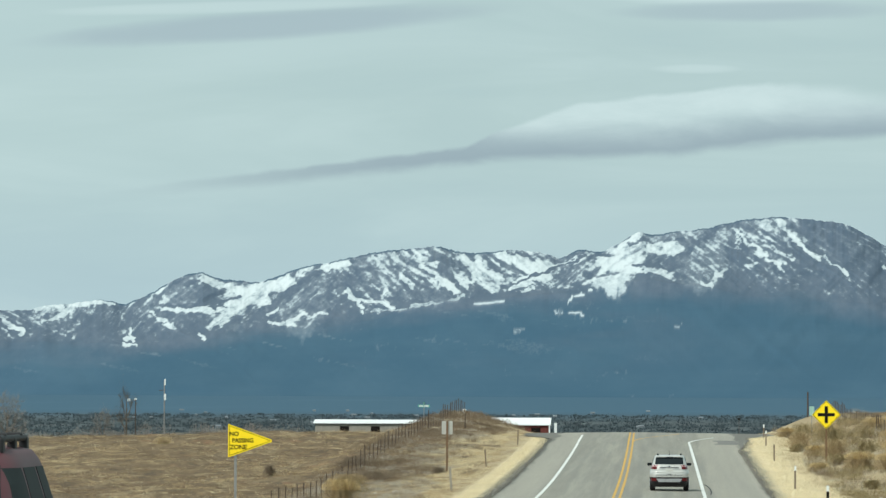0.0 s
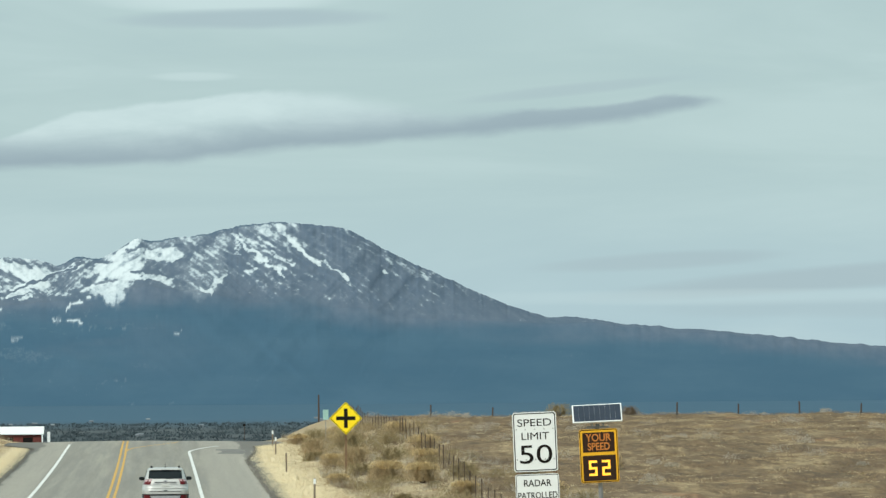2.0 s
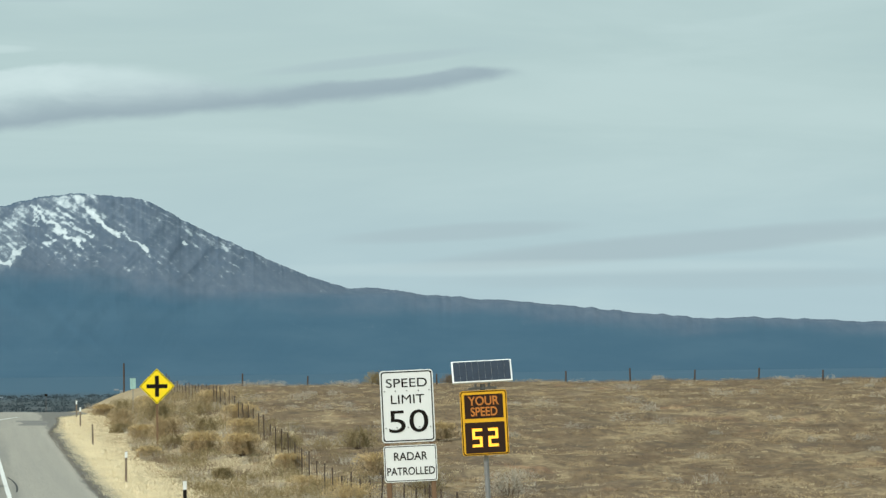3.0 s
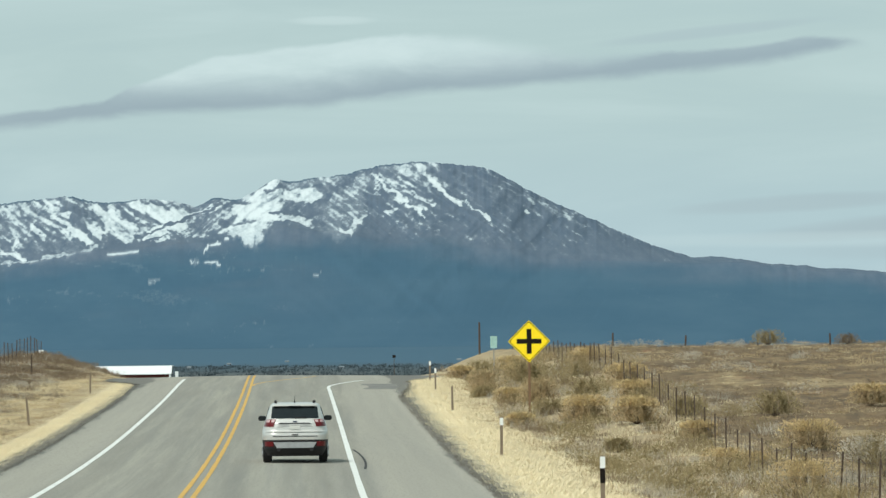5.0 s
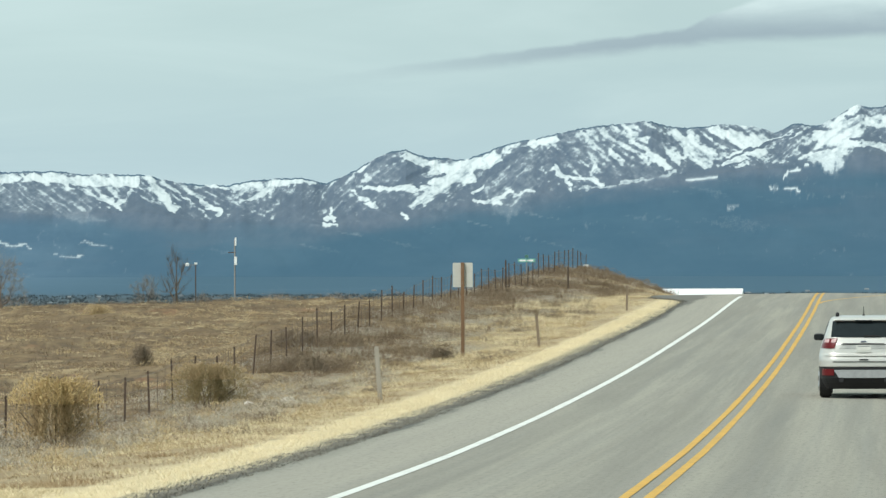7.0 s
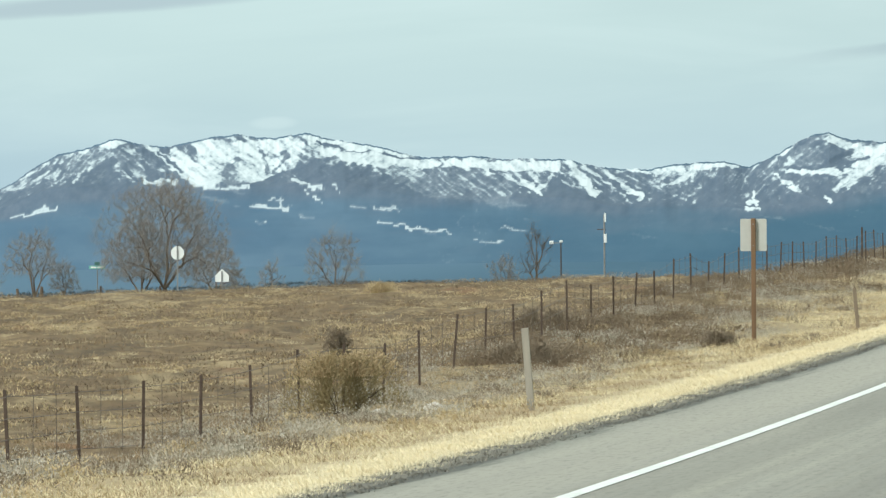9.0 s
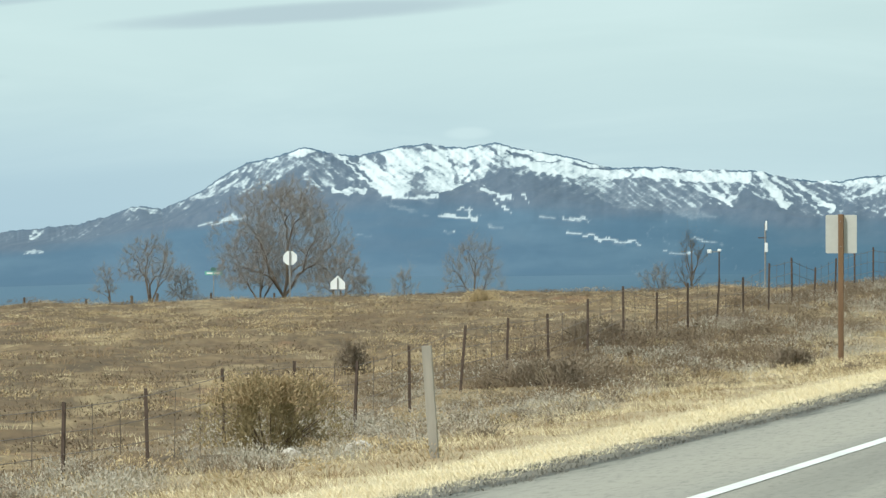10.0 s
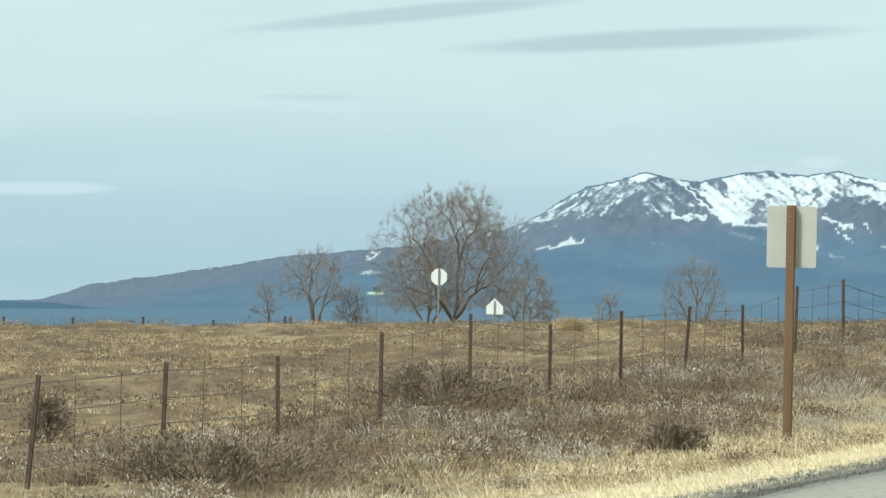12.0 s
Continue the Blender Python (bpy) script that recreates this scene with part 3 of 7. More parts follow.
stripe("edge_line", lambda y: -3.45 + bend(y), 0.16, -60, 440, WHITE, "white painted edge line worn by traffic")
stripe("edge_line", lambda y: 3.97 + bend(y) + 2.7 * np.clip((y - 413) / 24, 0, 2) ** 1.5, 0.16, -60, 432, WHITE, "white painted edge line flaring into a turn-out")
stripe("centre_line", lambda y: -0.07 + bend(y), 0.12, -60, 455, YELLOW, "yellow painted centre line, one of a double pair")
stripe("centre_line", lambda y: 0.21 + bend(y), 0.12, -60, 455, YELLOW, "yellow painted centre line, one of a double pair")
stripe("turn_line", lambda y: 0.3 + bend(y) + 3.2 * smooth(y, 416, 452), 0.12, 416, 452, YELLOW, "yellow painted line leading off to a turning lane")
ribbon("asphalt_patch", lambda y: 5.7 + 0 * y, lambda y: 7.2 + 0 * y, 408, 421, 0.004, material("dark_patch_asphalt", (0.13, 0.125, 0.115), 0.85, dark=(0.22, 0.21, 0.19), scale=1.2, amount=0.9), "darker patch of repaired asphalt on the shoulder", "road patch", "structure", ragged=1.2, across=7)
RUBBER = material("rubber_mark", (0.045, 0.045, 0.045), 0.9)
mark = [(4.25 + 0.44 * (i / 11) - 0.60 * (i / 11) ** 2, 279 + i * 2.1) for i in range(12)]
verts = [(x + s * 0.035, y, float(road_z(y)) + 0.006 - 0.012 * abs(x)) for x, y in mark for s in (-1, 1)]
tagged(mesh_object("skid_mark", verts, [(2 * i, 2 * i + 1, 2 * i + 3, 2 * i + 2) for i in range(11)], RUBBER), "curved black tyre mark on the asphalt shoulder", "tyre mark", kind="structure")

# ---- the range ----
# summits and saddles of the skyline: bearing and height, in thousandths
SKYLINE_LEFT = [(-420, -1.5), (-330, -1.2), (-302.6, -0.4), (-294.7, 2.3), (-279.9, 4.3), (-260.5, 7.6), (-238, 9.8), (-232, 11.5), (-228.5, 12.9), (-223.7, 12.2), (-218, 14.8), (-212.7, 17.9), (-208.9, 20.0), (-205, 20.7),
                (-198.8, 22.6), (-194, 21.4), (-190, 21.0), (-183.6, 22.4), (-178, 22.9), (-172, 22.2), (-166.6, 23.2), (-162, 22.0), (-155, 20.8), (-146, 18.6), (-138.4, 19.0), (-132, 18.3), (-122, 18.1)]
SKYLINE_RIGHT = [(-117.8, 16.9), (-109.5, 16.2), (-102, 17.2), (-96.5, 17.5), (-91.5, 16.2), (-86.4, 18.5), (-81.7, 21.0), (-78, 21.5), (-75, 20.5), (-68, 19.9), (-62, 22.2), (-47.7, 25.0), (-38.5, 25.8), (-34.6, 24.7),
                 (-30, 24.6), (-26.8, 25.1), (-22, 24.9), (-18, 23.8), (-15, 25.2), (-11, 24.8), (-5.5, 28.1), (-1.8, 27.7), (5.5, 28.6), (12, 30.1), (18.4, 30.7), (23.9, 30.1), (29.4, 29.3), (35, 26.0), (44, 21.8), (51, 18.5),
                 (57, 16.2), (62, 14.7), (68, 14.6), (75, 13.5), (93, 12.0), (121, 9.1), (128, 9.3), (180, 7.0), (330, 1.0)]
# where the dark forest gives way to rock and snow
TREELINE = [(-420, -1), (-300, -1), (-260, 6), (-241, 6.5), (-222, 10), (-210, 14.3), (-193, 14.6), (-183, 15.2), (-174, 14), (-160, 15.5), (-150, 12.2), (-136, 11.4), (-123, 12), (-109, 9.9), (-91, 9.6), (-77, 9.9),
            (-64, 11.8), (-49, 13.8), (-43, 15.4), (-31, 17.4), (-20, 17.8), (-9, 19.4), (-2, 20.4), (4.5, 19), (12, 18), (24, 16.8), (39, 15), (53, 14), (62, 13.6), (70, 13.9), (100, 11.0), (180, 6.6), (330, 0.7)]


# snow lying in bowls, chutes and drifts, and the dark ribs and faces between: each a tapering streak from one bearing and
# height to another, with half its width at either end and how much snow lies on it
LEFT_MASSIF = [(-208.9, 19.1, 0.55, -204.1, 20.6, 0.73, 0.80), (-207.5, 18.8, 1.10, -196.5, 19.7, 1.47, 0.50), (-201.1, 21.6, 0.73, -197.6, 22.3, 0.55, 0.95), (-199.8, 19.1, 0.46, -201.7, 13.2, 4.40, 0.10),
    (-198.4, 20.6, 0.37, -195.0, 16.9, 1.28, 0.45), (-218.5, 13.9, 0.37, -209.4, 16.7, 0.64, 0.56), (-218.0, 9.5, 0.18, -209.4, 11.0, 0.46, 0.72), (-229.8, 12.7, 0.18, -224.2, 11.9, 0.37, 0.60),
    (-246.9, 7.6, 0.28, -244.0, 8.3, 0.37, 0.62), (-196.0, 21.7, 0.28, -187.0, 15.2, 0.46, 0.12), (-193.6, 21.5, 0.46, -184.1, 14.5, 1.01, 0.95), (-191.5, 20.1, 0.18, -187.4, 17.0, 0.28, 0.15),
    (-193.6, 15.2, 0.28, -188.9, 15.4, 0.46, 0.80)]
LEFT_BOWL = [(-188.9, 19.8, 0.92, -183.2, 15.4, 2.02, 0.95), (-184.1, 21.0, 1.28, -174.7, 20.1, 2.02, 0.97), (-183.2, 17.3, 2.20, -173.7, 17.3, 2.20, 0.88), (-173.7, 21.0, 0.92, -168.0, 21.0, 1.28, 0.95),
    (-173.7, 16.8, 1.47, -169.0, 18.7, 1.10, 0.90), (-178.0, 19.1, 0.46, -179.4, 15.9, 1.47, 0.42), (-174.5, 21.0, 0.18, -172.9, 17.0, 0.55, 0.40), (-171.8, 16.6, 0.28, -169.7, 19.6, 0.28, 0.42),
    (-184.1, 13.9, 0.28, -176.1, 14.4, 0.37, 0.75), (-185.8, 14.1, 0.18, -181.3, 13.4, 0.18, 0.10), (-165.4, 18.5, 0.28, -161.9, 9.3, 16.06, 0.05), (-169.0, 16.6, 0.28, -173.7, 15.0, 0.28, 0.12),
    (-168.5, 15.1, 0.28, -163.8, 13.8, 0.37, 0.75)]
LEFT_SKIRT = [(-167.3, 13.8, 0.28, -163.8, 11.6, 0.37, 0.75), (-161.9, 14.5, 0.37, -160.9, 13.3, 0.18, 0.75), (-175.6, 10.9, 0.37, -169.5, 10.7, 0.28, 0.72), (-173.2, 12.1, 0.28, -170.4, 11.8, 0.18, 0.66),
    (-175.6, 8.3, 0.18, -173.2, 8.1, 0.18, 0.70), (-158.6, 10.7, 0.18, -150.2, 10.3, 0.18, 0.60), (-154.4, 8.0, 0.18, -147.4, 7.1, 0.28, 0.70), (-147.4, 7.1, 0.28, -141.7, 6.4, 0.18, 0.66),
    (-138.0, 5.1, 0.18, -133.3, 5.0, 0.18, 0.60), (-132.9, 7.3, 0.18, -123.6, 5.0, 0.18, 0.58), (-167.6, 9.2, 0.28, -165.2, 9.0, 0.18, 0.50), (-247.4, 5.1, 0.18, -244.3, 5.3, 0.28, 0.58)]
MIDDLE_CREST = [(-165.2, 22.2, 0.55, -156.3, 20.1, 0.55, 0.95), (-161.9, 22.2, 0.37, -149.2, 19.3, 0.46, 0.97), (-164.5, 21.8, 0.18, -158.6, 19.9, 0.28, 0.04), (-158.6, 19.9, 0.28, -146.2, 18.4, 0.18, 0.04),
    (-163.8, 20.0, 0.73, -153.9, 18.6, 0.92, 0.95), (-154.9, 18.3, 0.83, -144.5, 17.7, 0.73, 0.92), (-151.1, 16.3, 1.28, -146.4, 14.4, 2.02, 0.50), (-145.5, 14.4, 2.29, -133.3, 13.9, 2.75, 0.40),
    (-142.7, 17.8, 0.64, -124.0, 17.0, 0.83, 0.92), (-138.5, 18.2, 0.55, -134.7, 16.1, 0.46, 0.95), (-135.0, 16.5, 0.28, -132.4, 15.8, 0.28, 0.10), (-133.8, 16.2, 0.28, -127.6, 13.2, 0.28, 0.75)]
MIDDLE_RIBS = [(-124.8, 15.8, 0.28, -127.0, 12.8, 0.28, 0.85), (-129.1, 14.6, 0.37, -126.5, 12.4, 0.28, 0.85), (-123.6, 15.8, 0.28, -122.6, 8.4, 6.88, 0.06), (-122.0, 17.6, 0.64, -117.5, 12.5, 0.55, 0.92),
    (-123.1, 14.4, 0.18, -119.9, 13.2, 0.18, 0.60), (-118.9, 16.7, 0.55, -113.8, 13.9, 0.37, 0.85), (-117.5, 16.5, 0.18, -111.1, 11.9, 0.18, 0.12), (-115.7, 16.2, 0.28, -110.3, 11.8, 0.37, 0.80),
    (-111.2, 12.4, 0.46, -109.9, 12.0, 0.37, 1.00), (-122.2, 11.1, 0.18, -133.8, 9.7, 0.28, 0.10), (-113.4, 16.5, 0.73, -102.7, 16.1, 0.73, 0.80), (-108.3, 14.3, 0.37, -104.1, 15.7, 0.46, 0.60)]
MOUND = [(-105.9, 13.3, 0.28, -101.2, 15.4, 0.55, 0.72), (-100.8, 16.9, 0.46, -93.4, 16.7, 0.55, 0.93), (-98.9, 14.2, 1.10, -97.5, 10.6, 3.67, 0.08), (-90.6, 12.1, 0.28, -90.8, 11.3, 0.37, 0.90),
    (-91.5, 10.7, 0.37, -89.9, 10.5, 0.37, 0.95), (-92.0, 9.7, 0.28, -89.7, 9.6, 0.28, 0.95), (-83.6, 19.0, 0.73, -81.3, 16.9, 2.94, 0.42), (-78.6, 20.6, 0.37, -71.5, 18.3, 1.01, 0.98),
    (-72.6, 18.1, 0.73, -63.8, 19.8, 1.19, 0.98), (-84.9, 15.8, 0.46, -76.3, 15.2, 0.64, 0.95), (-85.5, 16.3, 0.18, -77.6, 16.0, 0.18, 0.08), (-76.7, 15.6, 0.18, -71.5, 17.7, 0.18, 0.05),
    (-74.9, 15.4, 0.55, -68.0, 17.3, 0.92, 0.93)]
MOUND_FOOT = [(-77.4, 12.5, 0.55, -71.7, 15.7, 1.47, 0.78), (-71.7, 13.7, 0.73, -72.6, 11.8, 1.83, 0.14), (-79.0, 11.2, 0.28, -77.9, 10.6, 0.37, 1.00), (-88.3, 15.6, 0.55, -82.3, 13.7, 0.83, 0.28),
    (-86.9, 15.0, 0.18, -83.7, 12.9, 0.28, 0.85), (-84.8, 13.0, 0.18, -83.2, 12.3, 0.28, 0.80), (-58.7, 21.7, 0.18, -67.0, 16.0, 0.37, 0.05), (-57.4, 21.4, 0.46, -61.1, 14.8, 4.22, 0.40),
    (-66.9, 14.1, 0.28, -65.7, 15.5, 0.28, 0.80), (-66.6, 12.9, 0.28, -62.3, 12.9, 0.37, 0.85), (-64.1, 12.7, 0.28, -60.6, 14.7, 0.37, 0.85), (-60.1, 14.1, 0.18, -57.4, 14.8, 0.18, 0.75)]
CLIFFS = [(-57.4, 22.5, 0.46, -53.7, 22.9, 0.64, 0.97), (-53.7, 18.7, 0.37, -51.6, 16.2, 0.37, 0.92), (-53.1, 17.1, 0.28, -45.9, 15.9, 0.28, 0.90), (-54.2, 21.4, 0.18, -48.7, 18.2, 0.37, 0.10),
    (-51.4, 23.1, 0.92, -44.0, 23.7, 1.10, 0.62), (-50.5, 20.7, 1.10, -45.0, 20.9, 1.28, 0.60), (-48.2, 20.5, 0.28, -47.3, 18.2, 0.28, 0.80), (-44.2, 20.9, 0.46, -42.7, 17.7, 0.37, 0.85),
    (-40.8, 22.7, 0.37, -35.6, 18.3, 0.46, 0.92), (-39.0, 23.0, 0.37, -33.5, 19.3, 0.55, 0.88), (-39.9, 25.2, 0.55, -36.5, 21.3, 0.83, 0.22)]
CENTRE_SNOW = [(-34.0, 23.6, 0.92, -29.4, 19.9, 1.47, 0.95), (-28.0, 24.4, 0.73, -21.2, 21.6, 1.65, 0.95), (-28.7, 23.3, 0.18, -25.3, 21.3, 0.28, 0.25), (-26.7, 18.6, 0.28, -20.4, 21.5, 0.37, 0.93),
    (-25.3, 18.1, 0.18, -22.6, 18.7, 0.28, 0.80), (-49.6, 14.8, 0.18, -41.3, 16.0, 0.18, 0.62), (-41.3, 16.0, 0.18, -33.1, 17.7, 0.28, 0.60), (-32.2, 16.0, 0.18, -27.4, 16.7, 0.28, 0.80),
    (-51.6, 15.4, 0.18, -51.0, 14.6, 0.18, 0.85), (-45.0, 17.7, 0.73, -37.6, 17.7, 0.92, 0.30)]
DOMES = [(-25.6, 24.0, 0.64, -21.5, 21.7, 0.83, 0.95), (-25.7, 20.0, 0.28, -15.1, 23.9, 0.46, 0.95), (-26.1, 19.5, 0.14, -14.2, 24.2, 0.23, 0.06), (-26.1, 18.8, 0.28, -22.9, 19.5, 0.28, 0.80),
    (-11.4, 23.9, 0.37, -9.6, 21.4, 3.85, 0.95), (-12.4, 20.8, 0.18, -7.8, 21.9, 0.28, 0.30), (-11.9, 24.5, 0.18, -6.2, 23.3, 0.23, 0.05), (-6.2, 23.3, 0.23, -2.9, 23.0, 0.18, 0.05),
    (-5.2, 27.9, 0.28, -6.8, 24.3, 3.49, 0.96), (-6.9, 26.2, 0.18, -4.3, 26.9, 0.37, 0.20), (-2.7, 27.1, 0.37, 4.7, 27.9, 0.46, 0.55), (-3.6, 25.3, 0.92, 1.0, 25.0, 1.28, 0.97),
    (-6.2, 22.5, 0.18, -1.6, 22.7, 0.23, 0.06), (-1.6, 22.7, 0.23, 2.3, 19.9, 0.28, 0.06)]
BROAD_PEAK = [(-4.1, 21.9, 0.46, 0.5, 20.9, 0.64, 0.72), (9.7, 29.5, 0.28, 0.0, 22.6, 0.37, 0.08), (8.8, 27.9, 0.92, 5.1, 21.3, 3.67, 0.46), (12.5, 29.5, 0.73, 19.8, 29.1, 1.47, 0.52),
    (23.0, 28.5, 1.47, 31.2, 24.7, 2.20, 0.18), (10.6, 28.7, 0.28, 15.4, 24.2, 0.28, 0.90), (11.1, 27.5, 0.28, 11.4, 25.4, 0.18, 0.80), (16.0, 24.0, 0.28, 18.5, 21.6, 0.18, 0.92),
    (18.2, 29.4, 0.55, 20.7, 26.5, 0.46, 0.82), (20.4, 26.9, 0.37, 24.5, 23.8, 0.28, 0.90), (16.7, 25.8, 0.28, 19.9, 23.4, 0.18, 0.75), (25.2, 23.9, 0.18, 29.2, 21.1, 0.28, 0.75)]
BROAD_FOOT = [(28.6, 21.8, 0.37, 29.2, 21.1, 0.28, 0.95), (12.3, 22.6, 0.37, 13.8, 22.9, 0.37, 0.78), (8.3, 21.7, 0.37, 7.6, 20.2, 0.37, 0.90), (5.3, 19.8, 0.28, 7.2, 19.1, 0.28, 0.90),
    (34.8, 22.6, 0.28, 35.4, 22.0, 0.18, 0.90), (31.7, 26.4, 0.28, 44.0, 19.6, 0.37, 0.50), (-17.4, 16.3, 0.18, -13.6, 18.2, 0.37, 0.85), (-19.5, 15.0, 0.18, -14.0, 14.3, 0.18, 0.75),
    (0.9, 12.5, 0.14, 1.8, 12.9, 0.18, 0.60), (-25.7, 11.5, 0.18, -24.6, 11.6, 0.18, 0.50), (6.4, 22.4, 0.46, 9.2, 22.2, 0.55, 0.62), (3.7, 24.1, 0.46, 7.9, 26.3, 0.55, 0.55)]
STREAKS = LEFT_MASSIF + LEFT_BOWL + LEFT_SKIRT + MIDDLE_CREST + MIDDLE_RIBS + MOUND + MOUND_FOOT + CLIFFS + CENTRE_SNOW + DOMES + BROAD_PEAK + BROAD_FOOT
# which way the gullies lean, and how much snow lies over all, along the range
FAN_A = (-330, -205, -195, -172, -160, -125, -118, -92, -78, -60, -50, -24, -14, -5, 6, 65)
FAN_RUN = (0, 0, 1, 1, 0.3, 0.9, 0.9, 0.2, 0.1, 0, 0.6, 1, 0, 0, 1, 1)
SNOW_A = (-330, -250, -215, -205, -195, -160, -140, -120, -100, -82, -70, -55, -40, -30, -20, -4, 4, 12, 24, 34, 48, 65)
SNOW_SHARE = (-0.3, -0.2, 0.12, 0.36, 0.40, 0.42, 0.40, 0.38, 0.36, 0.34, 0.36, 0.38, 0.40, 0.44, 0.40, 0.42, 0.32, 0.28, 0.12, 0.03, -0.1, -0.3)
# where along the drive each bearing is met: bearing, and the eye's place there
MET_A = (-230, -166, -110, -78, -30, 18)
MET_Y, MET_X, MET_Z = (255, 230, 190, 125, 95, 75), (2.92, 2.95, 2.95, 2.84, 2.75, 2.68), (1.74, 1.80, 2.11, 3.02, 3.47, 3.75)


def paint_snow(A, el, snow):
    """Lay the streaks over one another, with edges frayed by the ground."""
    fray_a = 2.2 * (layered(A * 0.7, el * 0.9, 201, 5) - 0.5)
    fray_e = 1.5 * (layered(A * 0.7, el * 0.9, 211, 5) - 0.5)
    breadth = 0.55 + 0.9 * layered(A * 0.8, el * 1.1, 221, 3)
    for a0, e0, w0, a1, e1, w1, share in STREAKS:
        reach = 1.6 * max(w0, w1) + 2.0
        i0, i1 = np.searchsorted(A[0], (min(a0, a1) - reach, max(a0, a1) + reach))
        if i1 <= i0:
            continue
        ax, ex = A[:, i0:i1] + fray_a[:, i0:i1], el[:, i0:i1] + fray_e[:, i0:i1]
        da, de = a1 - a0, e1 - e0
        t = np.clip(((ax - a0) * da + (ex - e0) * de) / (da * da + de * de), 0, 1)
        far = np.hypot(ax - a0 - t * da, ex - e0 - t * de)
        w = (w0 + (w1 - w0) * t) * breadth[:, i0:i1] + 0.08
        mask = (1 - smooth(far / w, 0.70, 1.15)) * (0.85 if max(w0, w1) > 0.9 and share > 0.5 else 1.0)
        snow[:, i0:i1] += (share - snow[:, i0:i1]) * mask
    return snow


def build_range():
    n_a, n_s = 2450, 150
    a = np.linspace(-325, 165, n_a)
    sky = np.array(SKYLINE_LEFT + SKYLINE_RIGHT, float)
    top = sum(np.interp(a + d, sky[:, 0], sky[:, 1]) for d in (-0.5, 0, 0.5)) / 3
    top = top + (layered(a * 0.6, a * 0, 40, 5) - 0.5) * 0.5 + (layered(a * 3.0, a * 0, 41, 2) - 0.5) * (0.22 - 0.20 * smooth(a, 50, 70))
    tree = np.array(TREELINE, float)
    line = sum(np.interp(a + d, tree[:, 0], tree[:, 1]) for d in (-2, 0, 2)) / 3
    line = np.minimum(line + (layered(a * 0.16, a * 0, 44, 4) - 0.5) * 1.5 * smooth(a, 62, 40) * smooth(a, -225, -205), top - 0.4)
    s = np.concatenate([np.linspace(0, 0.5, 44, endpoint=False), np.linspace(0.5, 1.0, n_s - 44)])[:, None]
    A = np.broadcast_to(a, (n_s, n_a))
    S = np.broadcast_to(s, A.shape)
    # the front ridge rises to the tree line, the high slopes stand behind it
    foot = -2.2
    low = np.clip(S / 0.5, 0, 1)
    high = np.clip((S - 0.5) / 0.5, 0, 1)
    calm = sum(np.interp(a + d, tree[:, 0], tree[:, 1]) for d in range(-24, 25, 4)) / 13
    brow = calm + (line - calm) * low ** 5
    el = foot + (brow - foot) * (0.35 * low + 0.65 * low ** 1.5) + (top - line) * (0.8 * high + 0.2 * high ** 2)
    # spurs and gullies run down to either hand
    bent = 6.0 * (layered(A * 0.07, el * 0.10, 46, 4) - 0.5)
    one, two = A + 1.2 * el + bent, A - 1.1 * el + bent
    spurs = 0.5 * layered(one * 0.16, el * 0.05, 50, 4, True) + 0.5 * layered(two * 0.16, el * 0.05, 60, 4, True)
    lean = field(A * 0.06, el * 0.02, 64) * 0.4 + 0.6 * np.interp(a, FAN_A, FAN_RUN)
    swell = layered(A * 0.05, S * 5, 58, 3) - 0.5
    el = el + swell * 0.9 * smooth(low, 0.1, 0.5) * (1 - smooth(low, 0.8, 1.0))
    dist = 4300 + 560 * S - 34 * (spurs - 0.5) * (0.35 + 0.65 * smooth(high, 0.0, 0.2)) * smooth(low, 0.1, 0.6) * np.clip((top - line) / 7, 0, 1)
    y_ref, x_ref, z_ref = (np.interp(a, MET_A, c) for c in (MET_Y, MET_X, MET_Z))
    ahead = dist / np.sqrt(1 + (A / 1000) ** 2)
    verts = np.stack([x_ref + A / 1000 * ahead, y_ref + ahead, z_ref + el / 1000 * ahead], -1).reshape(-1, 3)
    i = np.arange(n_s * n_a).reshape(n_s, n_a)
    quads = np.stack([i[:-1, :-1].ravel(), i[:-1, 1:].ravel(), i[1:, 1:].ravel(), i[1:, :-1].ravel()], 1)
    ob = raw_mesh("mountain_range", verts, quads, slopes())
    ob.data.polygons.foreach_set("use_smooth", [True] * len(ob.data.polygons))
    # thin snow among the trees and rocks of the high slopes, then the named drifts and ribs
    speck = layered(A * 1.9, el * 2.1, 83, 3)
    patch = layered(A * 0.12 + 3, el * 0.22, 80, 3)
    snow = np.interp(a, SNOW_A, SNOW_SHARE) + 0.22 * (high - 0.5) + 0.5 * (speck - 0.5) + 0.4 * (patch - 0.5) + 0.35 * (0.5 - spurs)
    pull = smooth(lean, 0.3, 0.7)
    streak = pull * layered(one * 1.3, el * 0.55, 70, 4) + (1 - pull) * layered(two * 1.3, el * 0.55, 75, 4) - 0.5
    snow = snow + 0.7 * streak
    snow = snow * smooth(high + 0.5 * (speck - 0.5) + 0.5 * (patch - 0.5), 0.05, 0.45)
    # faint clearings low on the forested skirts
    lone = layered((A - el * 1.5) * 0.08, el * 0.95 + A * 0.24, 90, 4)
    skirt = smooth(lone, 0.60, 0.74) * smooth(el, 3.0, 8.0) * np.interp(a, (-215, -195, -60, -20, 20), (0.0, 0.44, 0.38, 0.20, 0.12))
    snow = np.maximum(snow, skirt * (1 - smooth(high, 0.0, 0.2)))
    snow = paint_snow(A, el, np.array(snow)) + (0.85 * streak + 0.55 * (speck - 0.5)) * smooth(high, 0.0, 0.15)
    # a dark fringe of trees along the very crest
    edge = layered(A * 0.35, A * 0, 85, 3)
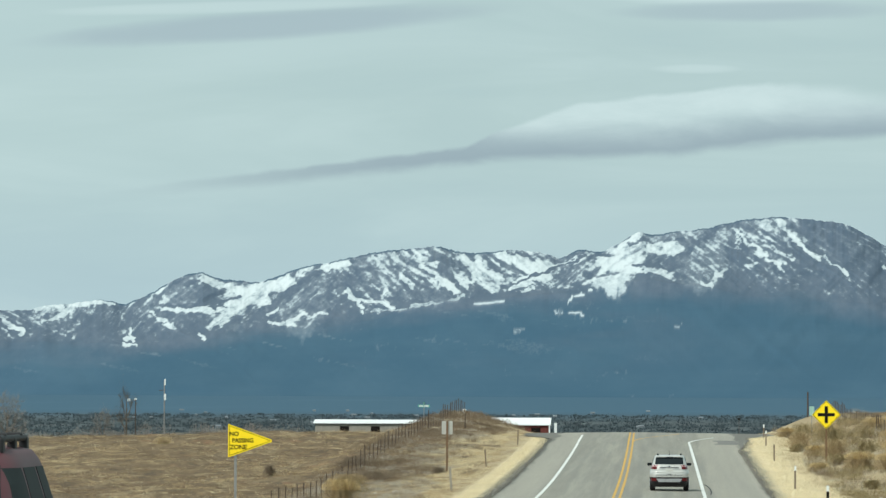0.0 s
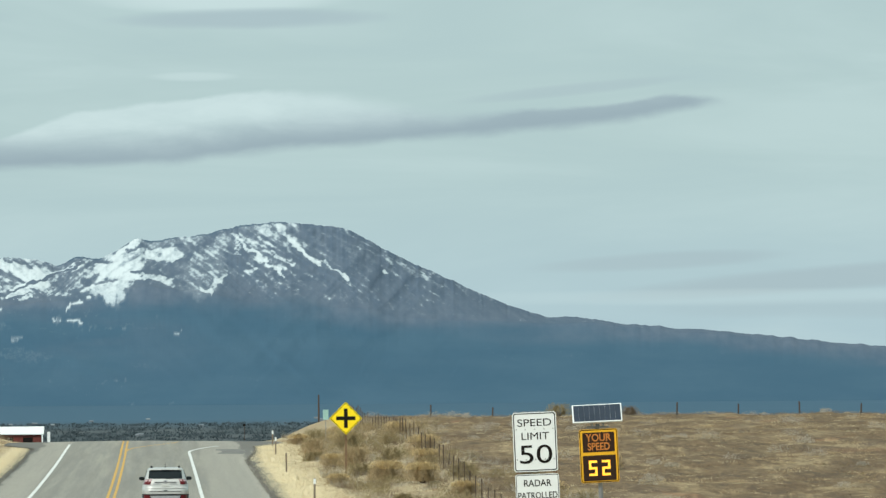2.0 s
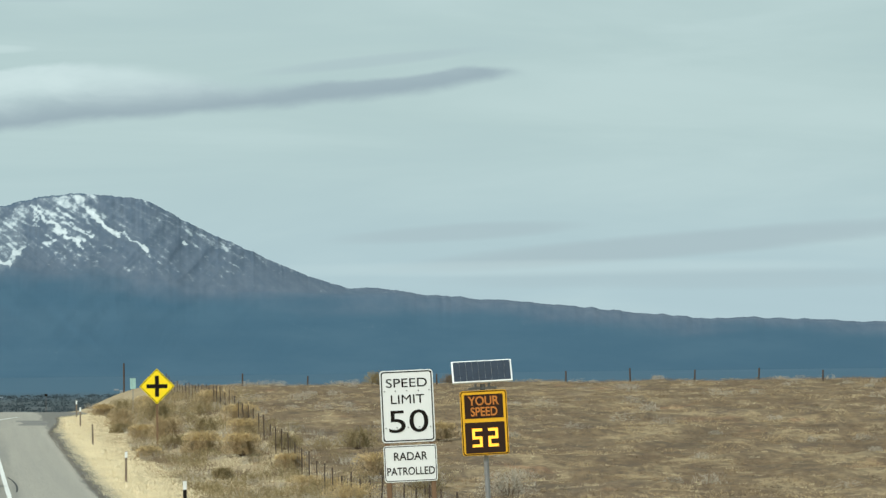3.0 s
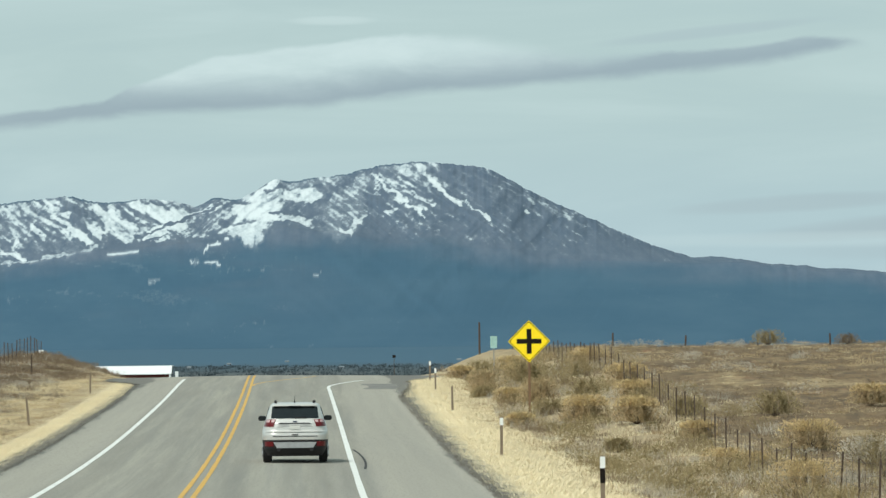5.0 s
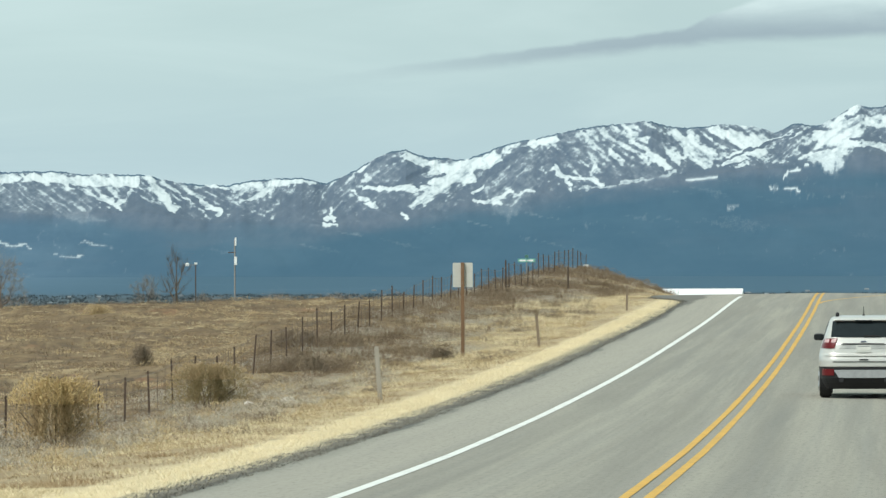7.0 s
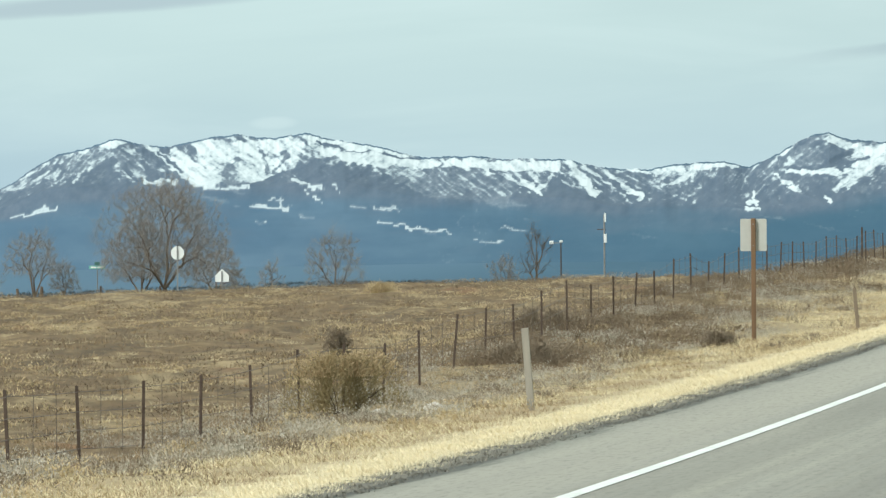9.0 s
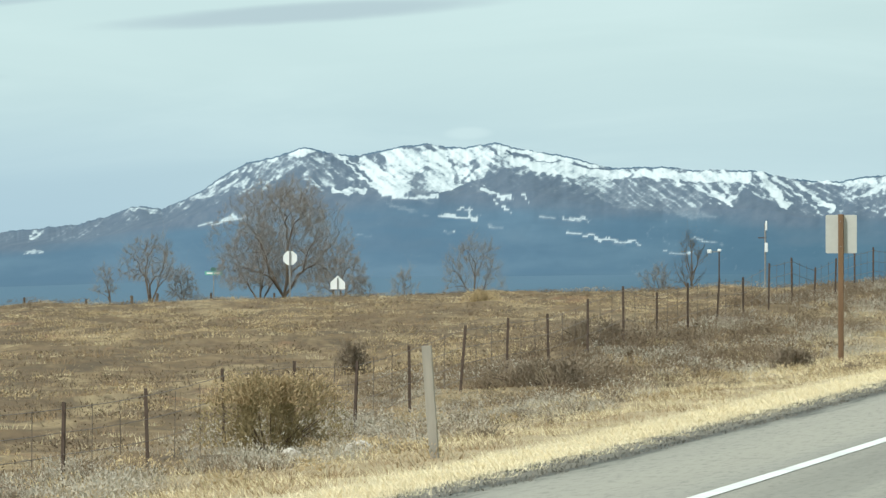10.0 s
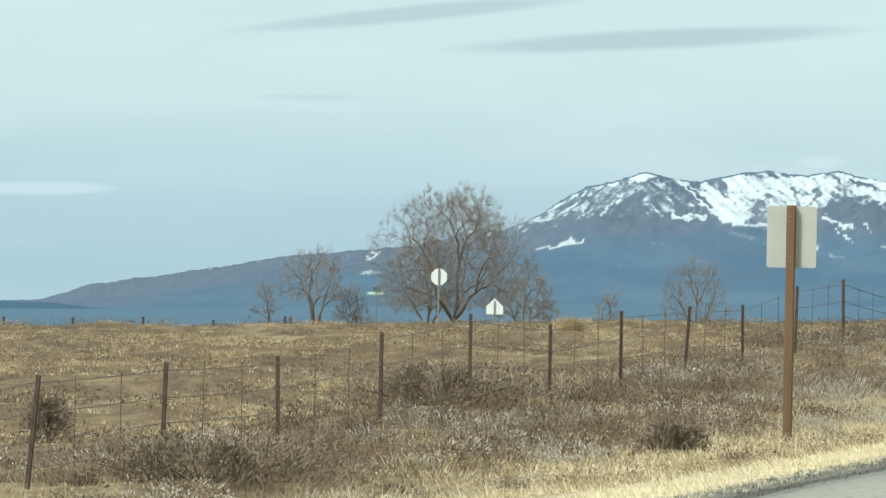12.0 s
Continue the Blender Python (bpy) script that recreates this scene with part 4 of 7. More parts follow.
    fringe = smooth(el, top - 0.30, top - 0.16) * smooth(edge, 0.34, 0.50) * np.interp(a, (-230, -205, -110, -80, 0, 45), (0.3, 0.9, 0.95, 0.75, 0.6, 0.0))
    snow = snow * (1 - fringe)
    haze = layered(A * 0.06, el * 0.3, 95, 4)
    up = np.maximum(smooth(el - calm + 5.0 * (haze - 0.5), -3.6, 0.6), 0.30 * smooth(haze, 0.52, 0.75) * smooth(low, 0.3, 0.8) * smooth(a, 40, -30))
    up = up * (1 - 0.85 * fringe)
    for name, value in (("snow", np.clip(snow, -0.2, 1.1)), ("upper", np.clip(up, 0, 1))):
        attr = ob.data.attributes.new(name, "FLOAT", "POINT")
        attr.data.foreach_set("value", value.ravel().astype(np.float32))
    return tagged(ob, "far mountain range tinted with painted blue haze, snowfields above dark forest", "mountain", kind="structure")


build_range()


def build_far_hill():
    """A low dark hill before the range's left end, haze blue in its colour."""
    a = np.linspace(-350, -268, 200)
    crest = np.interp(a, (-350, -311, -302, -291, -281, -268), (-0.6, -0.8, -0.9, -1.7, -2.8, -4.6)) + (layered(a * 0.5, a * 0, 301, 4) - 0.5) * 0.3
    s = np.linspace(0, 1, 20)[:, None]
    el = -8.0 + (crest + 8.0) * s ** 0.8 + 0 * a
    ahead = (3700 + 260 * s) / np.sqrt(1 + (a / 1000) ** 2)
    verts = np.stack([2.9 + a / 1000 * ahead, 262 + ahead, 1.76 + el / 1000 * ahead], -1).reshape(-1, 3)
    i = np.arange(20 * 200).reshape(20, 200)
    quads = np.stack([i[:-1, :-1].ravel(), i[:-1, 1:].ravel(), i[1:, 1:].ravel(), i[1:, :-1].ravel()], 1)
    ob = raw_mesh("far_hill", verts, quads, material("hazy_far_forest", (0.062, 0.115, 0.165), 0.95, dark=(0.052, 0.10, 0.148), scale=0.05, spec=0.05))
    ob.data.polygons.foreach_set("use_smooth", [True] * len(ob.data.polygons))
    return tagged(ob, "low forested hill before the range, coloured dark blue with haze", "hill", kind="structure")


build_far_hill()

# ---- plants ----
rng = np.random.default_rng(7)


def blades(name, x, y, height, spread, count, width, lean, mat, label, category="grass", z=None):
    """Tufts of pointed blades at the places x, y: one mesh."""
    n = len(x)
    z = (ground_z(x, y) if z is None else z) - 0.02
    tuft = np.repeat(np.arange(n), count)
    m = len(tuft)
    ang, r = rng.uniform(0, 2 * np.pi, m), np.sqrt(rng.uniform(0, 1, m)) * spread[tuft]
    bx, by = x[tuft] + r * np.cos(ang), y[tuft] + r * np.sin(ang)
    h = height[tuft] * rng.uniform(0.45, 1.1, m)
    out = lean * rng.uniform(0.2, 1.0, m) * h
    tip_a = ang + rng.normal(0, 0.7, m)
    face = rng.uniform(0, np.pi, m)
    w = width * rng.uniform(0.6, 1.4, m)
    bz = z[tuft]
    p0 = np.stack([bx - w * np.cos(face), by - w * np.sin(face), bz], 1)
    p1 = np.stack([bx + w * np.cos(face), by + w * np.sin(face), bz], 1)
    p2 = np.stack([bx + out * np.cos(tip_a), by + out * np.sin(tip_a), bz + h], 1)
    verts = np.stack([p0, p1, p2], 1).reshape(-1, 3)
    return tagged(raw_mesh(name, verts, np.arange(m * 3).reshape(m, 3), mat), label, category, kind="stuff")


STRAW = material("straw_grass", (0.74, 0.625, 0.41), 0.9, dark=(0.55, 0.45, 0.28), scale=0.8, island=0.22, spec=0.1)
PALE = material("pale_straw_grass", (0.84, 0.73, 0.50), 0.9, dark=(0.66, 0.56, 0.37), scale=0.8, island=0.2, spec=0.1)
TAN = material("tan_grass", (0.40, 0.29, 0.168), 0.9, dark=(0.21, 0.145, 0.088), scale=0.9, amount=1.0, island=0.3, spec=0.1)
BROWN = material("brown_brush", (0.245, 0.185, 0.125), 0.95, dark=(0.145, 0.108, 0.074), scale=0.8, amount=1.0, island=0.3, spec=0.1)
BUFF = material("buff_bunchgrass", (0.56, 0.44, 0.26), 0.9, dark=(0.36, 0.27, 0.155), scale=0.5, amount=0.9, island=0.25, spec=0.1)
SAGE = material("grey_sage", (0.50, 0.45, 0.365), 0.95, dark=(0.31, 0.28, 0.225), scale=0.6, island=0.25, spec=0.1)
GOLD = material("rabbitbrush_gold", (0.46, 0.35, 0.20), 0.95, dark=(0.27, 0.20, 0.115), scale=1.2, island=0.5, spec=0.1)
OLIVE = material("olive_brush", (0.34, 0.27, 0.145), 0.95, dark=(0.20, 0.16, 0.085), scale=2, island=0.5, spec=0.1)
DARKTWIG = material("dark_twiggy_brush", (0.27, 0.215, 0.155), 0.95, dark=(0.17, 0.135, 0.10), scale=2, island=0.3, spec=0.1)
STEMS = material("shrub_stems", (0.15, 0.11, 0.08), 0.95, dark=(0.08, 0.06, 0.045), scale=2, spec=0.1)


def scatter(n, x0, x1, y0, y1, near=0.6, clump=0.0, seed=1):
    """Random places, denser towards the near end and gathered into patches."""
    x = rng.uniform(x0, x1, n * 3)
    y = y0 + (y1 - y0) * rng.uniform(0, 1, n * 3) ** (1 + near)
    keep = rng.uniform(0, 1, n * 3) > clump * (1 - smooth(layered(x * 0.22, y * 0.14, seed, 3), 0.38, 0.58))
    return x[keep][:n], y[keep][:n]


def grass(name, n, x0, x1, y0, y1, h, s, count, w, lean, mat, label, near=0.6, clump=0.6, seed=1):
    x, y = scatter(n, x0, x1, y0, y1, near, clump, seed)
    ok = (x < edge_left(y) - 0.25) | (x > edge_right(y) + 0.2)
    x, y = x[ok], y[ok]
    k = rng.uniform(0.6, 1.25, len(x))
    blades(name, x, y, h * k, s * k, count, w, lean, mat, label)


grass("verge_grass", 6200, -7.15, -6.1, 226, 445, 0.065, 0.28, 36, 0.0045, 1.6, PALE, "bright straw-coloured dry grass along the pavement", 0.5, 0.1, 2)
grass("verge_grass", 8000, 7.4, 10.6, 220, 445, 0.11, 0.36, 20, 0.008, 1.2, PALE, "bright straw-coloured dry grass along the pavement", 0.3, 0.1, 3)
grass("bank_grass", 3600, -12.5, -7.5, 236, 500, 0.09, 0.36, 36, 0.0045, 1.7, STRAW, "pale dry grass on the roadside bank", 0.5, 0.9, 24)
grass("bank_grass", 4600, -17.5, -7.4, 240, 500, 0.10, 0.36, 34, 0.0045, 1.7, TAN, "tan dry grass on the roadside bank", 0.5, 0.7, 4)
grass("bank_grass", 3600, 9.6, 17.5, 225, 470, 0.16, 0.36, 18, 0.007, 1.2, TAN, "tan dry grass on the roadside bank", 0.3, 0.7, 5)
grass("bank_grass", 2600, 9.8, 17.5, 250, 460, 0.16, 0.36, 18, 0.007, 1.2, PALE, "pale dry grass between the bushes on the bank", 0.2, 0.8, 55)
grass("bank_grass", 2400, -12.6, -8.9, 325, 450, 0.15, 0.40, 18, 0.007, 1.1, STRAW, "pale dry grass in clearings on the bank", 0.2, 0.75, 66)
grass("field_grass", 5000, -75, -17, 290, 540, 0.16, 0.34, 30, 0.006, 0.9, TAN, "tufts of tan dry grass in the open field", 0.25, 0.15, 6)
grass("field_grass", 4600, 17, 75, 262, 540, 0.16, 0.34, 30, 0.006, 0.9, TAN, "tufts of tan dry grass in the open field", 0.25, 0.15, 7)
grass("field_straw", 2500, -75, -17, 300, 535, 0.12, 0.28, 30, 0.006, 0.9, STRAW, "paler straw tufts scattered in the field", 0.3, 1.0, 8)
grass("field_straw", 2300, 17, 75, 270, 535, 0.12, 0.28, 30, 0.006, 0.9, STRAW, "paler straw tufts scattered in the field", 0.3, 1.0, 9)
grass("dry_brush", 330, -16.8, -11.0, 337, 400, 0.20, 0.5, 80, 0.0042, 1.3, BROWN, "low brown twiggy brush on the bank", 0.2, 1.0, 14)
grass("dry_brush", 380, -17.0, -10.0, 255, 337, 0.17, 0.42, 90, 0.0036, 1.5, BROWN, "low brown twiggy brush on the bank", 0.2, 1.0, 34)
grass("dry_brush", 380, -17.5, -10.0, 395, 545, 0.40, 0.55, 70, 0.006, 0.8, BROWN, "low brown twiggy brush on the rise", 0.0, 0.9, 35)
grass("dry_brush", 260, 10.6, 18, 250, 480, 0.46, 0.48, 70, 0.007, 0.8, BROWN, "low brown twiggy brush on the bank", 0.2, 0.9, 15)
grass("sage_brush", 420, -17.0, -10.0, 255, 337, 0.17, 0.42, 90, 0.0036, 1.5, SAGE, "low pale grey sagebrush along the fence", 0.0, 0.6, 12)
grass("sage_brush", 300, -17.0, -10.5, 337, 545, 0.24, 0.50, 80, 0.006, 1.2, SAGE, "low pale grey sagebrush along the fence", 0.0, 1.0, 36)
grass("sage_brush", 260, 10.8, 18.5, 250, 480, 0.45, 0.45, 75, 0.007, 0.8, SAGE, "low pale grey sagebrush along the fence", 0.2, 0.8, 13)


def brush_arrays(x, y, z, size, height, leaves, leaf):
    """Domes of many small leaves on splayed stems, as triangles."""
    n = len(x)
    t = np.repeat(np.arange(n), leaves)
    m = len(t)
    ang = rng.uniform(0, 2 * np.pi, m)
    up = rng.uniform(0.0, 1.0, m)
    rad = np.sqrt(1 - (up * 0.85) ** 2) * (0.45 + 0.55 * np.sqrt(rng.uniform(0, 1, m)))
    lobes = 0.75 + 0.35 * np.sin(ang * 3 + x[t] * 7) + 0.2 * np.sin(ang * 7 + y[t] * 3)
    px, py = x[t] + size[t] * rad * lobes * np.cos(ang), y[t] + size[t] * rad * lobes * np.sin(ang)
    pz = z[t] + height[t] * (0.08 + 0.92 * up * (0.7 + 0.3 * lobes)) * rng.uniform(0.75, 1.05, m)
    c = np.stack([px, py, pz], 1)
    d = np.stack([np.cos(ang) * 0.6, np.sin(ang) * 0.6, np.ones(m)], 1) + rng.normal(0, 0.45, (m, 3))
    side = np.cross(d, rng.normal(0, 1, (m, 3)))
    side /= np.linalg.norm(side, axis=1, keepdims=True) + 1e-6
    l = leaf * rng.uniform(0.6, 1.5, m)[:, None]
    verts = np.stack([c - side * l * 0.33, c + side * l * 0.33, c + d * l], 1).reshape(-1, 3)
    return verts, np.arange(m * 3).reshape(m, 3)


def brush_field(name, n, x0, x1, y0, y1, size, height, leaves, leaf, mat, label, clump=0.8, seed=11, near=0.4):
    x, y = scatter(n, x0, x1, y0, y1, near, clump, seed)
    ok = (x < edge_left(y) - 2.5) | (x > edge_right(y) + 2.2)
    x, y = x[ok], y[ok]
    k = rng.uniform(0.5, 1.3, len(x))
    v, f = brush_arrays(x, y, ground_z(x, y), size * k, height * k, leaves, leaf)
    tagged(raw_mesh(name, v, f, mat), label, "shrub", kind="stuff")


brush_field("field_clumps", 3200, -82, -16.5, 280, 535, 0.85, 0.24, 90, 0.032, BROWN, "low brown clumps spread over the field", 0.65, 16, 0.25)
brush_field("field_clumps", 3000, 17, 80, 265, 535, 0.85, 0.24, 90, 0.032, BROWN, "low brown clumps spread over the field", 0.65, 17, 0.2)
brush_field("field_straw_clumps", 1900, -82, -16.5, 280, 535, 0.9, 0.20, 100, 0.034, BUFF, "low straw clumps spread over the field", 0.9, 40, 0.25)
brush_field("field_straw_clumps", 1500, 17, 80, 265, 535, 0.9, 0.20, 100, 0.034, BUFF, "low straw clumps spread over the field", 0.9, 41, 0.2)
brush_field("bank_shrubs", 200, -16.9, -11.2, 335, 400, 0.62, 0.36, 520, 0.022, BROWN, "rounded low brown shrubs on the bank", 0.7, 42, 0.1)
brush_field("bank_shrubs", 150, -15.5, -8.4, 262, 420, 0.5, 0.24, 420, 0.020, DARKTWIG, "low dark brush dotted over the bank", 0.5, 47, 0.1)
brush_field("bank_shrubs", 130, -15.0, -8.0, 250, 420, 0.55, 0.24, 420, 0.020, BUFF, "low buff bunchgrass dotted over the bank", 0.5, 48, 0.1)
brush_field("bank_shrubs", 160, -16.5, -10.5, 335, 440, 0.6, 0.30, 420, 0.022, SAGE, "rounded low pale sage shrubs along the fence", 0.6, 49, 0.0)
brush_field("bank_shrubs", 170, -16.6, -9.4, 252, 335, 0.55, 0.30, 480, 0.020, SAGE, "rounded low pale sage shrubs on the bank", 0.7, 43, 0.0)
brush_field("bank_shrubs", 130, -17.5, -10.5, 400, 545, 0.8, 0.40, 400, 0.04, BROWN, "rounded low brown shrubs on the rise", 0.7, 44, 0.0)
brush_field("bank_shrubs", 130, 10.8, 18, 250, 400, 0.75, 0.62, 560, 0.035, OLIVE, "rounded low olive-brown shrubs on the bank", 0.7, 45, 0.1)
brush_field("field_sage", 120, 17, 70, 280, 540, 0.7, 0.45, 300, 0.04, SAGE, "pale sage clumps in the field", 0.6, 19, 0.0)
brush_field("hill_brush", 14, 10.8, 19, 372, 455, 1.1, 0.95, 1000, 0.032, OLIVE, "olive-brown brush on the bank by the crest", 0.3, 51, 0.0)
brush_field("hill_brush", 16, 10.5, 19, 366, 460, 1.1, 0.9, 1000, 0.032, GOLD, "golden brown brush crowding the bank by the crest", 0.3, 20, 0.0)


# crumbled asphalt and gravel along the left edge of the pavement
RUBBLE = material("asphalt_rubble", (0.24, 0.22, 0.185), 0.95, dark=(0.13, 0.12, 0.10), scale=4, island=0.5, spec=0.1)
ex = rng.uniform(0, 1, 3600) ** 1.6
ey = 228 + 215 * rng.uniform(0, 1, 3600) ** 1.3
for name, x, say in (("edge_rubble", edge_left(ey) + 0.15 - 0.75 * ex, "crumbled dark asphalt along the pavement's edge"), ("edge_rubble", edge_right(ey) - 0.1 + 0.45 * ex, "crumbled dark asphalt along the pavement's edge")):
    v, f = brush_arrays(x, ey, np.where((x > edge_left(ey)) & (x < edge_right(ey)), road_z(ey) - 0.012 * abs(x), ground_z(x, ey)), 0.09 + 0 * x, 0.008 + 0 * x, 8, 0.016)
    tagged(raw_mesh(name, v, f, RUBBLE), say, "gravel", kind="stuff")


def shrub(x, y, size, height, leaves, mat, label, tops=None, group=""):
    """One large shrub: splayed stems and a ragged crown of small leaves."""
    z = float(ground_z(x, y))
    root = thing("shrub", x, y, z - 0.03, label, "shrub", group)
    bm = bmesh.new()
    for i in range(26):
        a, r = rng.uniform(0, 6.28), rng.uniform(0.15, 0.75) * size
        tube(bm, (0.06 * math.cos(a), 0.06 * math.sin(a), 0), (r * math.cos(a), r * math.sin(a), height * rng.uniform(0.3, 0.6)), 0.014, 0.006, 4)
    part("stem", bm, STEMS, root)
    one = np.zeros(1)
    v, f = brush_arrays(one, one, one + height * 0.02, one + size, one + height * 0.98, leaves * (4 if x > 0 else 6), 0.05 if x > 0 and y > 300 else 0.03)
    crown = raw_mesh("crown", v, f, mat)
    crown.parent = root
    if tops:
        v, f = brush_arrays(one, one, one + height * 0.62, one + size * 0.92, one + height * 0.42, leaves * (2 if x > 0 else 4), 0.045 if x > 0 and y > 300 else 0.028)
        flowers = raw_mesh("seed_head_crown", v, f, tops)
        flowers.parent = root
        tagged(flowers, "faded golden seed heads")
    return root


SEEDS = material("faded_seed_heads", (0.62, 0.47, 0.24), 0.95, dark=(0.42, 0.31, 0.155), scale=3, island=0.4, spec=0.1)
shrub(-12.1, 271.5, 0.86, 1.28, 2200, GOLD, "rabbitbrush with golden seed heads on the verge", SEEDS)
shrub(-14.0, 313.7, 1.05, 1.10, 1800, OLIVE, "wide olive-brown rabbitbrush beside the fence", GOLD)
shrub(-13.3, 268.5, 0.8, 0.85, 1200, DARKTWIG, "grey-brown brush clump beside the rabbitbrush")
shrub(-12.4, 262.0, 0.7, 0.45, 1000, SAGE, "low grey sagebrush clump on the verge")
shrub(-15.9, 357.0, 1.5, 0.65, 1500, DARKTWIG, "wide dark dry brush under the fence")
shrub(-13.9, 338.0, 1.6, 0.55, 1500, DARKTWIG, "low spread of dark twiggy brush on the bank")
shrub(-20.66, 354.6, 0.36, 0.75, 800, DARKTWIG, "upright grey bush beyond the fence")
shrub(-35.2, 456.5, 0.75, 0.6, 1000, BUFF, "rounded pale bush on the field's skyline")
shrub(-10.6, 346.0, 0.42, 0.42, 900, DARKTWIG, "small dark tuft beside the signpost")
shrub(13.0, 343.0, 0.9, 1.05, 1500, GOLD, "golden rabbitbrush on the bank below the crossroads sign", SEEDS)
shrub(14.2, 330.0, 0.8, 0.95, 1300, GOLD, "golden rabbitbrush on the bank by the fence", SEEDS)
shrub(12.4, 372.0, 0.9, 1.1, 1300, GOLD, "golden brown bush behind the crossroads sign")
shrub(12.6, 392.0, 1.0, 1.3, 1300, OLIVE, "olive-brown bush on the bank near the crest")
shrub(10.9, 402.0, 0.8, 1.1, 1000, GOLD, "golden brown bush on the bank near the crest")
shrub(14.6, 262.0, 1.0, 1.1, 1300, GOLD, "golden rabbitbrush by the fence", SEEDS)
shrub(18.9, 288.0, 1.2, 1.5, 1500, OLIVE, "tall olive-brown brush in the field")
shrub(22.5, 296.0, 1.1, 1.1, 1200, SAGE, "grey sagebrush in the field")
shrub(30.0, 480.0, 1.0, 0.9, 700, OLIVE, "low thin brush on the field's skyline")
shrub(36.5, 500.0, 0.8, 0.7, 500, BROWN, "dark bush on the field's skyline")

# bushes scattered over the bank by the crossroads sign
for bx, by, size, mat in ((10.9, 352, 0.7, GOLD), (12.2, 356, 1.0, OLIVE), (15.2, 350, 1.1, GOLD), (16.4, 338, 0.9, OLIVE), (14.0, 364, 1.2, OLIVE), (11.4, 380, 0.9, GOLD), (16.0, 372, 1.2, GOLD), (10.6, 392, 0.7, OLIVE),
                          (14.6, 384, 1.1, OLIVE), (12.9, 411, 1.1, GOLD), (11.2, 420, 0.8, OLIVE), (15.8, 402, 1.2, GOLD), (10.7, 436, 0.9, GOLD), (12.0, 444, 1.2, OLIVE), (13.4, 437, 1.2, GOLD), (15.0, 446, 1.2, OLIVE), (18.8, 312, 1.3, GOLD), (19.9, 304, 1.1, SAGE), (15.3, 300, 1.0, GOLD), (19.5, 336, 1.2, OLIVE), (23.5, 342, 1.0, GOLD),
                          (15.6, 318, 0.8, GOLD), (12.6, 312, 0.6, OLIVE), (16.2, 300, 0.9, GOLD)):
    shrub(bx, by, size * 0.8, size * 0.78, 900, mat, "rounded " + {GOLD: "golden brown", SAGE: "pale grey sage", OLIVE: "olive-brown"}[mat] + " bush on the bank by the fence", SEEDS if mat is GOLD else None, "bank bushes")

BARK = material("grey_brown_bark", (0.17, 0.135, 0.105), 0.95, dark=(0.09, 0.07, 0.055), scale=3, bump=0.6, spec=0.1)
TWIG = material("bare_twigs", (0.31, 0.28, 0.25), 0.95, dark=(0.225, 0.20, 0.18), scale=0.5, island=0.3, spec=0.1)


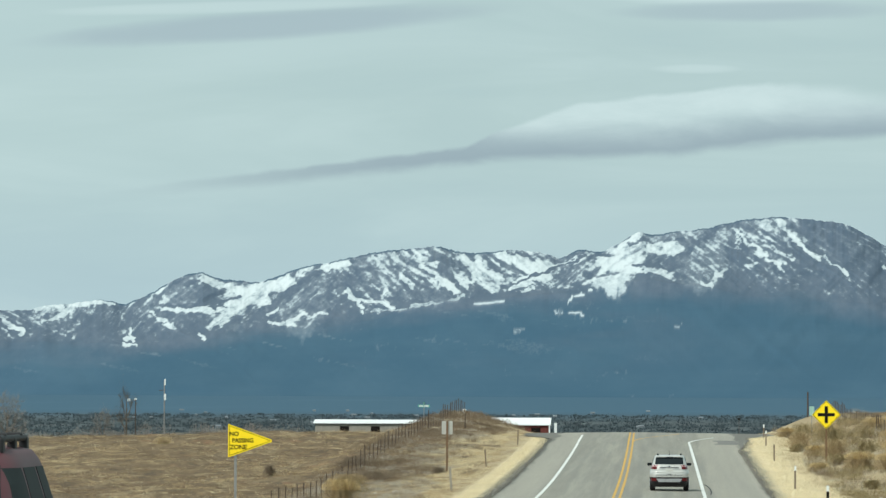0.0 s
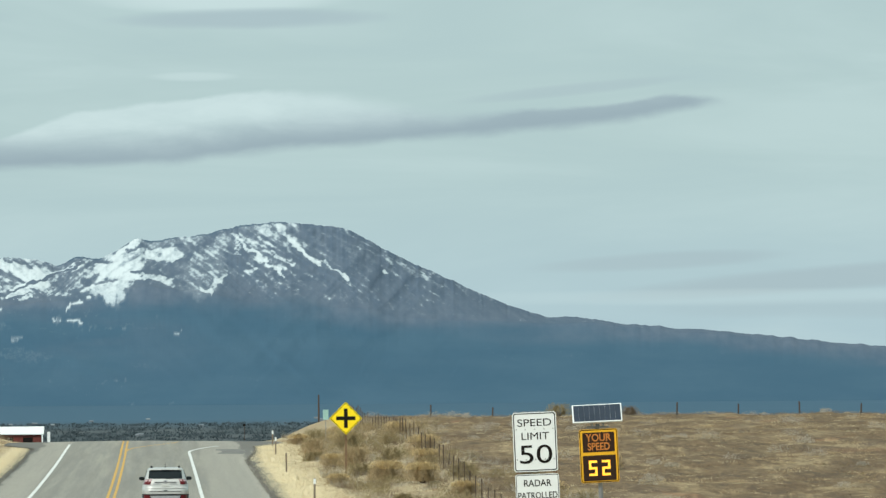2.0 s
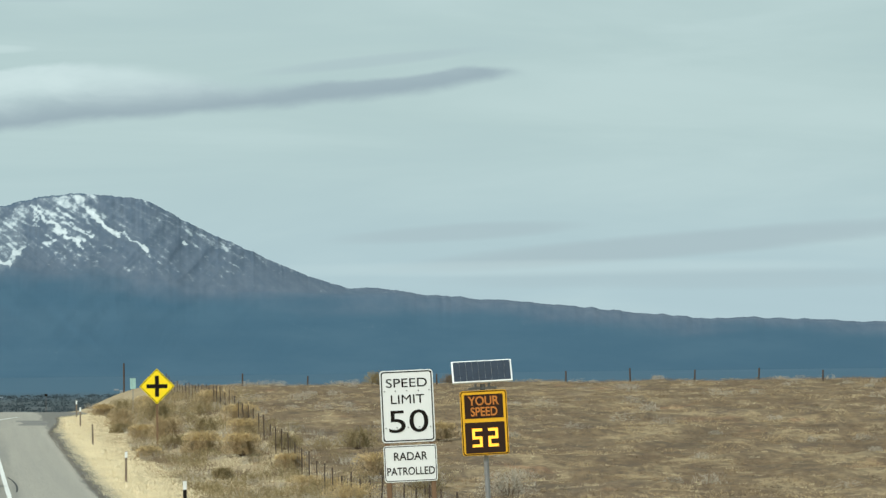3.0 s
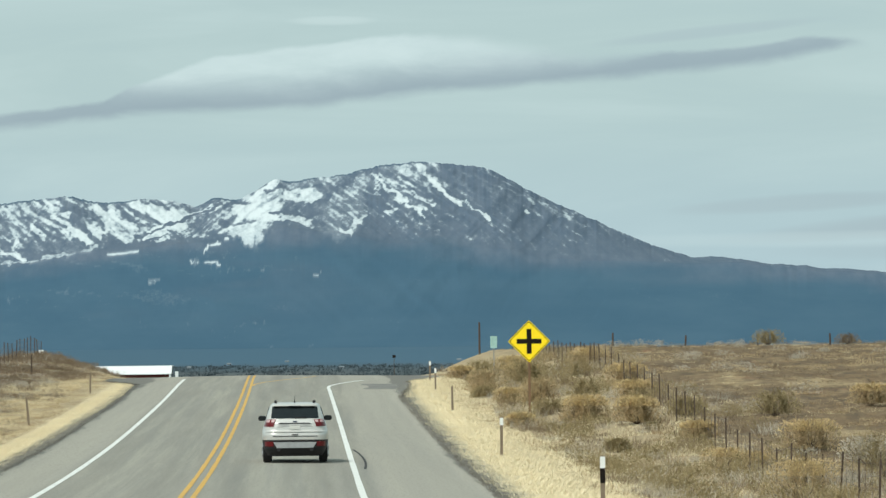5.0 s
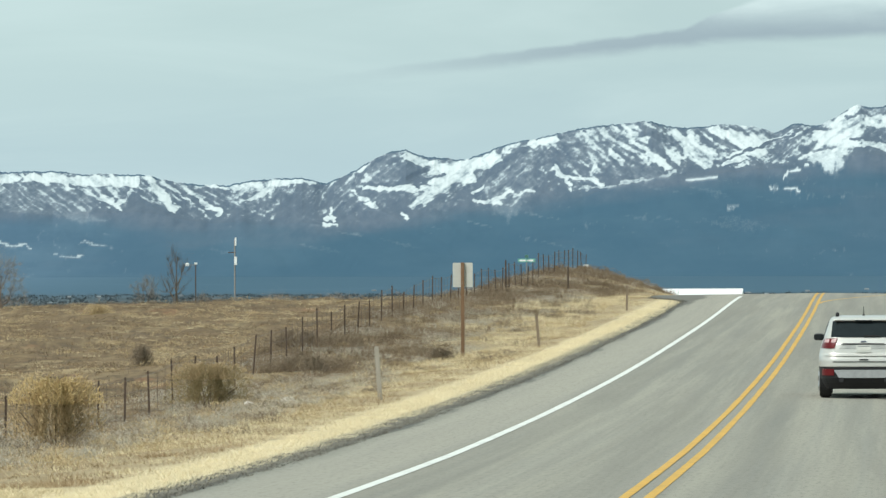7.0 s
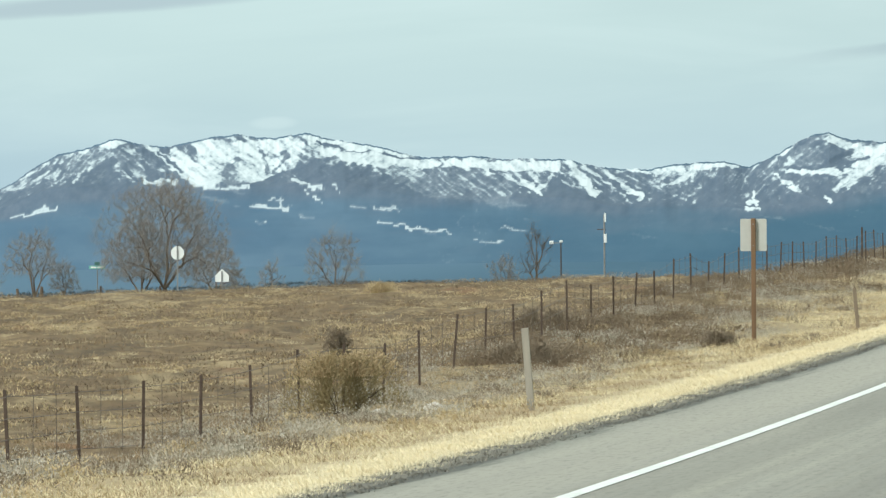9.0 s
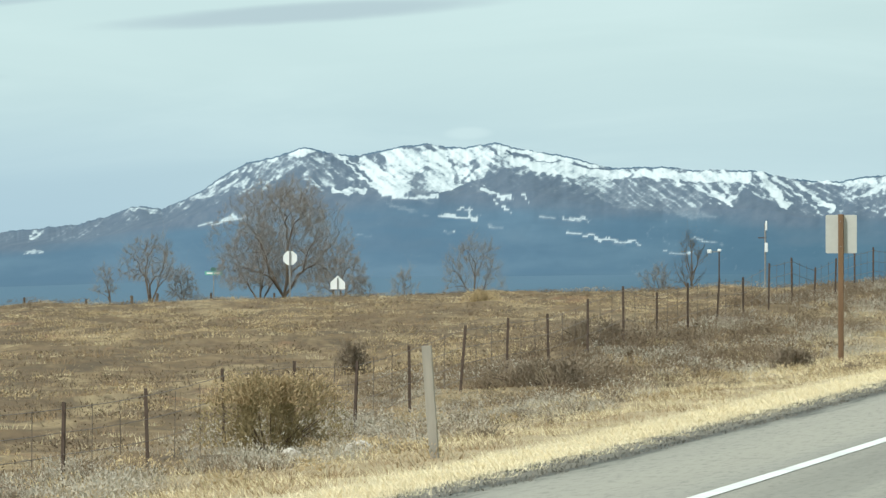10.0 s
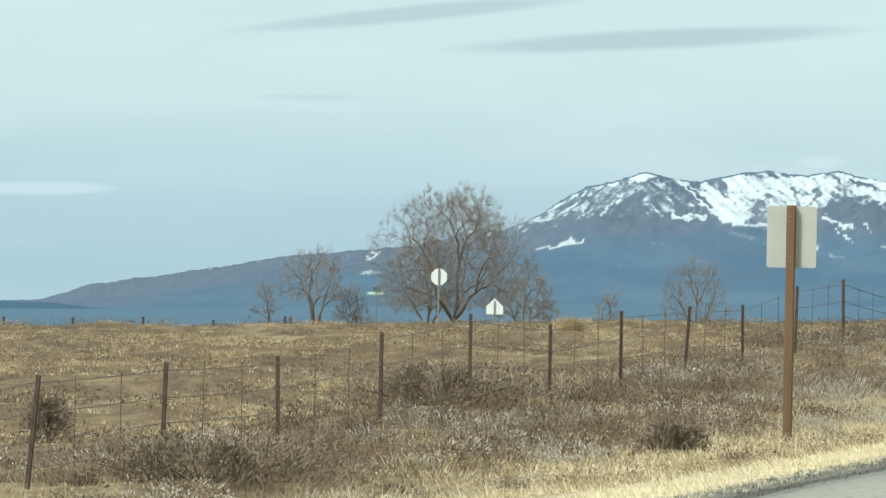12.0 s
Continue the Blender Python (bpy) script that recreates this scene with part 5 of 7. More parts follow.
def bare_tree(x, y, height, width, seed, label, ends=300, limbs=4, fork=0.14, lean=0.0, skirt=-0.25, twig=0.008, dark=False, group="bare trees"):
    """A leafless tree: a trunk that forks again and again towards the twigs of a ragged crown."""
    g = np.random.default_rng(seed)
    z = float(ground_z(x, y))
    root = thing("bare_tree", x, y, z - 0.1, label, "tree", group)
    wood_v, wood_f, twig_v, twig_f, fine_v, fine_f = [], [], [], [], [], []

    def prism(verts, faces, a, b, r0, r1, n):
        d = (b - a) / (np.linalg.norm(b - a) + 1e-9)
        s = np.cross(d, (0.31, 0.87, 0.38))
        s /= np.linalg.norm(s)
        o, k = np.cross(d, s), len(verts)
        for p, r in ((a, r0), (b, r1)):
            verts.extend(p + r * (math.cos(6.2832 * i / n) * s + math.sin(6.2832 * i / n) * o) for i in range(n))
        faces.extend((k + i, k + (i + 1) % n, k + n + (i + 1) % n, k + n + i) for i in range(n))

    def limb(a, b, r0, r1):
        # a bough of three bent pieces
        span = np.linalg.norm(b - a)
        m1 = a + (b - a) * 0.35 + g.normal(0, 0.022, 3) * span + np.array((0, 0, 0.05 * span))
        m2 = a + (b - a) * 0.70 + g.normal(0, 0.022, 3) * span + np.array((0, 0, 0.06 * span))
        for p, q, u, v in ((a, m1, 0.0, 0.35), (m1, m2, 0.35, 0.7), (m2, b, 0.7, 1.0)):
            prism(wood_v, wood_f, p, q, r0 + (r1 - r0) * u, r0 + (r1 - r0) * v, 6 if r0 > 0.03 else 4)

    def spray(a, b):
        # a twig with side shoots that curve upwards
        span = np.linalg.norm(b - a)
        mid = (a + b) / 2 + g.normal(0, 0.07, 3) * span
        prism(twig_v, twig_f, a, mid, twig, twig * 0.8, 3)
        prism(twig_v, twig_f, mid, b, twig * 0.8, twig * 0.35, 3)
        for i in range(34):
            f = g.uniform(0.15, 0.95)
            p = a + (mid - a) * f * 2 if f < 0.5 else mid + (b - mid) * (f - 0.5) * 2
            d = (b - a) * g.uniform(0.1, 0.5) + g.normal(0, 0.72, 3) * span + np.array((0, 0, 0.2 * span))
            w = np.array((min(twig, 0.006) * 0.42, twig * 0.2, 0.0))
            fine_f.append((len(fine_v), len(fine_v) + 1, len(fine_v) + 2))
            fine_v.extend((p - w, p + w, p + d))

    def split(pts, p, rad, level):
        if len(pts) <= 3 or level > 7:
            for e in pts:
                spray(p, e)
            return
        k = min(limbs if level == 0 else int(g.integers(2, 4)), len(pts))
        c = pts[g.choice(len(pts), k, replace=False)]
        for _ in range(5):
            who = np.argmin(((pts[:, None] - c[None]) ** 2).sum(-1), 1)
            c = np.array([pts[who == i].mean(0) if (who == i).any() else c[i] for i in range(k)])
        for i in range(k):
            mine = pts[who == i]
            if len(mine):
                q = p + (c[i] - p) * g.uniform(0.42, 0.60)
                r1 = max(rad * (len(mine) / len(pts)) ** 0.42 * 0.86, twig)
                limb(p, q, max(r1 * 1.12, twig), r1)
                split(mine, q, r1, level + 1)

    az, up = g.uniform(0, 2 * np.pi, ends), g.uniform(skirt, 1, ends)
    out = (0.25 + 0.75 * g.uniform(0, 1, ends) ** 0.45) * (0.82 + 0.16 * np.sin(az * 3 + seed) + 0.12 * np.sin(az * 7 + up * 6 + seed * 2))
    flat = np.sqrt(1 - up ** 2) * out * width * 0.58
    ends_at = np.stack([flat * np.cos(az) + lean * height, flat * np.sin(az), height * (0.42 + 0.62 * np.where(up > 0, up * (0.55 + 0.5 * out), up))], 1)
    base, head = np.array((0.0, 0.0, 0.0)), np.array((lean * height * fork, 0.0, height * fork))
    girth = 0.017 * height + 0.006 * width
    limb(base, head, girth * 1.25, girth)
    split(ends_at, head, girth, 0)
    trunk = raw_mesh("trunk", np.array(wood_v), np.array(wood_f), BARK)
    trunk.parent = root
    crown = raw_mesh("crown", np.array(twig_v), np.array(twig_f), BARK if dark else TWIG)
    crown.parent = root
    fringe = raw_mesh("fine_twig_spray", np.array(fine_v), np.array(fine_f), BARK if dark else TWIG)
    fringe.parent = crown
    return root


bare_tree(-67.6, 580, 7.3, 8.0, 3, "large leafless spreading tree with a dense round crown of twigs", 3300, 5, fork=0.10, skirt=-0.35, twig=0.0042)
bare_tree(-69.6, 583, 5.0, 4.4, 5, "leafless tree crowding the large one", 900, 4, fork=0.05, twig=0.005)
bare_tree(-66.2, 590, 4.2, 4.0, 17, "leafless tree half hidden by the large one", 700, 3, fork=0.05, twig=0.005)
bare_tree(-65.0, 590, 2.3, 2.2, 8, "small leafless forked tree", 90, 3, fork=0.12)
bare_tree(-80.0, 600, 5.0, 4.0, 11, "leafless tree with few upright limbs", 420, 3, fork=0.10, skirt=0.0, twig=0.006)
bare_tree(-78.4, 602, 3.2, 2.2, 31, "leafless tree with upright limbs beside the yard", 300, 2, fork=0.08, skirt=0.0, twig=0.006)
bare_tree(-82.8, 602, 3.5, 1.9, 12, "small leafless tree leaning aside", 80, 2, lean=-0.15, skirt=0.1)
bare_tree(-67.9, 620, 3.0, 2.1, 14, "thin leafless sapling beside the yard", 110, 3, fork=0.06)
bare_tree(-66.6, 640, 5.4, 4.4, 15, "leafless tree with a low wide crown around a central stem", 460, 5, fork=0.22, skirt=-0.5, twig=0.007)
bare_tree(-58.6, 690, 5.9, 3.0, 19, "dead dark tree with a few bare limbs", 60, 3, fork=0.08, skirt=-0.1, twig=0.016, dark=True)
bare_tree(-61.2, 690, 3.8, 3.0, 22, "low leafless scrub tree", 200, 4, fork=0.05, twig=0.012)
bare_tree(-56.6, 692, 2.2, 2.4, 23, "low leafless scrub tree", 80, 4, fork=0.05, twig=0.012)
bare_tree(-51.0, 700, 2.2, 2.8, 25, "low leafless scrub tree", 90, 4, fork=0.05, twig=0.012)
bare_tree(-44.5, 690, 1.9, 2.6, 27, "low leafless scrub tree", 90, 4, fork=0.05, twig=0.012)

brush_field("bare_scrub", 60, -80, -38, 630, 705, 1.3, 1.3, 260, 0.07, TWIG, "hazy leafless scrub along the far edge of the field", 0.4, 61, 0.0)

# junipers on the flats beyond the crest, painted blue-grey as if through haze
jx, jy = rng.uniform(-420, 330, 7500), 1300 + 1500 * rng.uniform(0, 1, 7500)
js = rng.uniform(0.5, 1.1, 7500)
v, f = brush_arrays(jx, jy, ground_z(jx, jy) - 0.2, js * 2.6, js * 0.9, 18, 0.42)
tagged(raw_mesh("junipers", v, f, material("hazed_juniper", (0.066, 0.084, 0.094), 0.95, dark=(0.056, 0.072, 0.08), scale=0.1, island=0.12, spec=0.1)), "dark juniper scrub covering the distant flats, blued with painted haze", "shrub", kind="stuff")

# a scatter of pale houses and sheds, built tiny to look far from the camera
hv, hf = [], []
for i in range(46):
    x, y = rng.uniform(-330, 200), rng.uniform(1900, 3100)
    w, d, h = rng.uniform(0.4, 1.4), 1.8, rng.uniform(0.4, 0.75)
    z, k = float(ground_z(x, y)) + 0.2, len(hv)
    hv += [(x - w, y, z), (x + w, y, z), (x + w, y, z + h), (x - w, y, z + h), (x - w, y + d, z), (x + w, y + d, z), (x + w, y + d, z + h), (x - w, y + d, z + h), (x - w, y + d / 2, z + h * 1.5), (x + w, y + d / 2, z + h * 1.5)]
    hf += [[k + j for j in f4] for f4 in ((0, 1, 2, 3), (1, 5, 6, 2), (4, 0, 3, 7), (3, 2, 9, 8), (6, 7, 8, 9))]
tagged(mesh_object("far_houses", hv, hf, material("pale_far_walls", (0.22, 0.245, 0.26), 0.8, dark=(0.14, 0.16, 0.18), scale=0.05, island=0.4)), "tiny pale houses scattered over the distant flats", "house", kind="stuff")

# ---- signs ----
SIGN_WHITE = material("sign_white", (0.78, 0.79, 0.77), 0.45, dark=(0.66, 0.67, 0.65), scale=3, amount=0.5)
SIGN_BLACK = material("sign_black", (0.014, 0.011, 0.009), 0.8, spec=0.1)
SIGN_YELLOW = material("sign_yellow", (0.97, 0.72, 0.012), 0.45, dark=(0.92, 0.66, 0.012), scale=3, amount=0.4)
SIGN_GREEN = material("sign_green", (0.16, 0.42, 0.36), 0.5)
ALUMINIUM = material("dull_aluminium", (0.52, 0.52, 0.48), 0.55, 0.3, dark=(0.40, 0.39, 0.36), scale=4)
STEEL = material("galvanised_steel", (0.30, 0.30, 0.30), 0.5, 0.5, dark=(0.2, 0.19, 0.18), scale=6)
WOOD = material("brown_wood_post", (0.19, 0.115, 0.065), 0.9, dark=(0.10, 0.06, 0.035), scale=14, stretch=(1, 1, 0.12), bump=0.5)
GREYWOOD = material("grey_weathered_wood", (0.33, 0.30, 0.25), 0.95, dark=(0.19, 0.17, 0.14), scale=14, stretch=(1, 1, 0.12), bump=0.5)
RUST = material("rusty_steel", (0.085, 0.06, 0.045), 0.9, dark=(0.05, 0.037, 0.03), scale=12)
WIRE = material("fence_wire", (0.16, 0.13, 0.11), 0.7, 0.4)


def bolts(parent, places, y):
    for x, z in places:
        part("bolt", tube(bmesh.new(), (x, y, z), (x, y - 0.012, z), 0.013, 0.011, 8), STEEL, parent)


def wood_post(parent, x, z0, z1, w=0.10, y=0.0, mat=None, name="post"):
    return part(name, box(bmesh.new(), x - w / 2, x + w / 2, y, y + w, z0, z1, 0.008), mat or WOOD, parent)


def channel_post(parent, x, z0, z1, y=0.02, w=0.07):
    bm = bmesh.new()
    box(bm, x - w / 2, x + w / 2, y, y + 0.008, z0, z1)
    box(bm, x - w / 2, x - w / 2 + 0.008, y + 0.009, y + 0.04, z0, z1)
    box(bm, x + w / 2 - 0.008, x + w / 2, y + 0.009, y + 0.04, z0, z1)
    return part("post", bm, STEEL, parent)


def speed_limit_sign():
    x, y = 10.32, 176.3
    g = float(ground_z(x, y))
    root = thing("speed_limit_sign", x, y, g, "white speed limit sign with a radar patrolled plate below", "road sign", turn=-2.0)
    root.matrix_basis = root.matrix_basis @ pose(0.09, 0, 0, 0, -2.0, 0)
    b = 2.70 - g
    panel = plate("panel", rounded(-0.465, 0.465, b, b + 1.26, 0.06), 0.0, 0.006, SIGN_WHITE, root)
    part("border", ring(bmesh.new(), rounded(-0.445, 0.445, b + 0.02, b + 1.24, 0.05), rounded(-0.425, 0.425, b + 0.04, b + 1.22, 0.04), -0.003, 0.0), SIGN_BLACK, panel)
    for text, z, size, wide, bold in (("SPEED", 1.03, 0.22, 1.24, 0.0), ("LIMIT", 0.745, 0.22, 1.16, 0.0), ("50", 0.345, 0.56, 1.34, 0.0)):
        lettering(text, 0, -0.003, b + z, size, SIGN_BLACK, panel, wide, bold=bold)
    bolts(panel, [(x0, b + z0) for x0 in (-0.39, -0.2, 0.0, 0.2, 0.39) for z0 in (0.26, 0.90)], 0.0)
    b2 = 2.01 - g
    plate2 = plate("lower_panel", rounded(-0.455, 0.475, b2, b2 + 0.64, 0.05), 0.0, 0.006, SIGN_WHITE, root)
    part("border", ring(bmesh.new(), rounded(-0.44, 0.46, b2 + 0.015, b2 + 0.625, 0.04), rounded(-0.427, 0.447, b2 + 0.028, b2 + 0.612, 0.03), -0.003, 0.0), SIGN_BLACK, plate2)
    lettering("RADAR", 0.01, -0.003, b2 + 0.44, 0.20, SIGN_BLACK, plate2, 0.90, bold=0.002)
    lettering("PATROLLED", 0.01, -0.003, b2 + 0.18, 0.19, SIGN_BLACK, plate2, 0.82, bold=0.002)
    for px in (-0.38, 0.40):
        wood_post(root, px, -0.3, b + 1.1, 0.085, 0.012)


def radar_display():
    x, y = 11.73, 177.0
    g = float(ground_z(x, y))
    root = thing("speed_display", x, y, g, "yellow radar speed display lit amber under a solar panel", "road sign", turn=-2.0)
    root.matrix_basis = root.matrix_basis @ pose(0.10, 0, 0, 0, -2.4, 0)
    part("pole", tube(bmesh.new(), (0, 0.12, -0.3), (0, 0.12, 3.70 - g), 0.045, 0.045, 12), STEEL, root)
    b = 2.45 - g
    casing = plate("casing", rounded(-0.41, 0.41, b, b + 1.14, 0.05), 0.0, 0.10, material("amber_casing", (0.80, 0.42, 0.015), 0.5, dark=(0.70, 0.36, 0.015), scale=3, amount=0.4), root, "yellow sheet-metal casing")
    # a faint glow is put into these letters to brighten them
    amber_dim = material("dim_letters", (0.45, 0.16, 0.03), 0.5, emit=((0.9, 0.32, 0.05), 0.16))
    lit = material("lit_amber", (0.9, 0.5, 0.06), 0.4, emit=((1.0, 0.50, 0.035), 1.0))
    screen = material("dark_screen", (0.035, 0.016, 0.009), 0.5, spec=0.2)
    part("border", ring(bmesh.new(), rounded(-0.40, 0.40, b + 0.01, b + 1.13, 0.045), rounded(-0.385, 0.385, b + 0.025, b + 1.115, 0.04), -0.003, 0.0), SIGN_BLACK, casing)
    plate("upper_screen", rounded(-0.34, 0.34, b + 0.65, b + 1.07, 0.01), -0.004, 0.0, screen, casing, "dark screen with faintly glowing amber letters")
    plate("lower_screen", rounded(-0.35, 0.35, b + 0.04, b + 0.58, 0.01), -0.004, 0.0, screen, casing, "dark screen with lit amber digits")
    lettering("YOUR", 0, -0.006, b + 0.95, 0.22, amber_dim, casing, 0.88, bold=0.004)
    lettering("SPEED", 0, -0.006, b + 0.76, 0.22, amber_dim, casing, 0.80, bold=0.004)

    def digit(cx, cz, segments, w=0.19, h=0.34, t=0.062):
        spots = {"a": (-w / 2, w / 2, h / 2 - t, h / 2), "g": (-w / 2, w / 2, -t / 2, t / 2), "d": (-w / 2, w / 2, -h / 2, -h / 2 + t),
                 "f": (-w / 2, -w / 2 + t, 0, h / 2), "e": (-w / 2, -w / 2 + t, -h / 2, 0), "b": (w / 2 - t, w / 2, 0, h / 2), "c": (w / 2 - t, w / 2, -h / 2, 0)}
        for s in segments:
            x0, x1, z0, z1 = spots[s]
            plate("digit_segment", [(cx + x0 + 0.006, cz + z0 + 0.006), (cx + x1 - 0.006, cz + z0 + 0.006), (cx + x1 - 0.006, cz + z1 - 0.006), (cx + x0 + 0.006, cz + z1 - 0.006)], -0.008, -0.004, lit, casing)

    digit(-0.14, b + 0.31, "afgcd")
    digit(0.14, b + 0.31, "abged")
    # solar panel: a tilted frame of dark cells on a short bracket
    solar = new("solar_panel", None)
    solar.parent = root
    solar.matrix_basis = pose(0.0, 0.05, 3.92 - g, -38, 0, 0)
    bm = bmesh.new()
    box(bm, -0.53, 0.53, -0.02, 0.02, -0.24, 0.24, 0.008)
    part("panel_frame", bm, SIGN_WHITE, solar, "bright pale metal frame")
    cell = material("solar_cells", (0.025, 0.035, 0.055), 0.25, spec=0.6)
    for i in range(9):
        for j in range(4):
            x0, z0 = -0.50 + i * 0.1117, -0.213 + j * 0.107
            plate("solar_cell", rounded(x0, x0 + 0.1095, z0, z0 + 0.105, 0.004, 1), -0.025, -0.02, cell, solar)
    for px in (-0.12, 0.12):
        part("bracket", box(bmesh.new(), px - 0.02, px + 0.02, 0.06, 0.18, 3.62 - g, 3.86 - g), STEEL, root)
    part("clamp", box(bmesh.new(), -0.25, 0.25, 0.05, 0.09, 3.61 - g, 3.65 - g, 0.004), STEEL, root)


def no_passing_pennant():
    x, y = -9.2, 167.8
    g = float(ground_z(x, y))
    root = thing("no_passing_sign", x, y, g, "yellow pennant no passing zone sign on a steel post", "road sign", turn=4.0)
    b = 2.74 - g
    pts = [(-0.45, b), (-0.44, b - 0.005), (0.74, b + 0.42), (0.745, b + 0.45), (0.74, b + 0.48), (-0.44, b + 0.905), (-0.45, b + 0.90)]
    panel = plate("panel", pts, 0.0, 0.006, SIGN_YELLOW, root)
    inner = [(-0.42, b + 0.04), (-0.415, b + 0.035), (0.69, b + 0.435), (0.695, b + 0.45), (0.69, b + 0.465), (-0.415, b + 0.865), (-0.42, b + 0.86)]
    rim = [(x0 * 0.965 - 0.005, (z0 - b - 0.45) * 0.955 + b + 0.45) for x0, z0 in inner]
    part("border", ring(bmesh.new(), inner, rim, -0.003, 0.0), SIGN_BLACK, panel)
    lettering("NO", -0.29, -0.003, b + 0.63, 0.16, SIGN_BLACK, panel, 1.0, bold=0.004)
    lettering("PASSING", -0.05, -0.003, b + 0.45, 0.16, SIGN_BLACK, panel, 0.95, bold=0.004)
    lettering("ZONE", -0.17, -0.003, b + 0.27, 0.17, SIGN_BLACK, panel, 1.0, bold=0.004)
    channel_post(root, -0.25, -0.3, b + 0.8, 0.01)


def crossroads_sign():
    x, y = 11.5, 359.0
    g = float(ground_z(x, y))
    root = thing("crossroads_sign", x, y, g, "yellow diamond crossroads warning sign on a steel post", "road sign")
    c, h = 3.555 - g, 0.84

    def diamond(s, r=0.05, n=4):
        pts = []
        for a0 in (0, 90, 180, 270):
            ca, sa = math.cos(radians(a0)), math.sin(radians(a0))
            for i in range(n + 1):
                t = radians(a0 - 45 + 90 * i / n)
                pts.append(((s - r * 1.414) * ca + r * math.cos(t), c + (s - r * 1.414) * sa + r * math.sin(t)))
        return pts

    panel = plate("panel", diamond(h), 0.0, 0.006, SIGN_YELLOW, root)
    part("border", ring(bmesh.new(), diamond(h - 0.04), diamond(h - 0.075), -0.003, 0.0), SIGN_BLACK, panel)
    w, l = 0.095, 0.49
    cross = [(-w, -l), (w, -l), (w, -w), (l, -w), (l, w), (w, w), (w, l), (-w, l), (-w, w), (-l, w), (-l, -w), (-w, -w)]
    plate("crossroads_symbol", [(px, c + pz) for px, pz in cross], -0.004, 0.0, SIGN_BLACK, panel)
    part("post", box(bmesh.new(), -0.045, 0.045, 0.012, 0.08, -0.3, c + 0.6, 0.006), WOOD, root, "dark brown post")


def sign_back():
    x, y = -10.32, 352.1
    g = float(ground_z(x, y))
    root = thing("sign_back", x, y, g, "back of a road sign on a brown wooden post", "road sign", turn=1.0)
    plate("panel", rounded(-0.31, 0.31, 2.37 - g, 3.13 - g, 0.03), 0.0, 0.005, ALUMINIUM, root, "dull aluminium back of the panel")
    wood_post(root, 0.0, -0.3, 3.14 - g, 0.105, -0.11)
    bolts(root, [(0.0, 2.5 - g), (0.0, 3.0 - g)], -0.11)


def stop_back():
    x, y = -60.5, 546.5
    g = float(ground_z(x, y))
    root = thing("stop_sign", x, y, g, "back of an eight-sided sign on a steel post", "road sign")
    c, r = 3.075 - g, 0.395
    plate("panel", [(r * math.cos(radians(22.5 + 45 * i)), c + r * math.sin(radians(22.5 + 45 * i))) for i in range(8)], 0.0, 0.005, SIGN_WHITE, root, "pale back of an octagonal panel")
    wood_post(root, 0.0, -0.3, c + 0.36, 0.07, -0.08, STEEL)
    return root


def pentagon_back():
    x, y = -58.25, 548
    g = float(ground_z(x, y))
    root = thing("pentagon_sign", x, y, g, "back of a white five-sided sign on a steel post", "road sign")
    b = 1.44 - g
    plate("panel", [(-0.39, b), (0.39, b), (0.39, b + 0.36), (0.0, b + 0.72), (-0.39, b + 0.36)], 0.0, 0.005, SIGN_WHITE, root)
    wood_post(root, 0.0, -0.3, b + 0.6, 0.06, -0.07, STEEL)


def street_sign(x, y, top, label, turn=0.0):
    g = float(ground_z(x, y))
    root = thing("street_sign", x, y, g, label, "street sign", turn=turn)
    part("post", tube(bmesh.new(), (0, 0, -0.3), (0, 0, top - g), 0.035, 0.035, 8), STEEL, root)
    blade = plate("blade", rounded(-0.52, 0.52, top - g - 0.22, top - g, 0.02), -0.045, -0.037, SIGN_GREEN, root, "green name blade")
    for i, (x0, x1) in enumerate(((-0.42, -0.05), (0.02, 0.40))):
        plate("name_bar", rounded(x0, x1, top - g - 0.16, top - g - 0.06, 0.01), -0.049, -0.045, SIGN_WHITE, blade)
    bm = outline(bmesh.new(), rounded(-0.45, 0.45, top - g + 0.02, top - g + 0.22, 0.02), -0.004, 0.004)
    ob = part("cross_blade", bm, SIGN_GREEN, root)
    ob.matrix_basis = pose(0, 0, 0, 0, 0, 80)


speed_limit_sign()
radar_display()
no_passing_pennant()
crossroads_sign()
sign_back()
stop_back()
pentagon_back()
street_sign(-72.6, 584, 2.45, "green street name sign on a slim post")
street_sign(-18.55, 525.4, 3.95, "pale green street name sign near the crest")
gz = float(ground_z(12.55, 441))
green = thing("green_panel", 12.55, 441, gz, "small pale green panel on a post by the crest", "sign")
plate("panel", rounded(-0.18, 0.18, 3.34 - gz, 3.98 - gz, 0.02), 0.0, 0.006, material("pale_green", (0.36, 0.55, 0.50), 0.5), green)
wood_post(green, 0.0, -0.3, 3.9 - gz, 0.05, 0.01, STEEL)

# ---- roadside posts ----


def delineator(x, y, height, mat, label, cap=True, tilt=0.0, band=False, w=0.085):
    z = float(ground_z(x, y))
    root = thing("marker_post", x, y, z, label, "marker post", "roadside marker posts")
    root.matrix_basis = pose(x, y, z, 0, tilt, 0)
    part("post", box(bmesh.new(), -w / 2, w / 2, -0.02, 0.03, -0.25, height, 0.006), mat, root)
    if cap:
        part("reflector", box(bmesh.new(), -w / 2 - 0.006, w / 2 + 0.006, -0.03, -0.021, height - 0.24, height - 0.02), SIGN_WHITE, root, "white reflector")
    if band:
        part("band", box(bmesh.new(), -w / 2 - 0.006, w / 2 + 0.006, -0.03, -0.021, height - 0.52, height - 0.245), SIGN_BLACK, root, "black band")


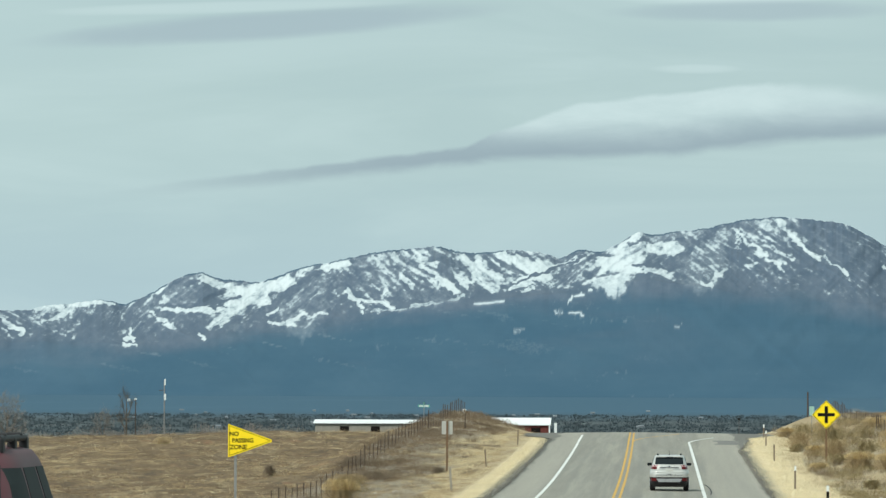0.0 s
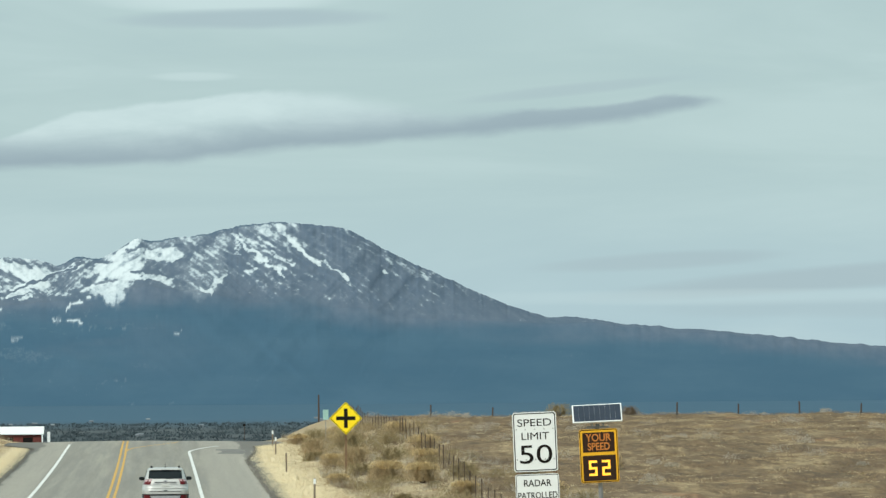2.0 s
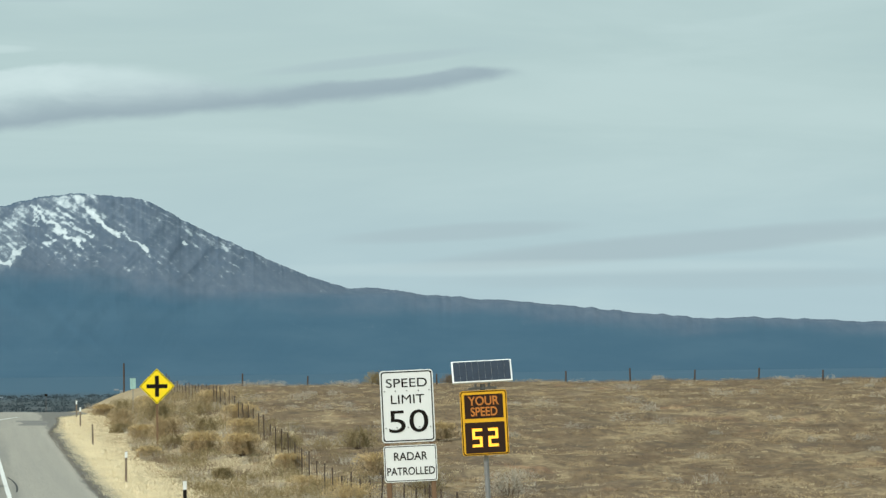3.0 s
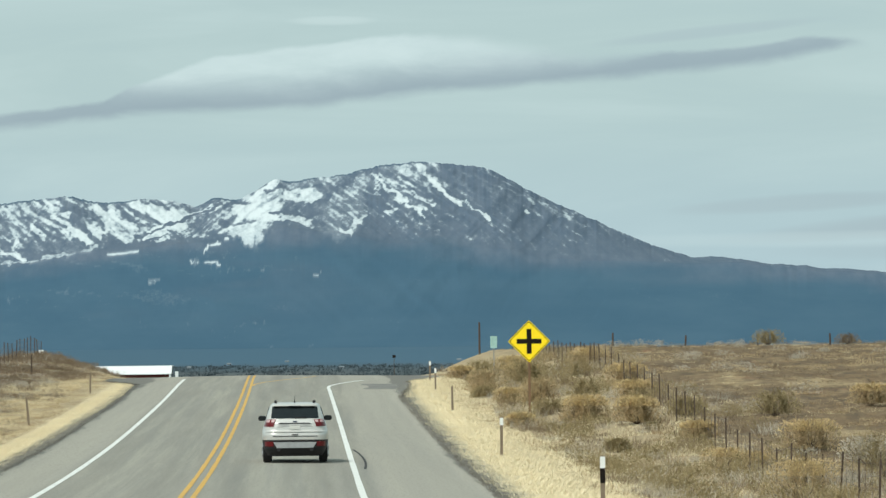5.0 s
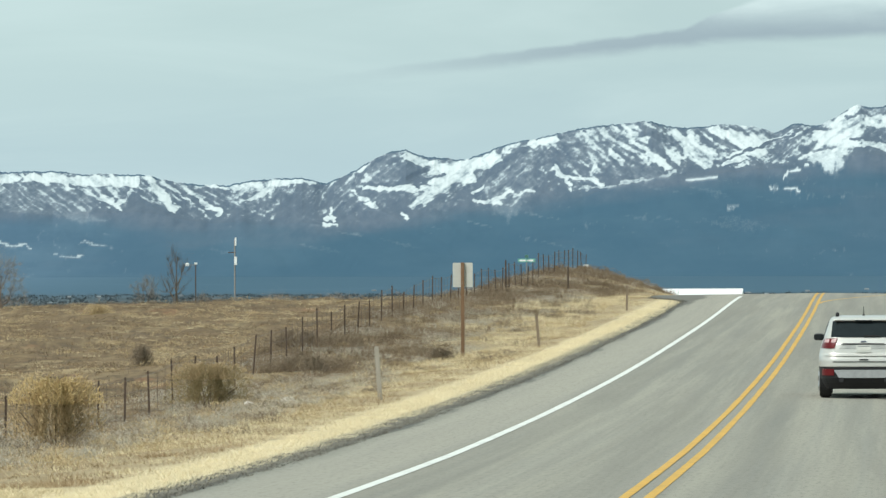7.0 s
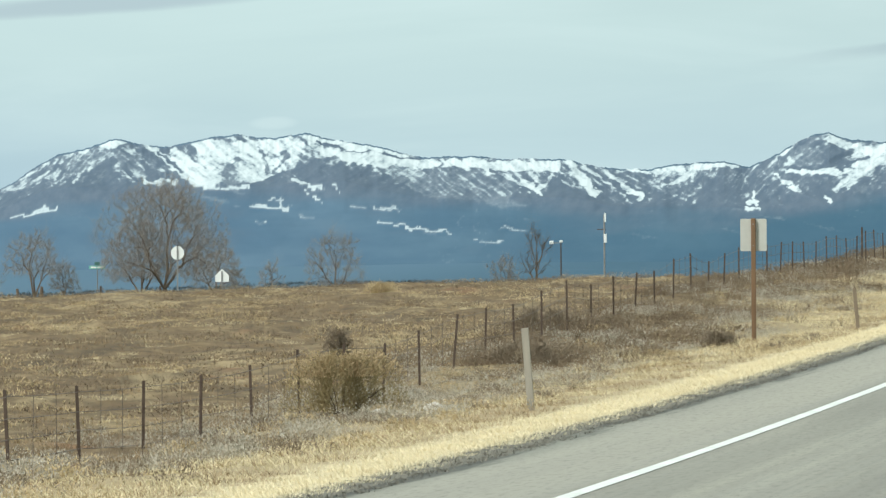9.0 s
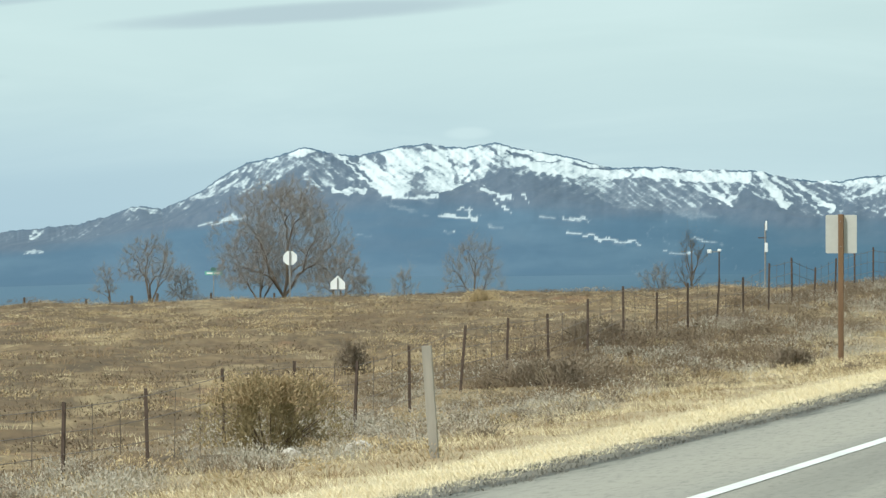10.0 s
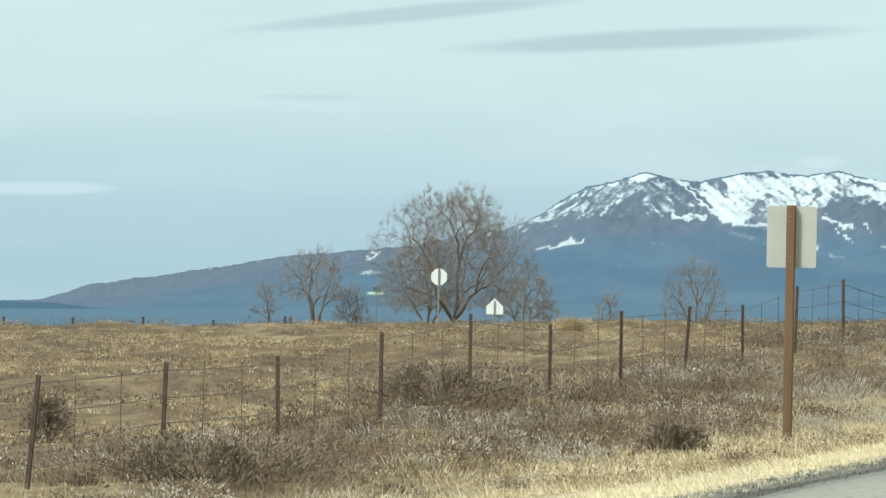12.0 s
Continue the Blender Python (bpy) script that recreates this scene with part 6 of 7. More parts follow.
PLAIN = material("brown_marker", (0.22, 0.17, 0.12), 0.85, dark=(0.13, 0.10, 0.075), scale=9)
delineator(8.32, 231.5, 1.25, PLAIN, "brown marker post with white cap and black band", True, 0.0, True)
delineator(8.41, 296.0, 1.15, PLAIN, "brown marker post with a white cap", True, 0.5)
delineator(8.6, 366.0, 1.05, PLAIN, "plain brown marker post", False, -0.5)
delineator(8.75, 407.0, 1.05, PLAIN, "brown marker post with a white cap", True)
delineator(9.0, 433.0, 1.0, PLAIN, "brown marker post with a white cap", True)
delineator(8.4, 175.5, 1.3, PLAIN, "brown marker post with a white cap by the speed sign", True)
delineator(-7.95, 292.4, 1.15, GREYWOOD, "grey weathered marker post leaning slightly", False, -4.0, w=0.10)
delineator(-8.2, 356.5, 1.0, PLAIN, "plain brown marker post leaning slightly", False, -5.0)
delineator(-7.7, 410.0, 1.0, PLAIN, "plain brown marker post by the crest", False, 1.0)


def pole(x, y, top, r, label, mat=None, name="pole"):
    z = float(ground_z(x, y))
    bm = tube(bmesh.new(), (0, 0, -0.3), (0, 0, top - z), r, r * 0.8, 8)
    ob = part(name, bm, mat or RUST)
    ob.matrix_basis = pose(x, y, z)
    return tagged(ob, label, "pole")


pole(14.3, 532, 5.15, 0.075, "dark wooden pole standing alone by the crest")
lone = thing("small_sign", 7.8, 480, float(ground_z(7.8, 480)), "small dark sign on a thin post beyond the crest", "sign")
part("post", tube(bmesh.new(), (0, 0, -0.3), (0, 0, 2.95 - float(ground_z(7.8, 480))), 0.02, 0.02, 6), RUST, lone)
plate("panel", rounded(-0.10, 0.10, 2.86 - float(ground_z(7.8, 480)), 3.02 - float(ground_z(7.8, 480)), 0.02), -0.03, -0.02, SIGN_BLACK, lone)
pole(-15.4, 455, 3.6, 0.045, "thin dark post on the rise", name="post")
pole(-13.2, 470, 3.3, 0.045, "thin dark post on the rise", name="post")
end = thing("gate_post", -15.3, 531, float(ground_z(-15.3, 531)), "white painted post ending the fence", "post")
part("post", box(bmesh.new(), -0.16, 0.16, -0.05, 0.05, -0.3, 0.62, 0.02), SIGN_WHITE, end)

# ---- fences ----


def fence(x, first, spacing, count, label, lean_seed):
    root = thing("fence", 0, 0, 0, label, "fence", "roadside wire fences")
    r = random.Random(lean_seed)
    bm = bmesh.new()
    box(bm, -0.024, 0.024, -0.008, 0.0, -0.3, 1.17)
    box(bm, -0.008, 0.008, 0.0, 0.04, -0.3, 1.165)
    post_mesh = part("post", bm, RUST, root)
    tops = []
    for i in range(count):
        y = first + spacing * i
        z = float(ground_z(x, y))
        ob = post_mesh if i == 0 else new("post", post_mesh.data)
        ob.parent = root
        s = r.uniform(0.93, 1.06)
        ob.matrix_basis = pose(x, y, z, r.gauss(0, 1.2), r.gauss(0, 1.4), r.uniform(-25, 25)) @ Matrix.Diagonal((1, 1, s, 1))
        tops.append((y, z, s))
    # strands of wire, sagging a little between posts
    for h in (0.22, 0.50, 0.78, 1.08):
        v, f = [], []
        for (y0, z0, s0), (y1, z1, s1) in zip(tops, tops[1:]):
            for k in range(4):
                t = k / 4
                v.append((x, y0 + (y1 - y0) * t, (z0 + h * s0) * (1 - t) + (z1 + h * s1) * t - 0.05 * t * (1 - t)))
        w = 0.006
        ring3 = [(w, 0), (-w * 0.5, w * 0.87), (-w * 0.5, -w * 0.87)]
        verts = [(p[0] + a, p[1], p[2] + b) for p in v for a, b in ring3]
        for i in range(len(v) - 1):
            for k in range(3):
                f.append((3 * i + k, 3 * i + (k + 1) % 3, 3 * i + 3 + (k + 1) % 3, 3 * i + 3 + k))
        mesh_object("wire", verts, f, WIRE, root)
    # light wire stays between the posts
    bm = bmesh.new()
    tube(bm, (0, 0, 0.15), (0, 0, 1.1), 0.005, 0.005, 4)
    stay = part("stay", bm, WIRE, root)
    n = 0
    for (y0, z0, s0), (y1, z1, s1) in zip(tops, tops[1:]):
        for t in (0.33, 0.67):
            ob = stay if n == 0 else new("stay", stay.data)
            ob.parent = root
            y = y0 + (y1 - y0) * t
            ob.matrix_basis = pose(x, y, z0 * (1 - t) + z1 * t, r.gauss(0, 2), 0, 0)
            n += 1
    return root


fence(-15.2, 296.6 - 4.93 * 5, 4.93, 53, "rusty steel post and wire fence along the field", 4)
fence(15.8, 266.2 - 5.18 * 7, 5.18, 55, "rusty steel post and wire fence along the field", 5)
# a far line of short posts on the field's skyline
far_fence = thing("far_fence", 0, 0, 0, "line of short wooden posts along a far field edge", "fence")
bm = bmesh.new()
tube(bm, (0, 0, -0.3), (0, 0, 0.95), 0.07, 0.06, 6)
first = part("post", bm, RUST, far_fence)
for i in range(22):
    ob = first if i == 0 else new("post", first.data)
    ob.parent = far_fence
    fx, fy = -92 + i * 3.55, 560 - i * 0.3
    if i > 8:
        fx = 22 + (i - 9) * 4.6
        fy = 505
    ob.matrix_basis = pose(fx, fy, float(ground_z(fx, fy)), 0, random.uniform(-3, 3), 0)

# ---- buildings far off ----
ROOF = material("white_metal_roof", (0.80, 0.80, 0.79), 0.5, dark=(0.68, 0.68, 0.67), scale=1, amount=0.5)
REDWALL = material("red_barn_boards", (0.17, 0.045, 0.035), 0.85, dark=(0.09, 0.03, 0.025), scale=3, stretch=(1, 1, 0.2))


def barn(x0, x1, y, eave, ridge, depth, base, label, boards=REDWALL, say="dark red boarded walls"):
    root = thing("barn", (x0 + x1) / 2, y, base, label, "barn")
    w, e, r = (x1 - x0) / 2, eave - base, ridge - base
    bm = bmesh.new()
    box(bm, -w + 0.3, w - 0.3, 0.3, depth - 0.3, -0.5, e - 0.02)
    part("wall", bm, boards, root, say)
    for k in range(2):
        bm = bmesh.new()
        y0, y1 = (0, depth / 2) if k == 0 else (depth, depth / 2)
        vs = [bm.verts.new(p) for p in ((-w, y0, e), (w, y0, e), (w, y1, r), (-w, y1, r))]
        fc = bm.faces.new(vs)
        made = bmesh.ops.extrude_face_region(bm, geom=[fc])
        bmesh.ops.translate(bm, vec=(0, 0, 0.12), verts=[v for v in made["geom"] if isinstance(v, bmesh.types.BMVert)])
        bmesh.ops.recalc_face_normals(bm, faces=bm.faces)
        part("roof_slope", bm, ROOF, root, "white sheet-metal roof")
    for i in range(12):
        px = -w + 0.2 + i * (2 * w - 0.4) / 11
        vs = [(px - 0.03, -0.01, e + 0.125), (px + 0.03, -0.01, e + 0.125), (px + 0.03, depth / 2, r + 0.16), (px - 0.03, depth / 2, r + 0.16)]
        mesh_object("roof_rib", vs, [(0, 1, 2, 3)], ROOF, root)
    # black slabs on the wall stand in for the shade inside doorways
    for px in (-w * 0.5, 0.0, w * 0.55):
        part("door", box(bmesh.new(), px - 0.7, px + 0.7, 0.24, 0.3, -0.4, e - 0.4), SIGN_BLACK, root, "black slab for the dark inside a doorway")
    part("corner_post", box(bmesh.new(), w - 0.32, w - 0.1, 0.05, 0.29, -0.5, e), SIGN_WHITE, root, "white corner post")
    return root


barn(-25.6, -15.5, 930, 0.60, 1.64, 9.0, -2.9, "long low barn with a white metal roof and red walls")
barn(-52.0, -33.0, 940, 0.75, 1.25, 9.0, -2.6, "long low shed with a pale metal roof", GREYWOOD, "grey weathered walls")
bm = bmesh.new()
box(bm, -0.22, 0.22, -0.1, 0.1, -0.5, 3.9, 0.03)
standpost = part("gate_post", bm, SIGN_WHITE)
standpost.matrix_basis = pose(-14.75, 928, -2.9)
tagged(standpost, "tall white gate post beside the barn", "post")

for i, (px, h, tilt) in enumerate(((-80.9, 0.9, 4), (-80.2, 1.25, -3), (-78.8, 1.35, 6), (-83.6, 0.8, 2))):
    ob = part("stump", tube(bmesh.new(), (0, 0, -0.3), (0, 0, h), 0.13, 0.09, 7), BARK)
    ob.matrix_basis = pose(px, 596, float(ground_z(px, 596)), 0, tilt, 0)
    tagged(ob, "dark broken tree stump in the yard", "stump", "yard stumps")

# radio mast and a yard lamp
z = float(ground_z(-57.0, 723))
mast = thing("radio_mast", -57.0, 723, z, "thin radio mast with white antenna boxes", "mast")
part("pole", tube(bmesh.new(), (0, 0, -0.3), (0, 0, 6.6 - z), 0.085, 0.065, 8), material("weathered_grey_pole", (0.27, 0.255, 0.24), 0.8), mast)
for h0, h1, w in ((6.0, 6.75, 0.07), (4.25, 5.0, 0.12)):
    part("antenna_box", box(bmesh.new(), -w + 0.1, w + 0.1, -0.2, 0.02, h0 - z, h1 - z, 0.02), SIGN_WHITE, mast)
part("cross_arm", box(bmesh.new(), -0.6, 0.1, -0.04, 0.04, 5.35 - z, 5.43 - z), RUST, mast)
z = float(ground_z(-59.7, 715))
lamp = thing("yard_lamp", -59.7, 715, z, "yard light pole with two pale lamp heads", "lamp")
part("pole", tube(bmesh.new(), (0, 0, -0.3), (0, 0, 4.2 - z), 0.07, 0.05, 8), RUST, lamp)
part("arm", box(bmesh.new(), -0.7, 0.05, -0.03, 0.03, 4.2 - z, 4.27 - z), STEEL, lamp)
part("lamp_head", box(bmesh.new(), -0.95, -0.6, -0.12, 0.12, 4.12 - z, 4.42 - z, 0.05), SIGN_WHITE, lamp)
part("lamp_head", box(bmesh.new(), -0.12, 0.16, -0.10, 0.10, 4.27 - z, 4.45 - z, 0.04), SIGN_WHITE, lamp)

# small boulders on the left verge and pale rocks in the field
STONE = material("pale_stone", (0.55, 0.50, 0.44), 0.9, dark=(0.36, 0.32, 0.28), scale=4, bump=0.5)
for x, y, s in ((-11.2, 305.5, 0.22), (-12.2, 306.2, 0.15), (-22.0, 352.0, 0.10), (12.6, 338.0, 0.12)):
    bm = bmesh.new()
    bmesh.ops.create_icosphere(bm, subdivisions=2, radius=s)
    for v in bm.verts:
        v.co *= 0.8 + 0.4 * noise.noise(v.co * 6 + Vector((x, y, 0)))
        v.co.z *= 0.6
    ob = part("stone", bm, STONE, smooth=False)
    ob.matrix_basis = pose(x, y, float(ground_z(x, y)) + s * 0.25)
    tagged(ob, "pale stone lying in the dry grass", "stone", "verge stones")

# ---- vehicles ----
GLASS_DARK = material("tinted_glass", (0.012, 0.016, 0.018), 0.08, spec=0.35)
TYRE = material("tyre_rubber", (0.018, 0.018, 0.018), 0.85, dark=(0.03, 0.03, 0.03), scale=20)
BLACKTRIM = material("black_plastic", (0.022, 0.022, 0.024), 0.65)
CHROME = material("bright_alloy", (0.5, 0.5, 0.5), 0.3, 0.8)
RED = material("red_lens", (0.12, 0.009, 0.012), 0.3, spec=0.3)
CLEAR = material("clear_lens", (0.55, 0.38, 0.38), 0.3, spec=0.3)


class Shell:
    """A car's outer skin: at each height its half width and its rear and front ends, rounded at the corners."""

    def __init__(self, levels, power=5.0):
        self.z, self.w, self.r, self.f = (np.array(c, float) for c in zip(*levels))
        self.p = power

    def at(self, angle, z, off=0.0):
        w, r, f = (float(np.interp(z, self.z, c)) for c in (self.w, self.r, self.f))
        c, s = math.cos(angle), math.sin(angle)
        x = (w + off) * math.copysign(abs(c) ** (2 / self.p), c)
        y = (r + f) / 2 + ((f - r) / 2 + off) * math.copysign(abs(s) ** (2 / self.p), s)
        return (x, y, z)

    def rear(self, x, z, off=0.0):
        """The point of the rear face at this x."""
        w = float(np.interp(z, self.z, self.w))
        c = max(-1.0, min(1.0, x / w))
        a = math.copysign(abs(c) ** (self.p / 2), c)
        s = -math.sqrt(max(0.0, 1 - a * a))
        p = self.at(math.atan2(s, a), z)
        return (x, p[1] - off, z)

    def side(self, y, z, sign, off=0.0):
        r, f = (float(np.interp(z, self.z, c)) for c in (self.r, self.f))
        s = max(-0.999, min(0.999, (y - (r + f) / 2) / ((f - r) / 2)))
        s = math.copysign(abs(s) ** (self.p / 2), s)
        p = self.at(math.atan2(s, math.sqrt(1 - s * s)), z)
        return (sign * (abs(p[0]) + off), y, z)

    def band(self, z0, z1, off=0.0, nz=14, na=120):
        bm = bmesh.new()
        rows = []
        # corners spaced evenly along the rounded outline
        t = np.linspace(0, 2 * np.pi, 6000)
        e = 2 / self.p
        ux, uy = np.sign(np.cos(t)) * abs(np.cos(t)) ** e, np.sign(np.sin(t)) * abs(np.sin(t)) ** e * 1.6
        run = np.concatenate([[0], np.cumsum(np.hypot(np.diff(ux), np.diff(uy)))])
        angles = np.interp(np.arange(na) / na * run[-1], run, t)
        for i in range(nz + 1):
            z = z0 + (z1 - z0) * i / nz
            rows.append([bm.verts.new(self.at(float(q), z, off)) for q in angles])
        for a, b in zip(rows, rows[1:]):
            for k in range(na):
                bm.faces.new((a[k], a[(k + 1) % na], b[(k + 1) % na], b[k]))
        bm.faces.new(rows[-1])
        bm.faces.new(rows[0][::-1])
        return bm

    def patch(self, corners, where, off, n=14):
        """A curved patch laid on the skin: corners are (u, z) bottom-left, bottom-right, top-right, top-left."""
        bm = bmesh.new()
        (a, az), (b, bz), (c, cz), (d, dz) = corners
        rows = []
        for i in range(n + 1):
            t = i / n
            row = []
            for k in range(n + 1):
                s = k / n
                u = (a * (1 - s) + b * s) * (1 - t) + (d * (1 - s) + c * s) * t
                z = (az * (1 - s) + bz * s) * (1 - t) + (dz * (1 - s) + cz * s) * t
                row.append(bm.verts.new(where(u, z, off)))
            rows.append(row)
        for p, q in zip(rows, rows[1:]):
            for k in range(n):
                bm.faces.new((p[k], p[k + 1], q[k + 1], q[k]))
        made = bmesh.ops.extrude_face_region(bm, geom=list(bm.faces))
        mid = Vector(where((a + b) / 2, (az + cz) / 2, 0.0)) - Vector(where((a + b) / 2, (az + cz) / 2, off + 0.02))
        bmesh.ops.translate(bm, vec=mid, verts=[v for v in made["geom"] if isinstance(v, bmesh.types.BMVert)])
        bmesh.ops.recalc_face_normals(bm, faces=bm.faces)
        return bm


def wheel(parent, x, y, r, width):
    bm = bmesh.new()
    tube(bm, (x - width / 2, y, r), (x + width / 2, y, r), r, r, 28)
    bmesh.ops.bevel(bm, geom=[e for e in bm.edges if e.calc_face_angle(0) > 1.0], offset=0.03, segments=2, affect="EDGES")
    t = part("wheel", bm, TYRE, parent, "black rubber tyre")
    s = 1 if x > 0 else -1
    part("rim", tube(bmesh.new(), (x + s * width / 2 - s * 0.02, y, r), (x + s * (width / 2 + 0.008), y, r), r * 0.66, r * 0.6, 20), CHROME, t, "alloy rim")
    for i in range(5):
        a = 2 * math.pi * i / 5
        part("spoke", tube(bmesh.new(), (x + s * (width / 2 + 0.012), y, r), (x + s * (width / 2 + 0.012), y + r * 0.58 * math.cos(a), r + r * 0.58 * math.sin(a)), 0.03, 0.022, 6), CHROME, t)


def compact_suv(x, y):
    z = float(road_z(y + 1)) - 0.03
    root = thing("silver_car", x, y, z, "silver compact sport utility car seen from behind on the road", "car")
    slope = math.degrees(math.atan((float(road_z(y + 4)) - float(road_z(y))) / 4))
    root.matrix_basis = pose(x, y, z, slope, 0, 0)
    paint = material("silver_paint", (0.57, 0.56, 0.53), 0.32, 0.35, dark=(0.51, 0.505, 0.48), scale=3, amount=0.3, coat=0.4)
    shell = Shell([(0.20, 0.80, 0.22, 4.25), (0.30, 0.86, 0.10, 4.42), (0.42, 0.905, 0.02, 4.50), (0.64, 0.92, 0.0, 4.52), (0.78, 0.92, 0.0, 4.50), (0.87, 0.913, 0.03, 4.47), (0.90, 0.905, 0.09, 4.40),
                   (0.98, 0.885, 0.10, 4.20), (1.10, 0.855, 0.13, 3.60), (1.20, 0.815, 0.20, 3.25), (1.30, 0.785, 0.26, 3.0), (1.45, 0.735, 0.36, 2.72), (1.55, 0.70, 0.43, 2.45), (1.61, 0.665, 0.46, 2.2), (1.645, 0.60, 0.56, 1.95), (1.665, 0.42, 0.8, 1.7)], 7.0)
    part("body", shell.band(0.64, 1.662, 0.0, 44), paint, root, smooth=True)
    part("lower_body", shell.band(0.20, 0.64, -0.006, 10), BLACKTRIM, root, "black plastic lower body")
    part("rear_window", shell.patch([(-0.66, 1.235), (0.66, 1.235), (0.625, 1.555), (-0.625, 1.555)], shell.rear, 0.012), GLASS_DARK, root, "dark tinted rear window")
    part("rear_wiper", box(bmesh.new(), 0.0, 0.32, 0.19, 0.21, 1.25, 1.275), BLACKTRIM, root)
    part("spoiler", box(bmesh.new(), -0.60, 0.60, 0.36, 0.66, 1.565, 1.60, 0.015), paint, root)
    part("brake_light", box(bmesh.new(), -0.17, 0.17, 0.35, 0.37, 1.555, 1.578, 0.005), BLACKTRIM, root)
    for s in (-1, 1):
        lamp = part("tail_light", shell.patch([(s * 0.59, 1.01), (s * 0.865, 1.01), (s * 0.80, 1.205), (s * 0.52, 1.215)], shell.rear, 0.016), RED, root, "red tail light")
        part("reversing_light", shell.patch([(s * 0.57, 1.13), (s * 0.655, 1.13), (s * 0.645, 1.195), (s * 0.54, 1.205)], shell.rear, 0.024), CLEAR, lamp, "clear lamp insert")
        part("indicator_light", shell.patch([(s * 0.70, 1.13), (s * 0.80, 1.13), (s * 0.78, 1.195), (s * 0.69, 1.195)], shell.rear, 0.024), CLEAR, lamp, "clear lamp insert")
        part("reflector", shell.patch([(s * 0.60, 0.47), (s * 0.84, 0.47), (s * 0.84, 0.60), (s * 0.60, 0.60)], shell.rear, 0.016), RED, root, "red bumper reflector")
        part("side_window", shell.patch([(0.75, 1.18), (2.9, 1.16), (2.25, 1.52), (0.85, 1.53)], lambda u, v, off, q=s: shell.side(u, v, q, off), 0.008), GLASS_DARK, root, "dark side window")
        part("window_pillar", shell.patch([(1.75, 1.17), (1.85, 1.17), (1.80, 1.53), (1.70, 1.53)], lambda u, v, off, q=s: shell.side(u, v, q, off), 0.014), BLACKTRIM, root)
        bm = bmesh.new()
        box(bm, s * 0.925 - 0.11, s * 0.925 + 0.11, 2.62, 2.78, 1.135, 1.275, 0.05)
        mirror = part("mirror", bm, BLACKTRIM, root, "dark wing mirror")
        part("mirror_glass", box(bmesh.new(), s * 0.925 - 0.085, s * 0.925 + 0.085, 2.612, 2.62, 1.155, 1.255, 0.003), GLASS_DARK, mirror)
        bm = bmesh.new()
        tube(bm, (s * 0.53, 0.80, 1.71), (s * 0.55, 2.1, 1.70), 0.020, 0.020, 8)
        box(bm, s * 0.53 - 0.035, s * 0.53 + 0.035, 0.72, 0.90, 1.60, 1.725, 0.025)
        box(bm, s * 0.55 - 0.03, s * 0.55 + 0.03, 2.0, 2.16, 1.57, 1.71, 0.02)
        part("roof_rail", bm, BLACKTRIM, root, "dark roof rail")
        part("exhaust", tube(bmesh.new(), (s * 0.45, -0.03, 0.38), (s * 0.45, 0.25, 0.38), 0.05, 0.05, 14), BLACKTRIM, root)
        for wy in (0.85, 3.55):
            wheel(root, s * 0.775, wy, 0.345, 0.235)
    part("skid_plate", shell.patch([(-0.50, 0.42), (0.50, 0.42), (0.60, 0.58), (-0.60, 0.58)], shell.rear, 0.03), material("grey_skid_plate", (0.42, 0.43, 0.44), 0.5, 0.3), root, "grey lower bumper plate")
    part("bumper_step", shell.patch([(-0.80, 0.862), (0.80, 0.862), (0.78, 0.90), (-0.78, 0.90)], shell.rear, 0.03), paint, root)
    part("bumper_seam", shell.patch([(-0.62, 0.735), (0.62, 0.735), (0.62, 0.75), (-0.62, 0.75)], shell.rear, 0.012), BLACKTRIM, root)
    # no real recess: its shade is a darker silver laid on the skin
    part("plate_recess", shell.patch([(-0.50, 1.00), (0.50, 1.00), (0.40, 1.095), (-0.40, 1.095)], shell.rear, 0.008), material("silver_recess_shade", (0.40, 0.40, 0.385), 0.4, 0.3), root, "darker silver patch painted as a shaded recess above the plate")
    part("trim_strip", shell.patch([(-0.46, 1.09), (0.46, 1.09), (0.40, 1.115), (-0.40, 1.115)], shell.rear, 0.02), BLACKTRIM, root, "dark strip over the plate")
    plate_at = part("number_plate", shell.patch([(-0.15, 0.93), (0.15, 0.93), (0.15, 1.075), (-0.15, 1.075)], shell.rear, 0.022), ALUMINIUM, root, "pale number plate")
    part("plate_bar", shell.patch([(-0.12, 1.045), (0.12, 1.045), (0.12, 1.065), (-0.12, 1.065)], shell.rear, 0.028), STEEL, plate_at)
    part("badge", shell.patch([(-0.06, 1.135), (0.06, 1.135), (0.05, 1.165), (-0.05, 1.165)], shell.rear, 0.018), material("dark_badge", (0.05, 0.06, 0.09), 0.4), root, "plain dark oval badge")
    part("tailgate_handle", shell.patch([(-0.09, 0.775), (0.09, 0.775), (0.09, 0.80), (-0.09, 0.80)], shell.rear, 0.016), BLACKTRIM, root)
    part("antenna", tube(bmesh.new(), (0.0, 0.95, 1.65), (0.0, 0.87, 1.86), 0.012, 0.005, 6), BLACKTRIM, root)
    part("antenna_base", tube(bmesh.new(), (0.0, 0.95, 1.645), (0.0, 0.95, 1.69), 0.035, 0.02, 8), BLACKTRIM, root)
    part("underside", box(bmesh.new(), -0.70, 0.70, 0.3, 4.1, 0.19, 0.30), BLACKTRIM, root)
    return root


# rough and barely shiny, to keep sky reflections off the windows
MATT_GLASS = material("matt_dark_glass", (0.02, 0.026, 0.026), 0.6, spec=0.08)


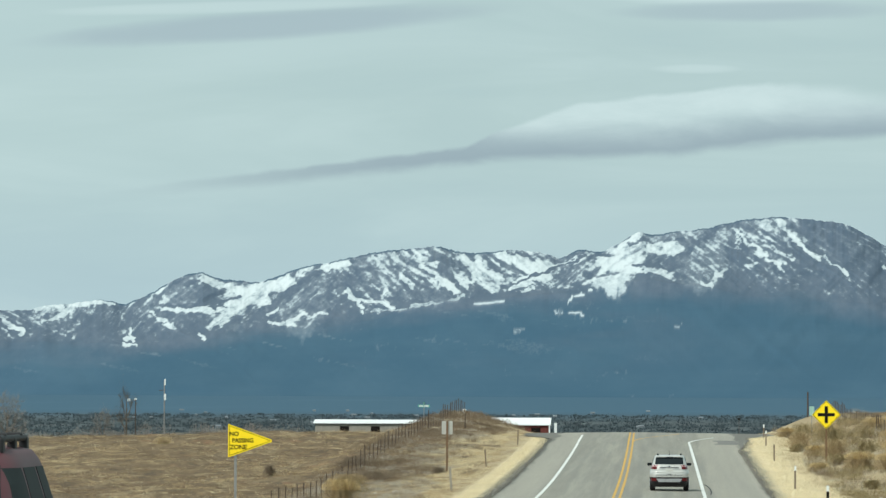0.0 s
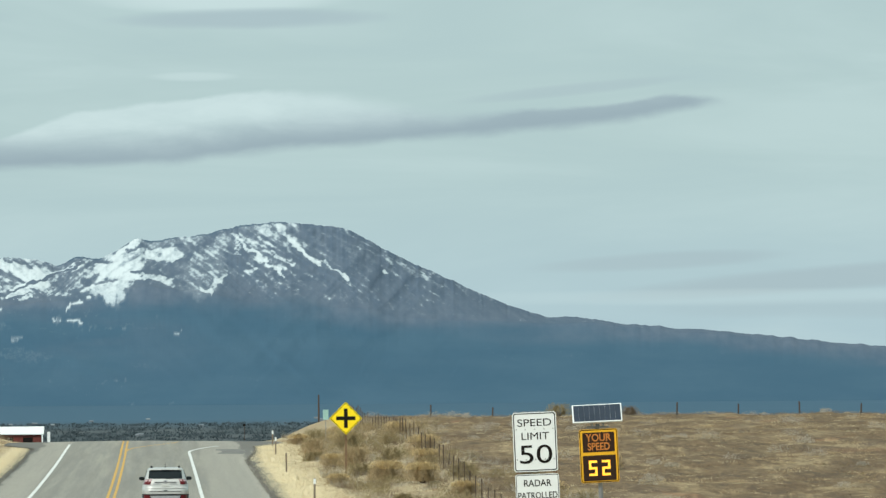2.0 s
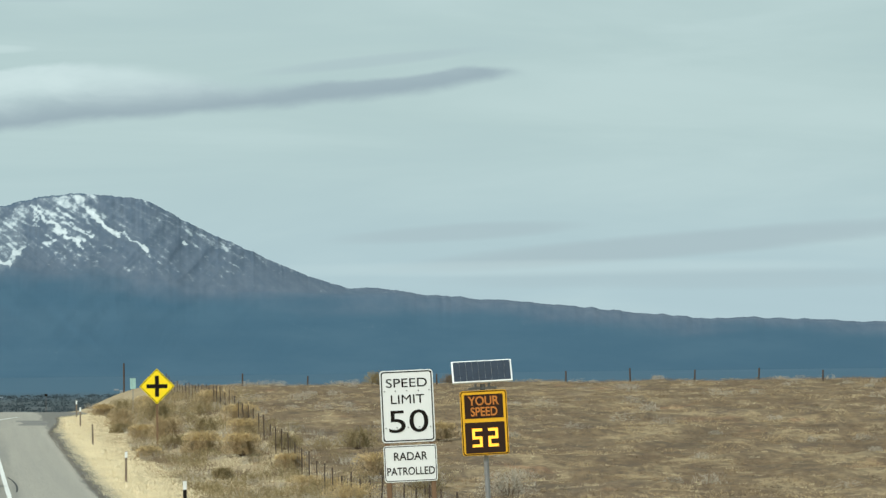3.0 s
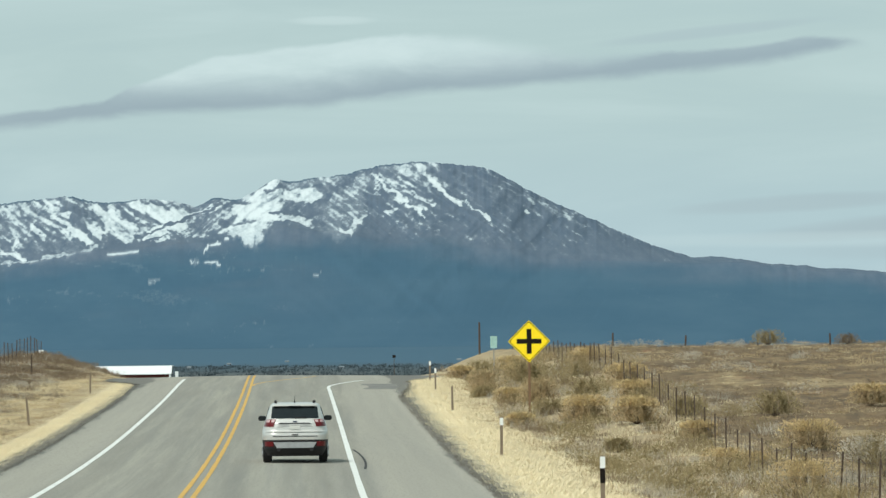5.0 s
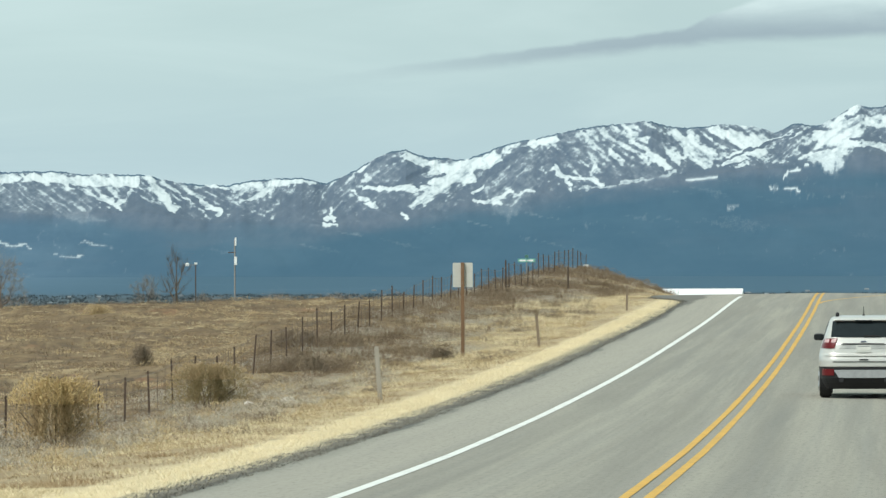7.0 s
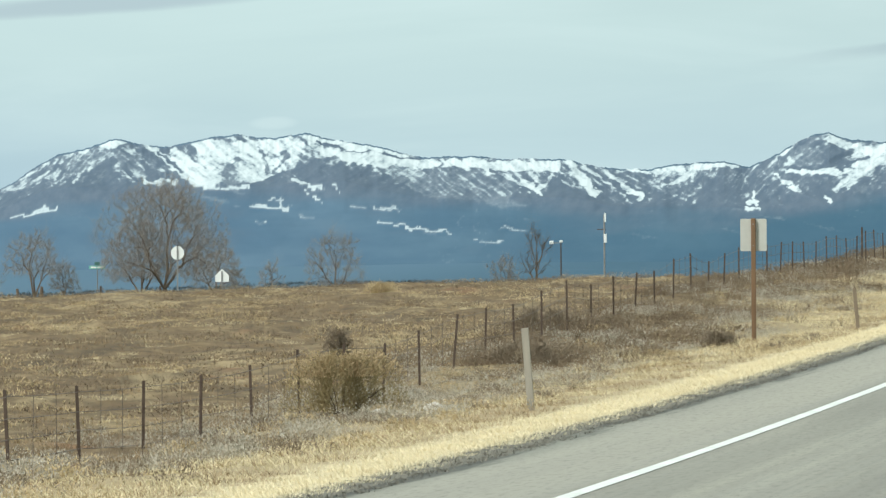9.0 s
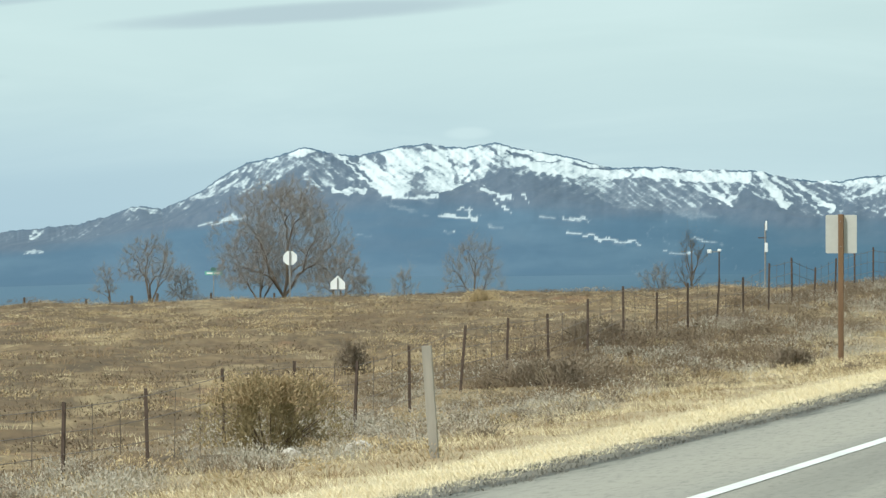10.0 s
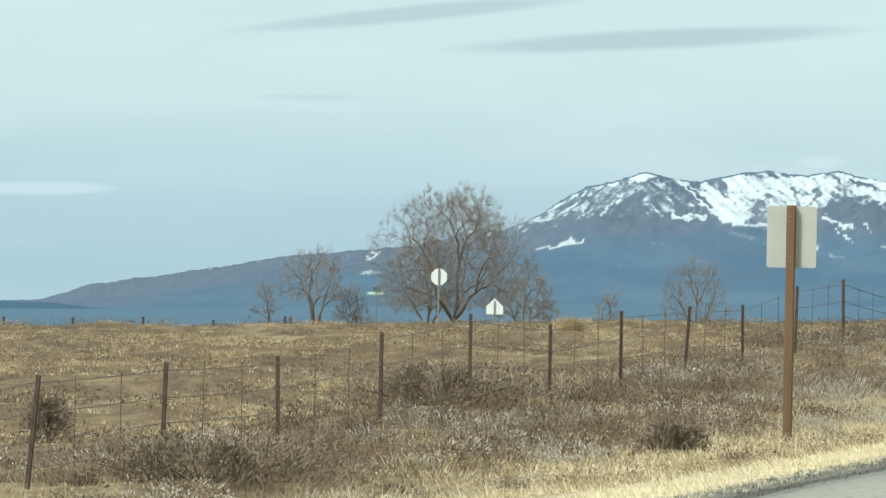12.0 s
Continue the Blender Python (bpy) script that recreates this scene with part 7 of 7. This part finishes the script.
def oncoming_suv(x, y):
    z = float(road_z(y)) - 0.05
    root = thing("maroon_car", x, y, z, "dusty maroon sport utility car coming the other way", "car", turn=180)
    paint = material("maroon_paint", (0.085, 0.026, 0.032), 0.5, 0.0, dark=(0.12, 0.05, 0.055), scale=3, amount=0.4, spec=0.2)
    # built facing +y, then turned round
    shell = Shell([(0.25, 0.84, 0.15, 4.6), (0.45, 0.93, 0.0, 4.75), (0.75, 0.945, 0.0, 4.75), (0.98, 0.93, 0.03, 4.55), (1.10, 0.90, 0.06, 3.9), (1.20, 0.87, 0.10, 3.45), (1.45, 0.79, 0.22, 3.0), (1.60, 0.74, 0.32, 2.65), (1.68, 0.68, 0.42, 2.4), (1.71, 0.5, 0.6, 2.1)], 5.5)
    part("body", shell.band(0.40, 1.71, 0.0, 40), paint, root, smooth=True)
    part("lower_body", shell.band(0.25, 0.40, -0.004, 4), BLACKTRIM, root)

    def front(u, v, off):
        p = shell.rear(u, v)
        r, f = (float(np.interp(v, shell.z, c)) for c in (shell.r, shell.f))
        return (u, r + f - p[1] + off, v)

    part("windscreen", shell.patch([(-0.74, 1.17), (0.74, 1.17), (0.64, 1.58), (-0.64, 1.58)], front, 0.012), MATT_GLASS, root, "dark windscreen")
    part("grille", shell.patch([(-0.45, 0.62), (0.45, 0.62), (0.45, 0.88), (-0.45, 0.88)], front, 0.008), BLACKTRIM, root)
    for s in (-1, 1):
        part("headlight", shell.patch([(s * 0.52, 0.72), (s * 0.84, 0.72), (s * 0.82, 0.92), (s * 0.52, 0.90)], front, 0.012), CLEAR, root)
        for y0, y1, y2, y3 in ((0.45, 1.35, 1.32, 0.62), (1.45, 2.35, 2.15, 1.42), (2.42, 3.15, 2.62, 2.25)):
            part("side_window", shell.patch([(y0, 1.18), (y1, 1.18), (y2, 1.56), (y3, 1.56)], lambda u, v, off, q=s: shell.side(u, v, q, off), 0.004), MATT_GLASS, root)
        part("mirror", box(bmesh.new(), s * 1.03 - 0.1, s * 1.03 + 0.1, 2.9, 3.05, 1.12, 1.30, 0.04), BLACKTRIM, root)
        bm = bmesh.new()
        tube(bm, (s * 0.60, 0.6, 1.76), (s * 0.60, 2.3, 1.76), 0.025, 0.025, 8)
        for yy in (0.65, 1.45, 2.25):
            box(bm, s * 0.60 - 0.03, s * 0.60 + 0.03, yy - 0.07, yy + 0.07, 1.64, 1.77, 0.015)
        part("roof_rail", bm, BLACKTRIM, root)
        for wy in (0.85, 3.75):
            wheel(root, s * 0.80, wy, 0.37, 0.24)
    for yy in (0.95, 2.0):
        part("rack_bar", box(bmesh.new(), -0.62, 0.62, yy - 0.04, yy + 0.04, 1.77, 1.80, 0.012), BLACKTRIM, root)
    return root


compact_suv(2.38, 285.6)
oncoming_suv(-2.90, 45.2)
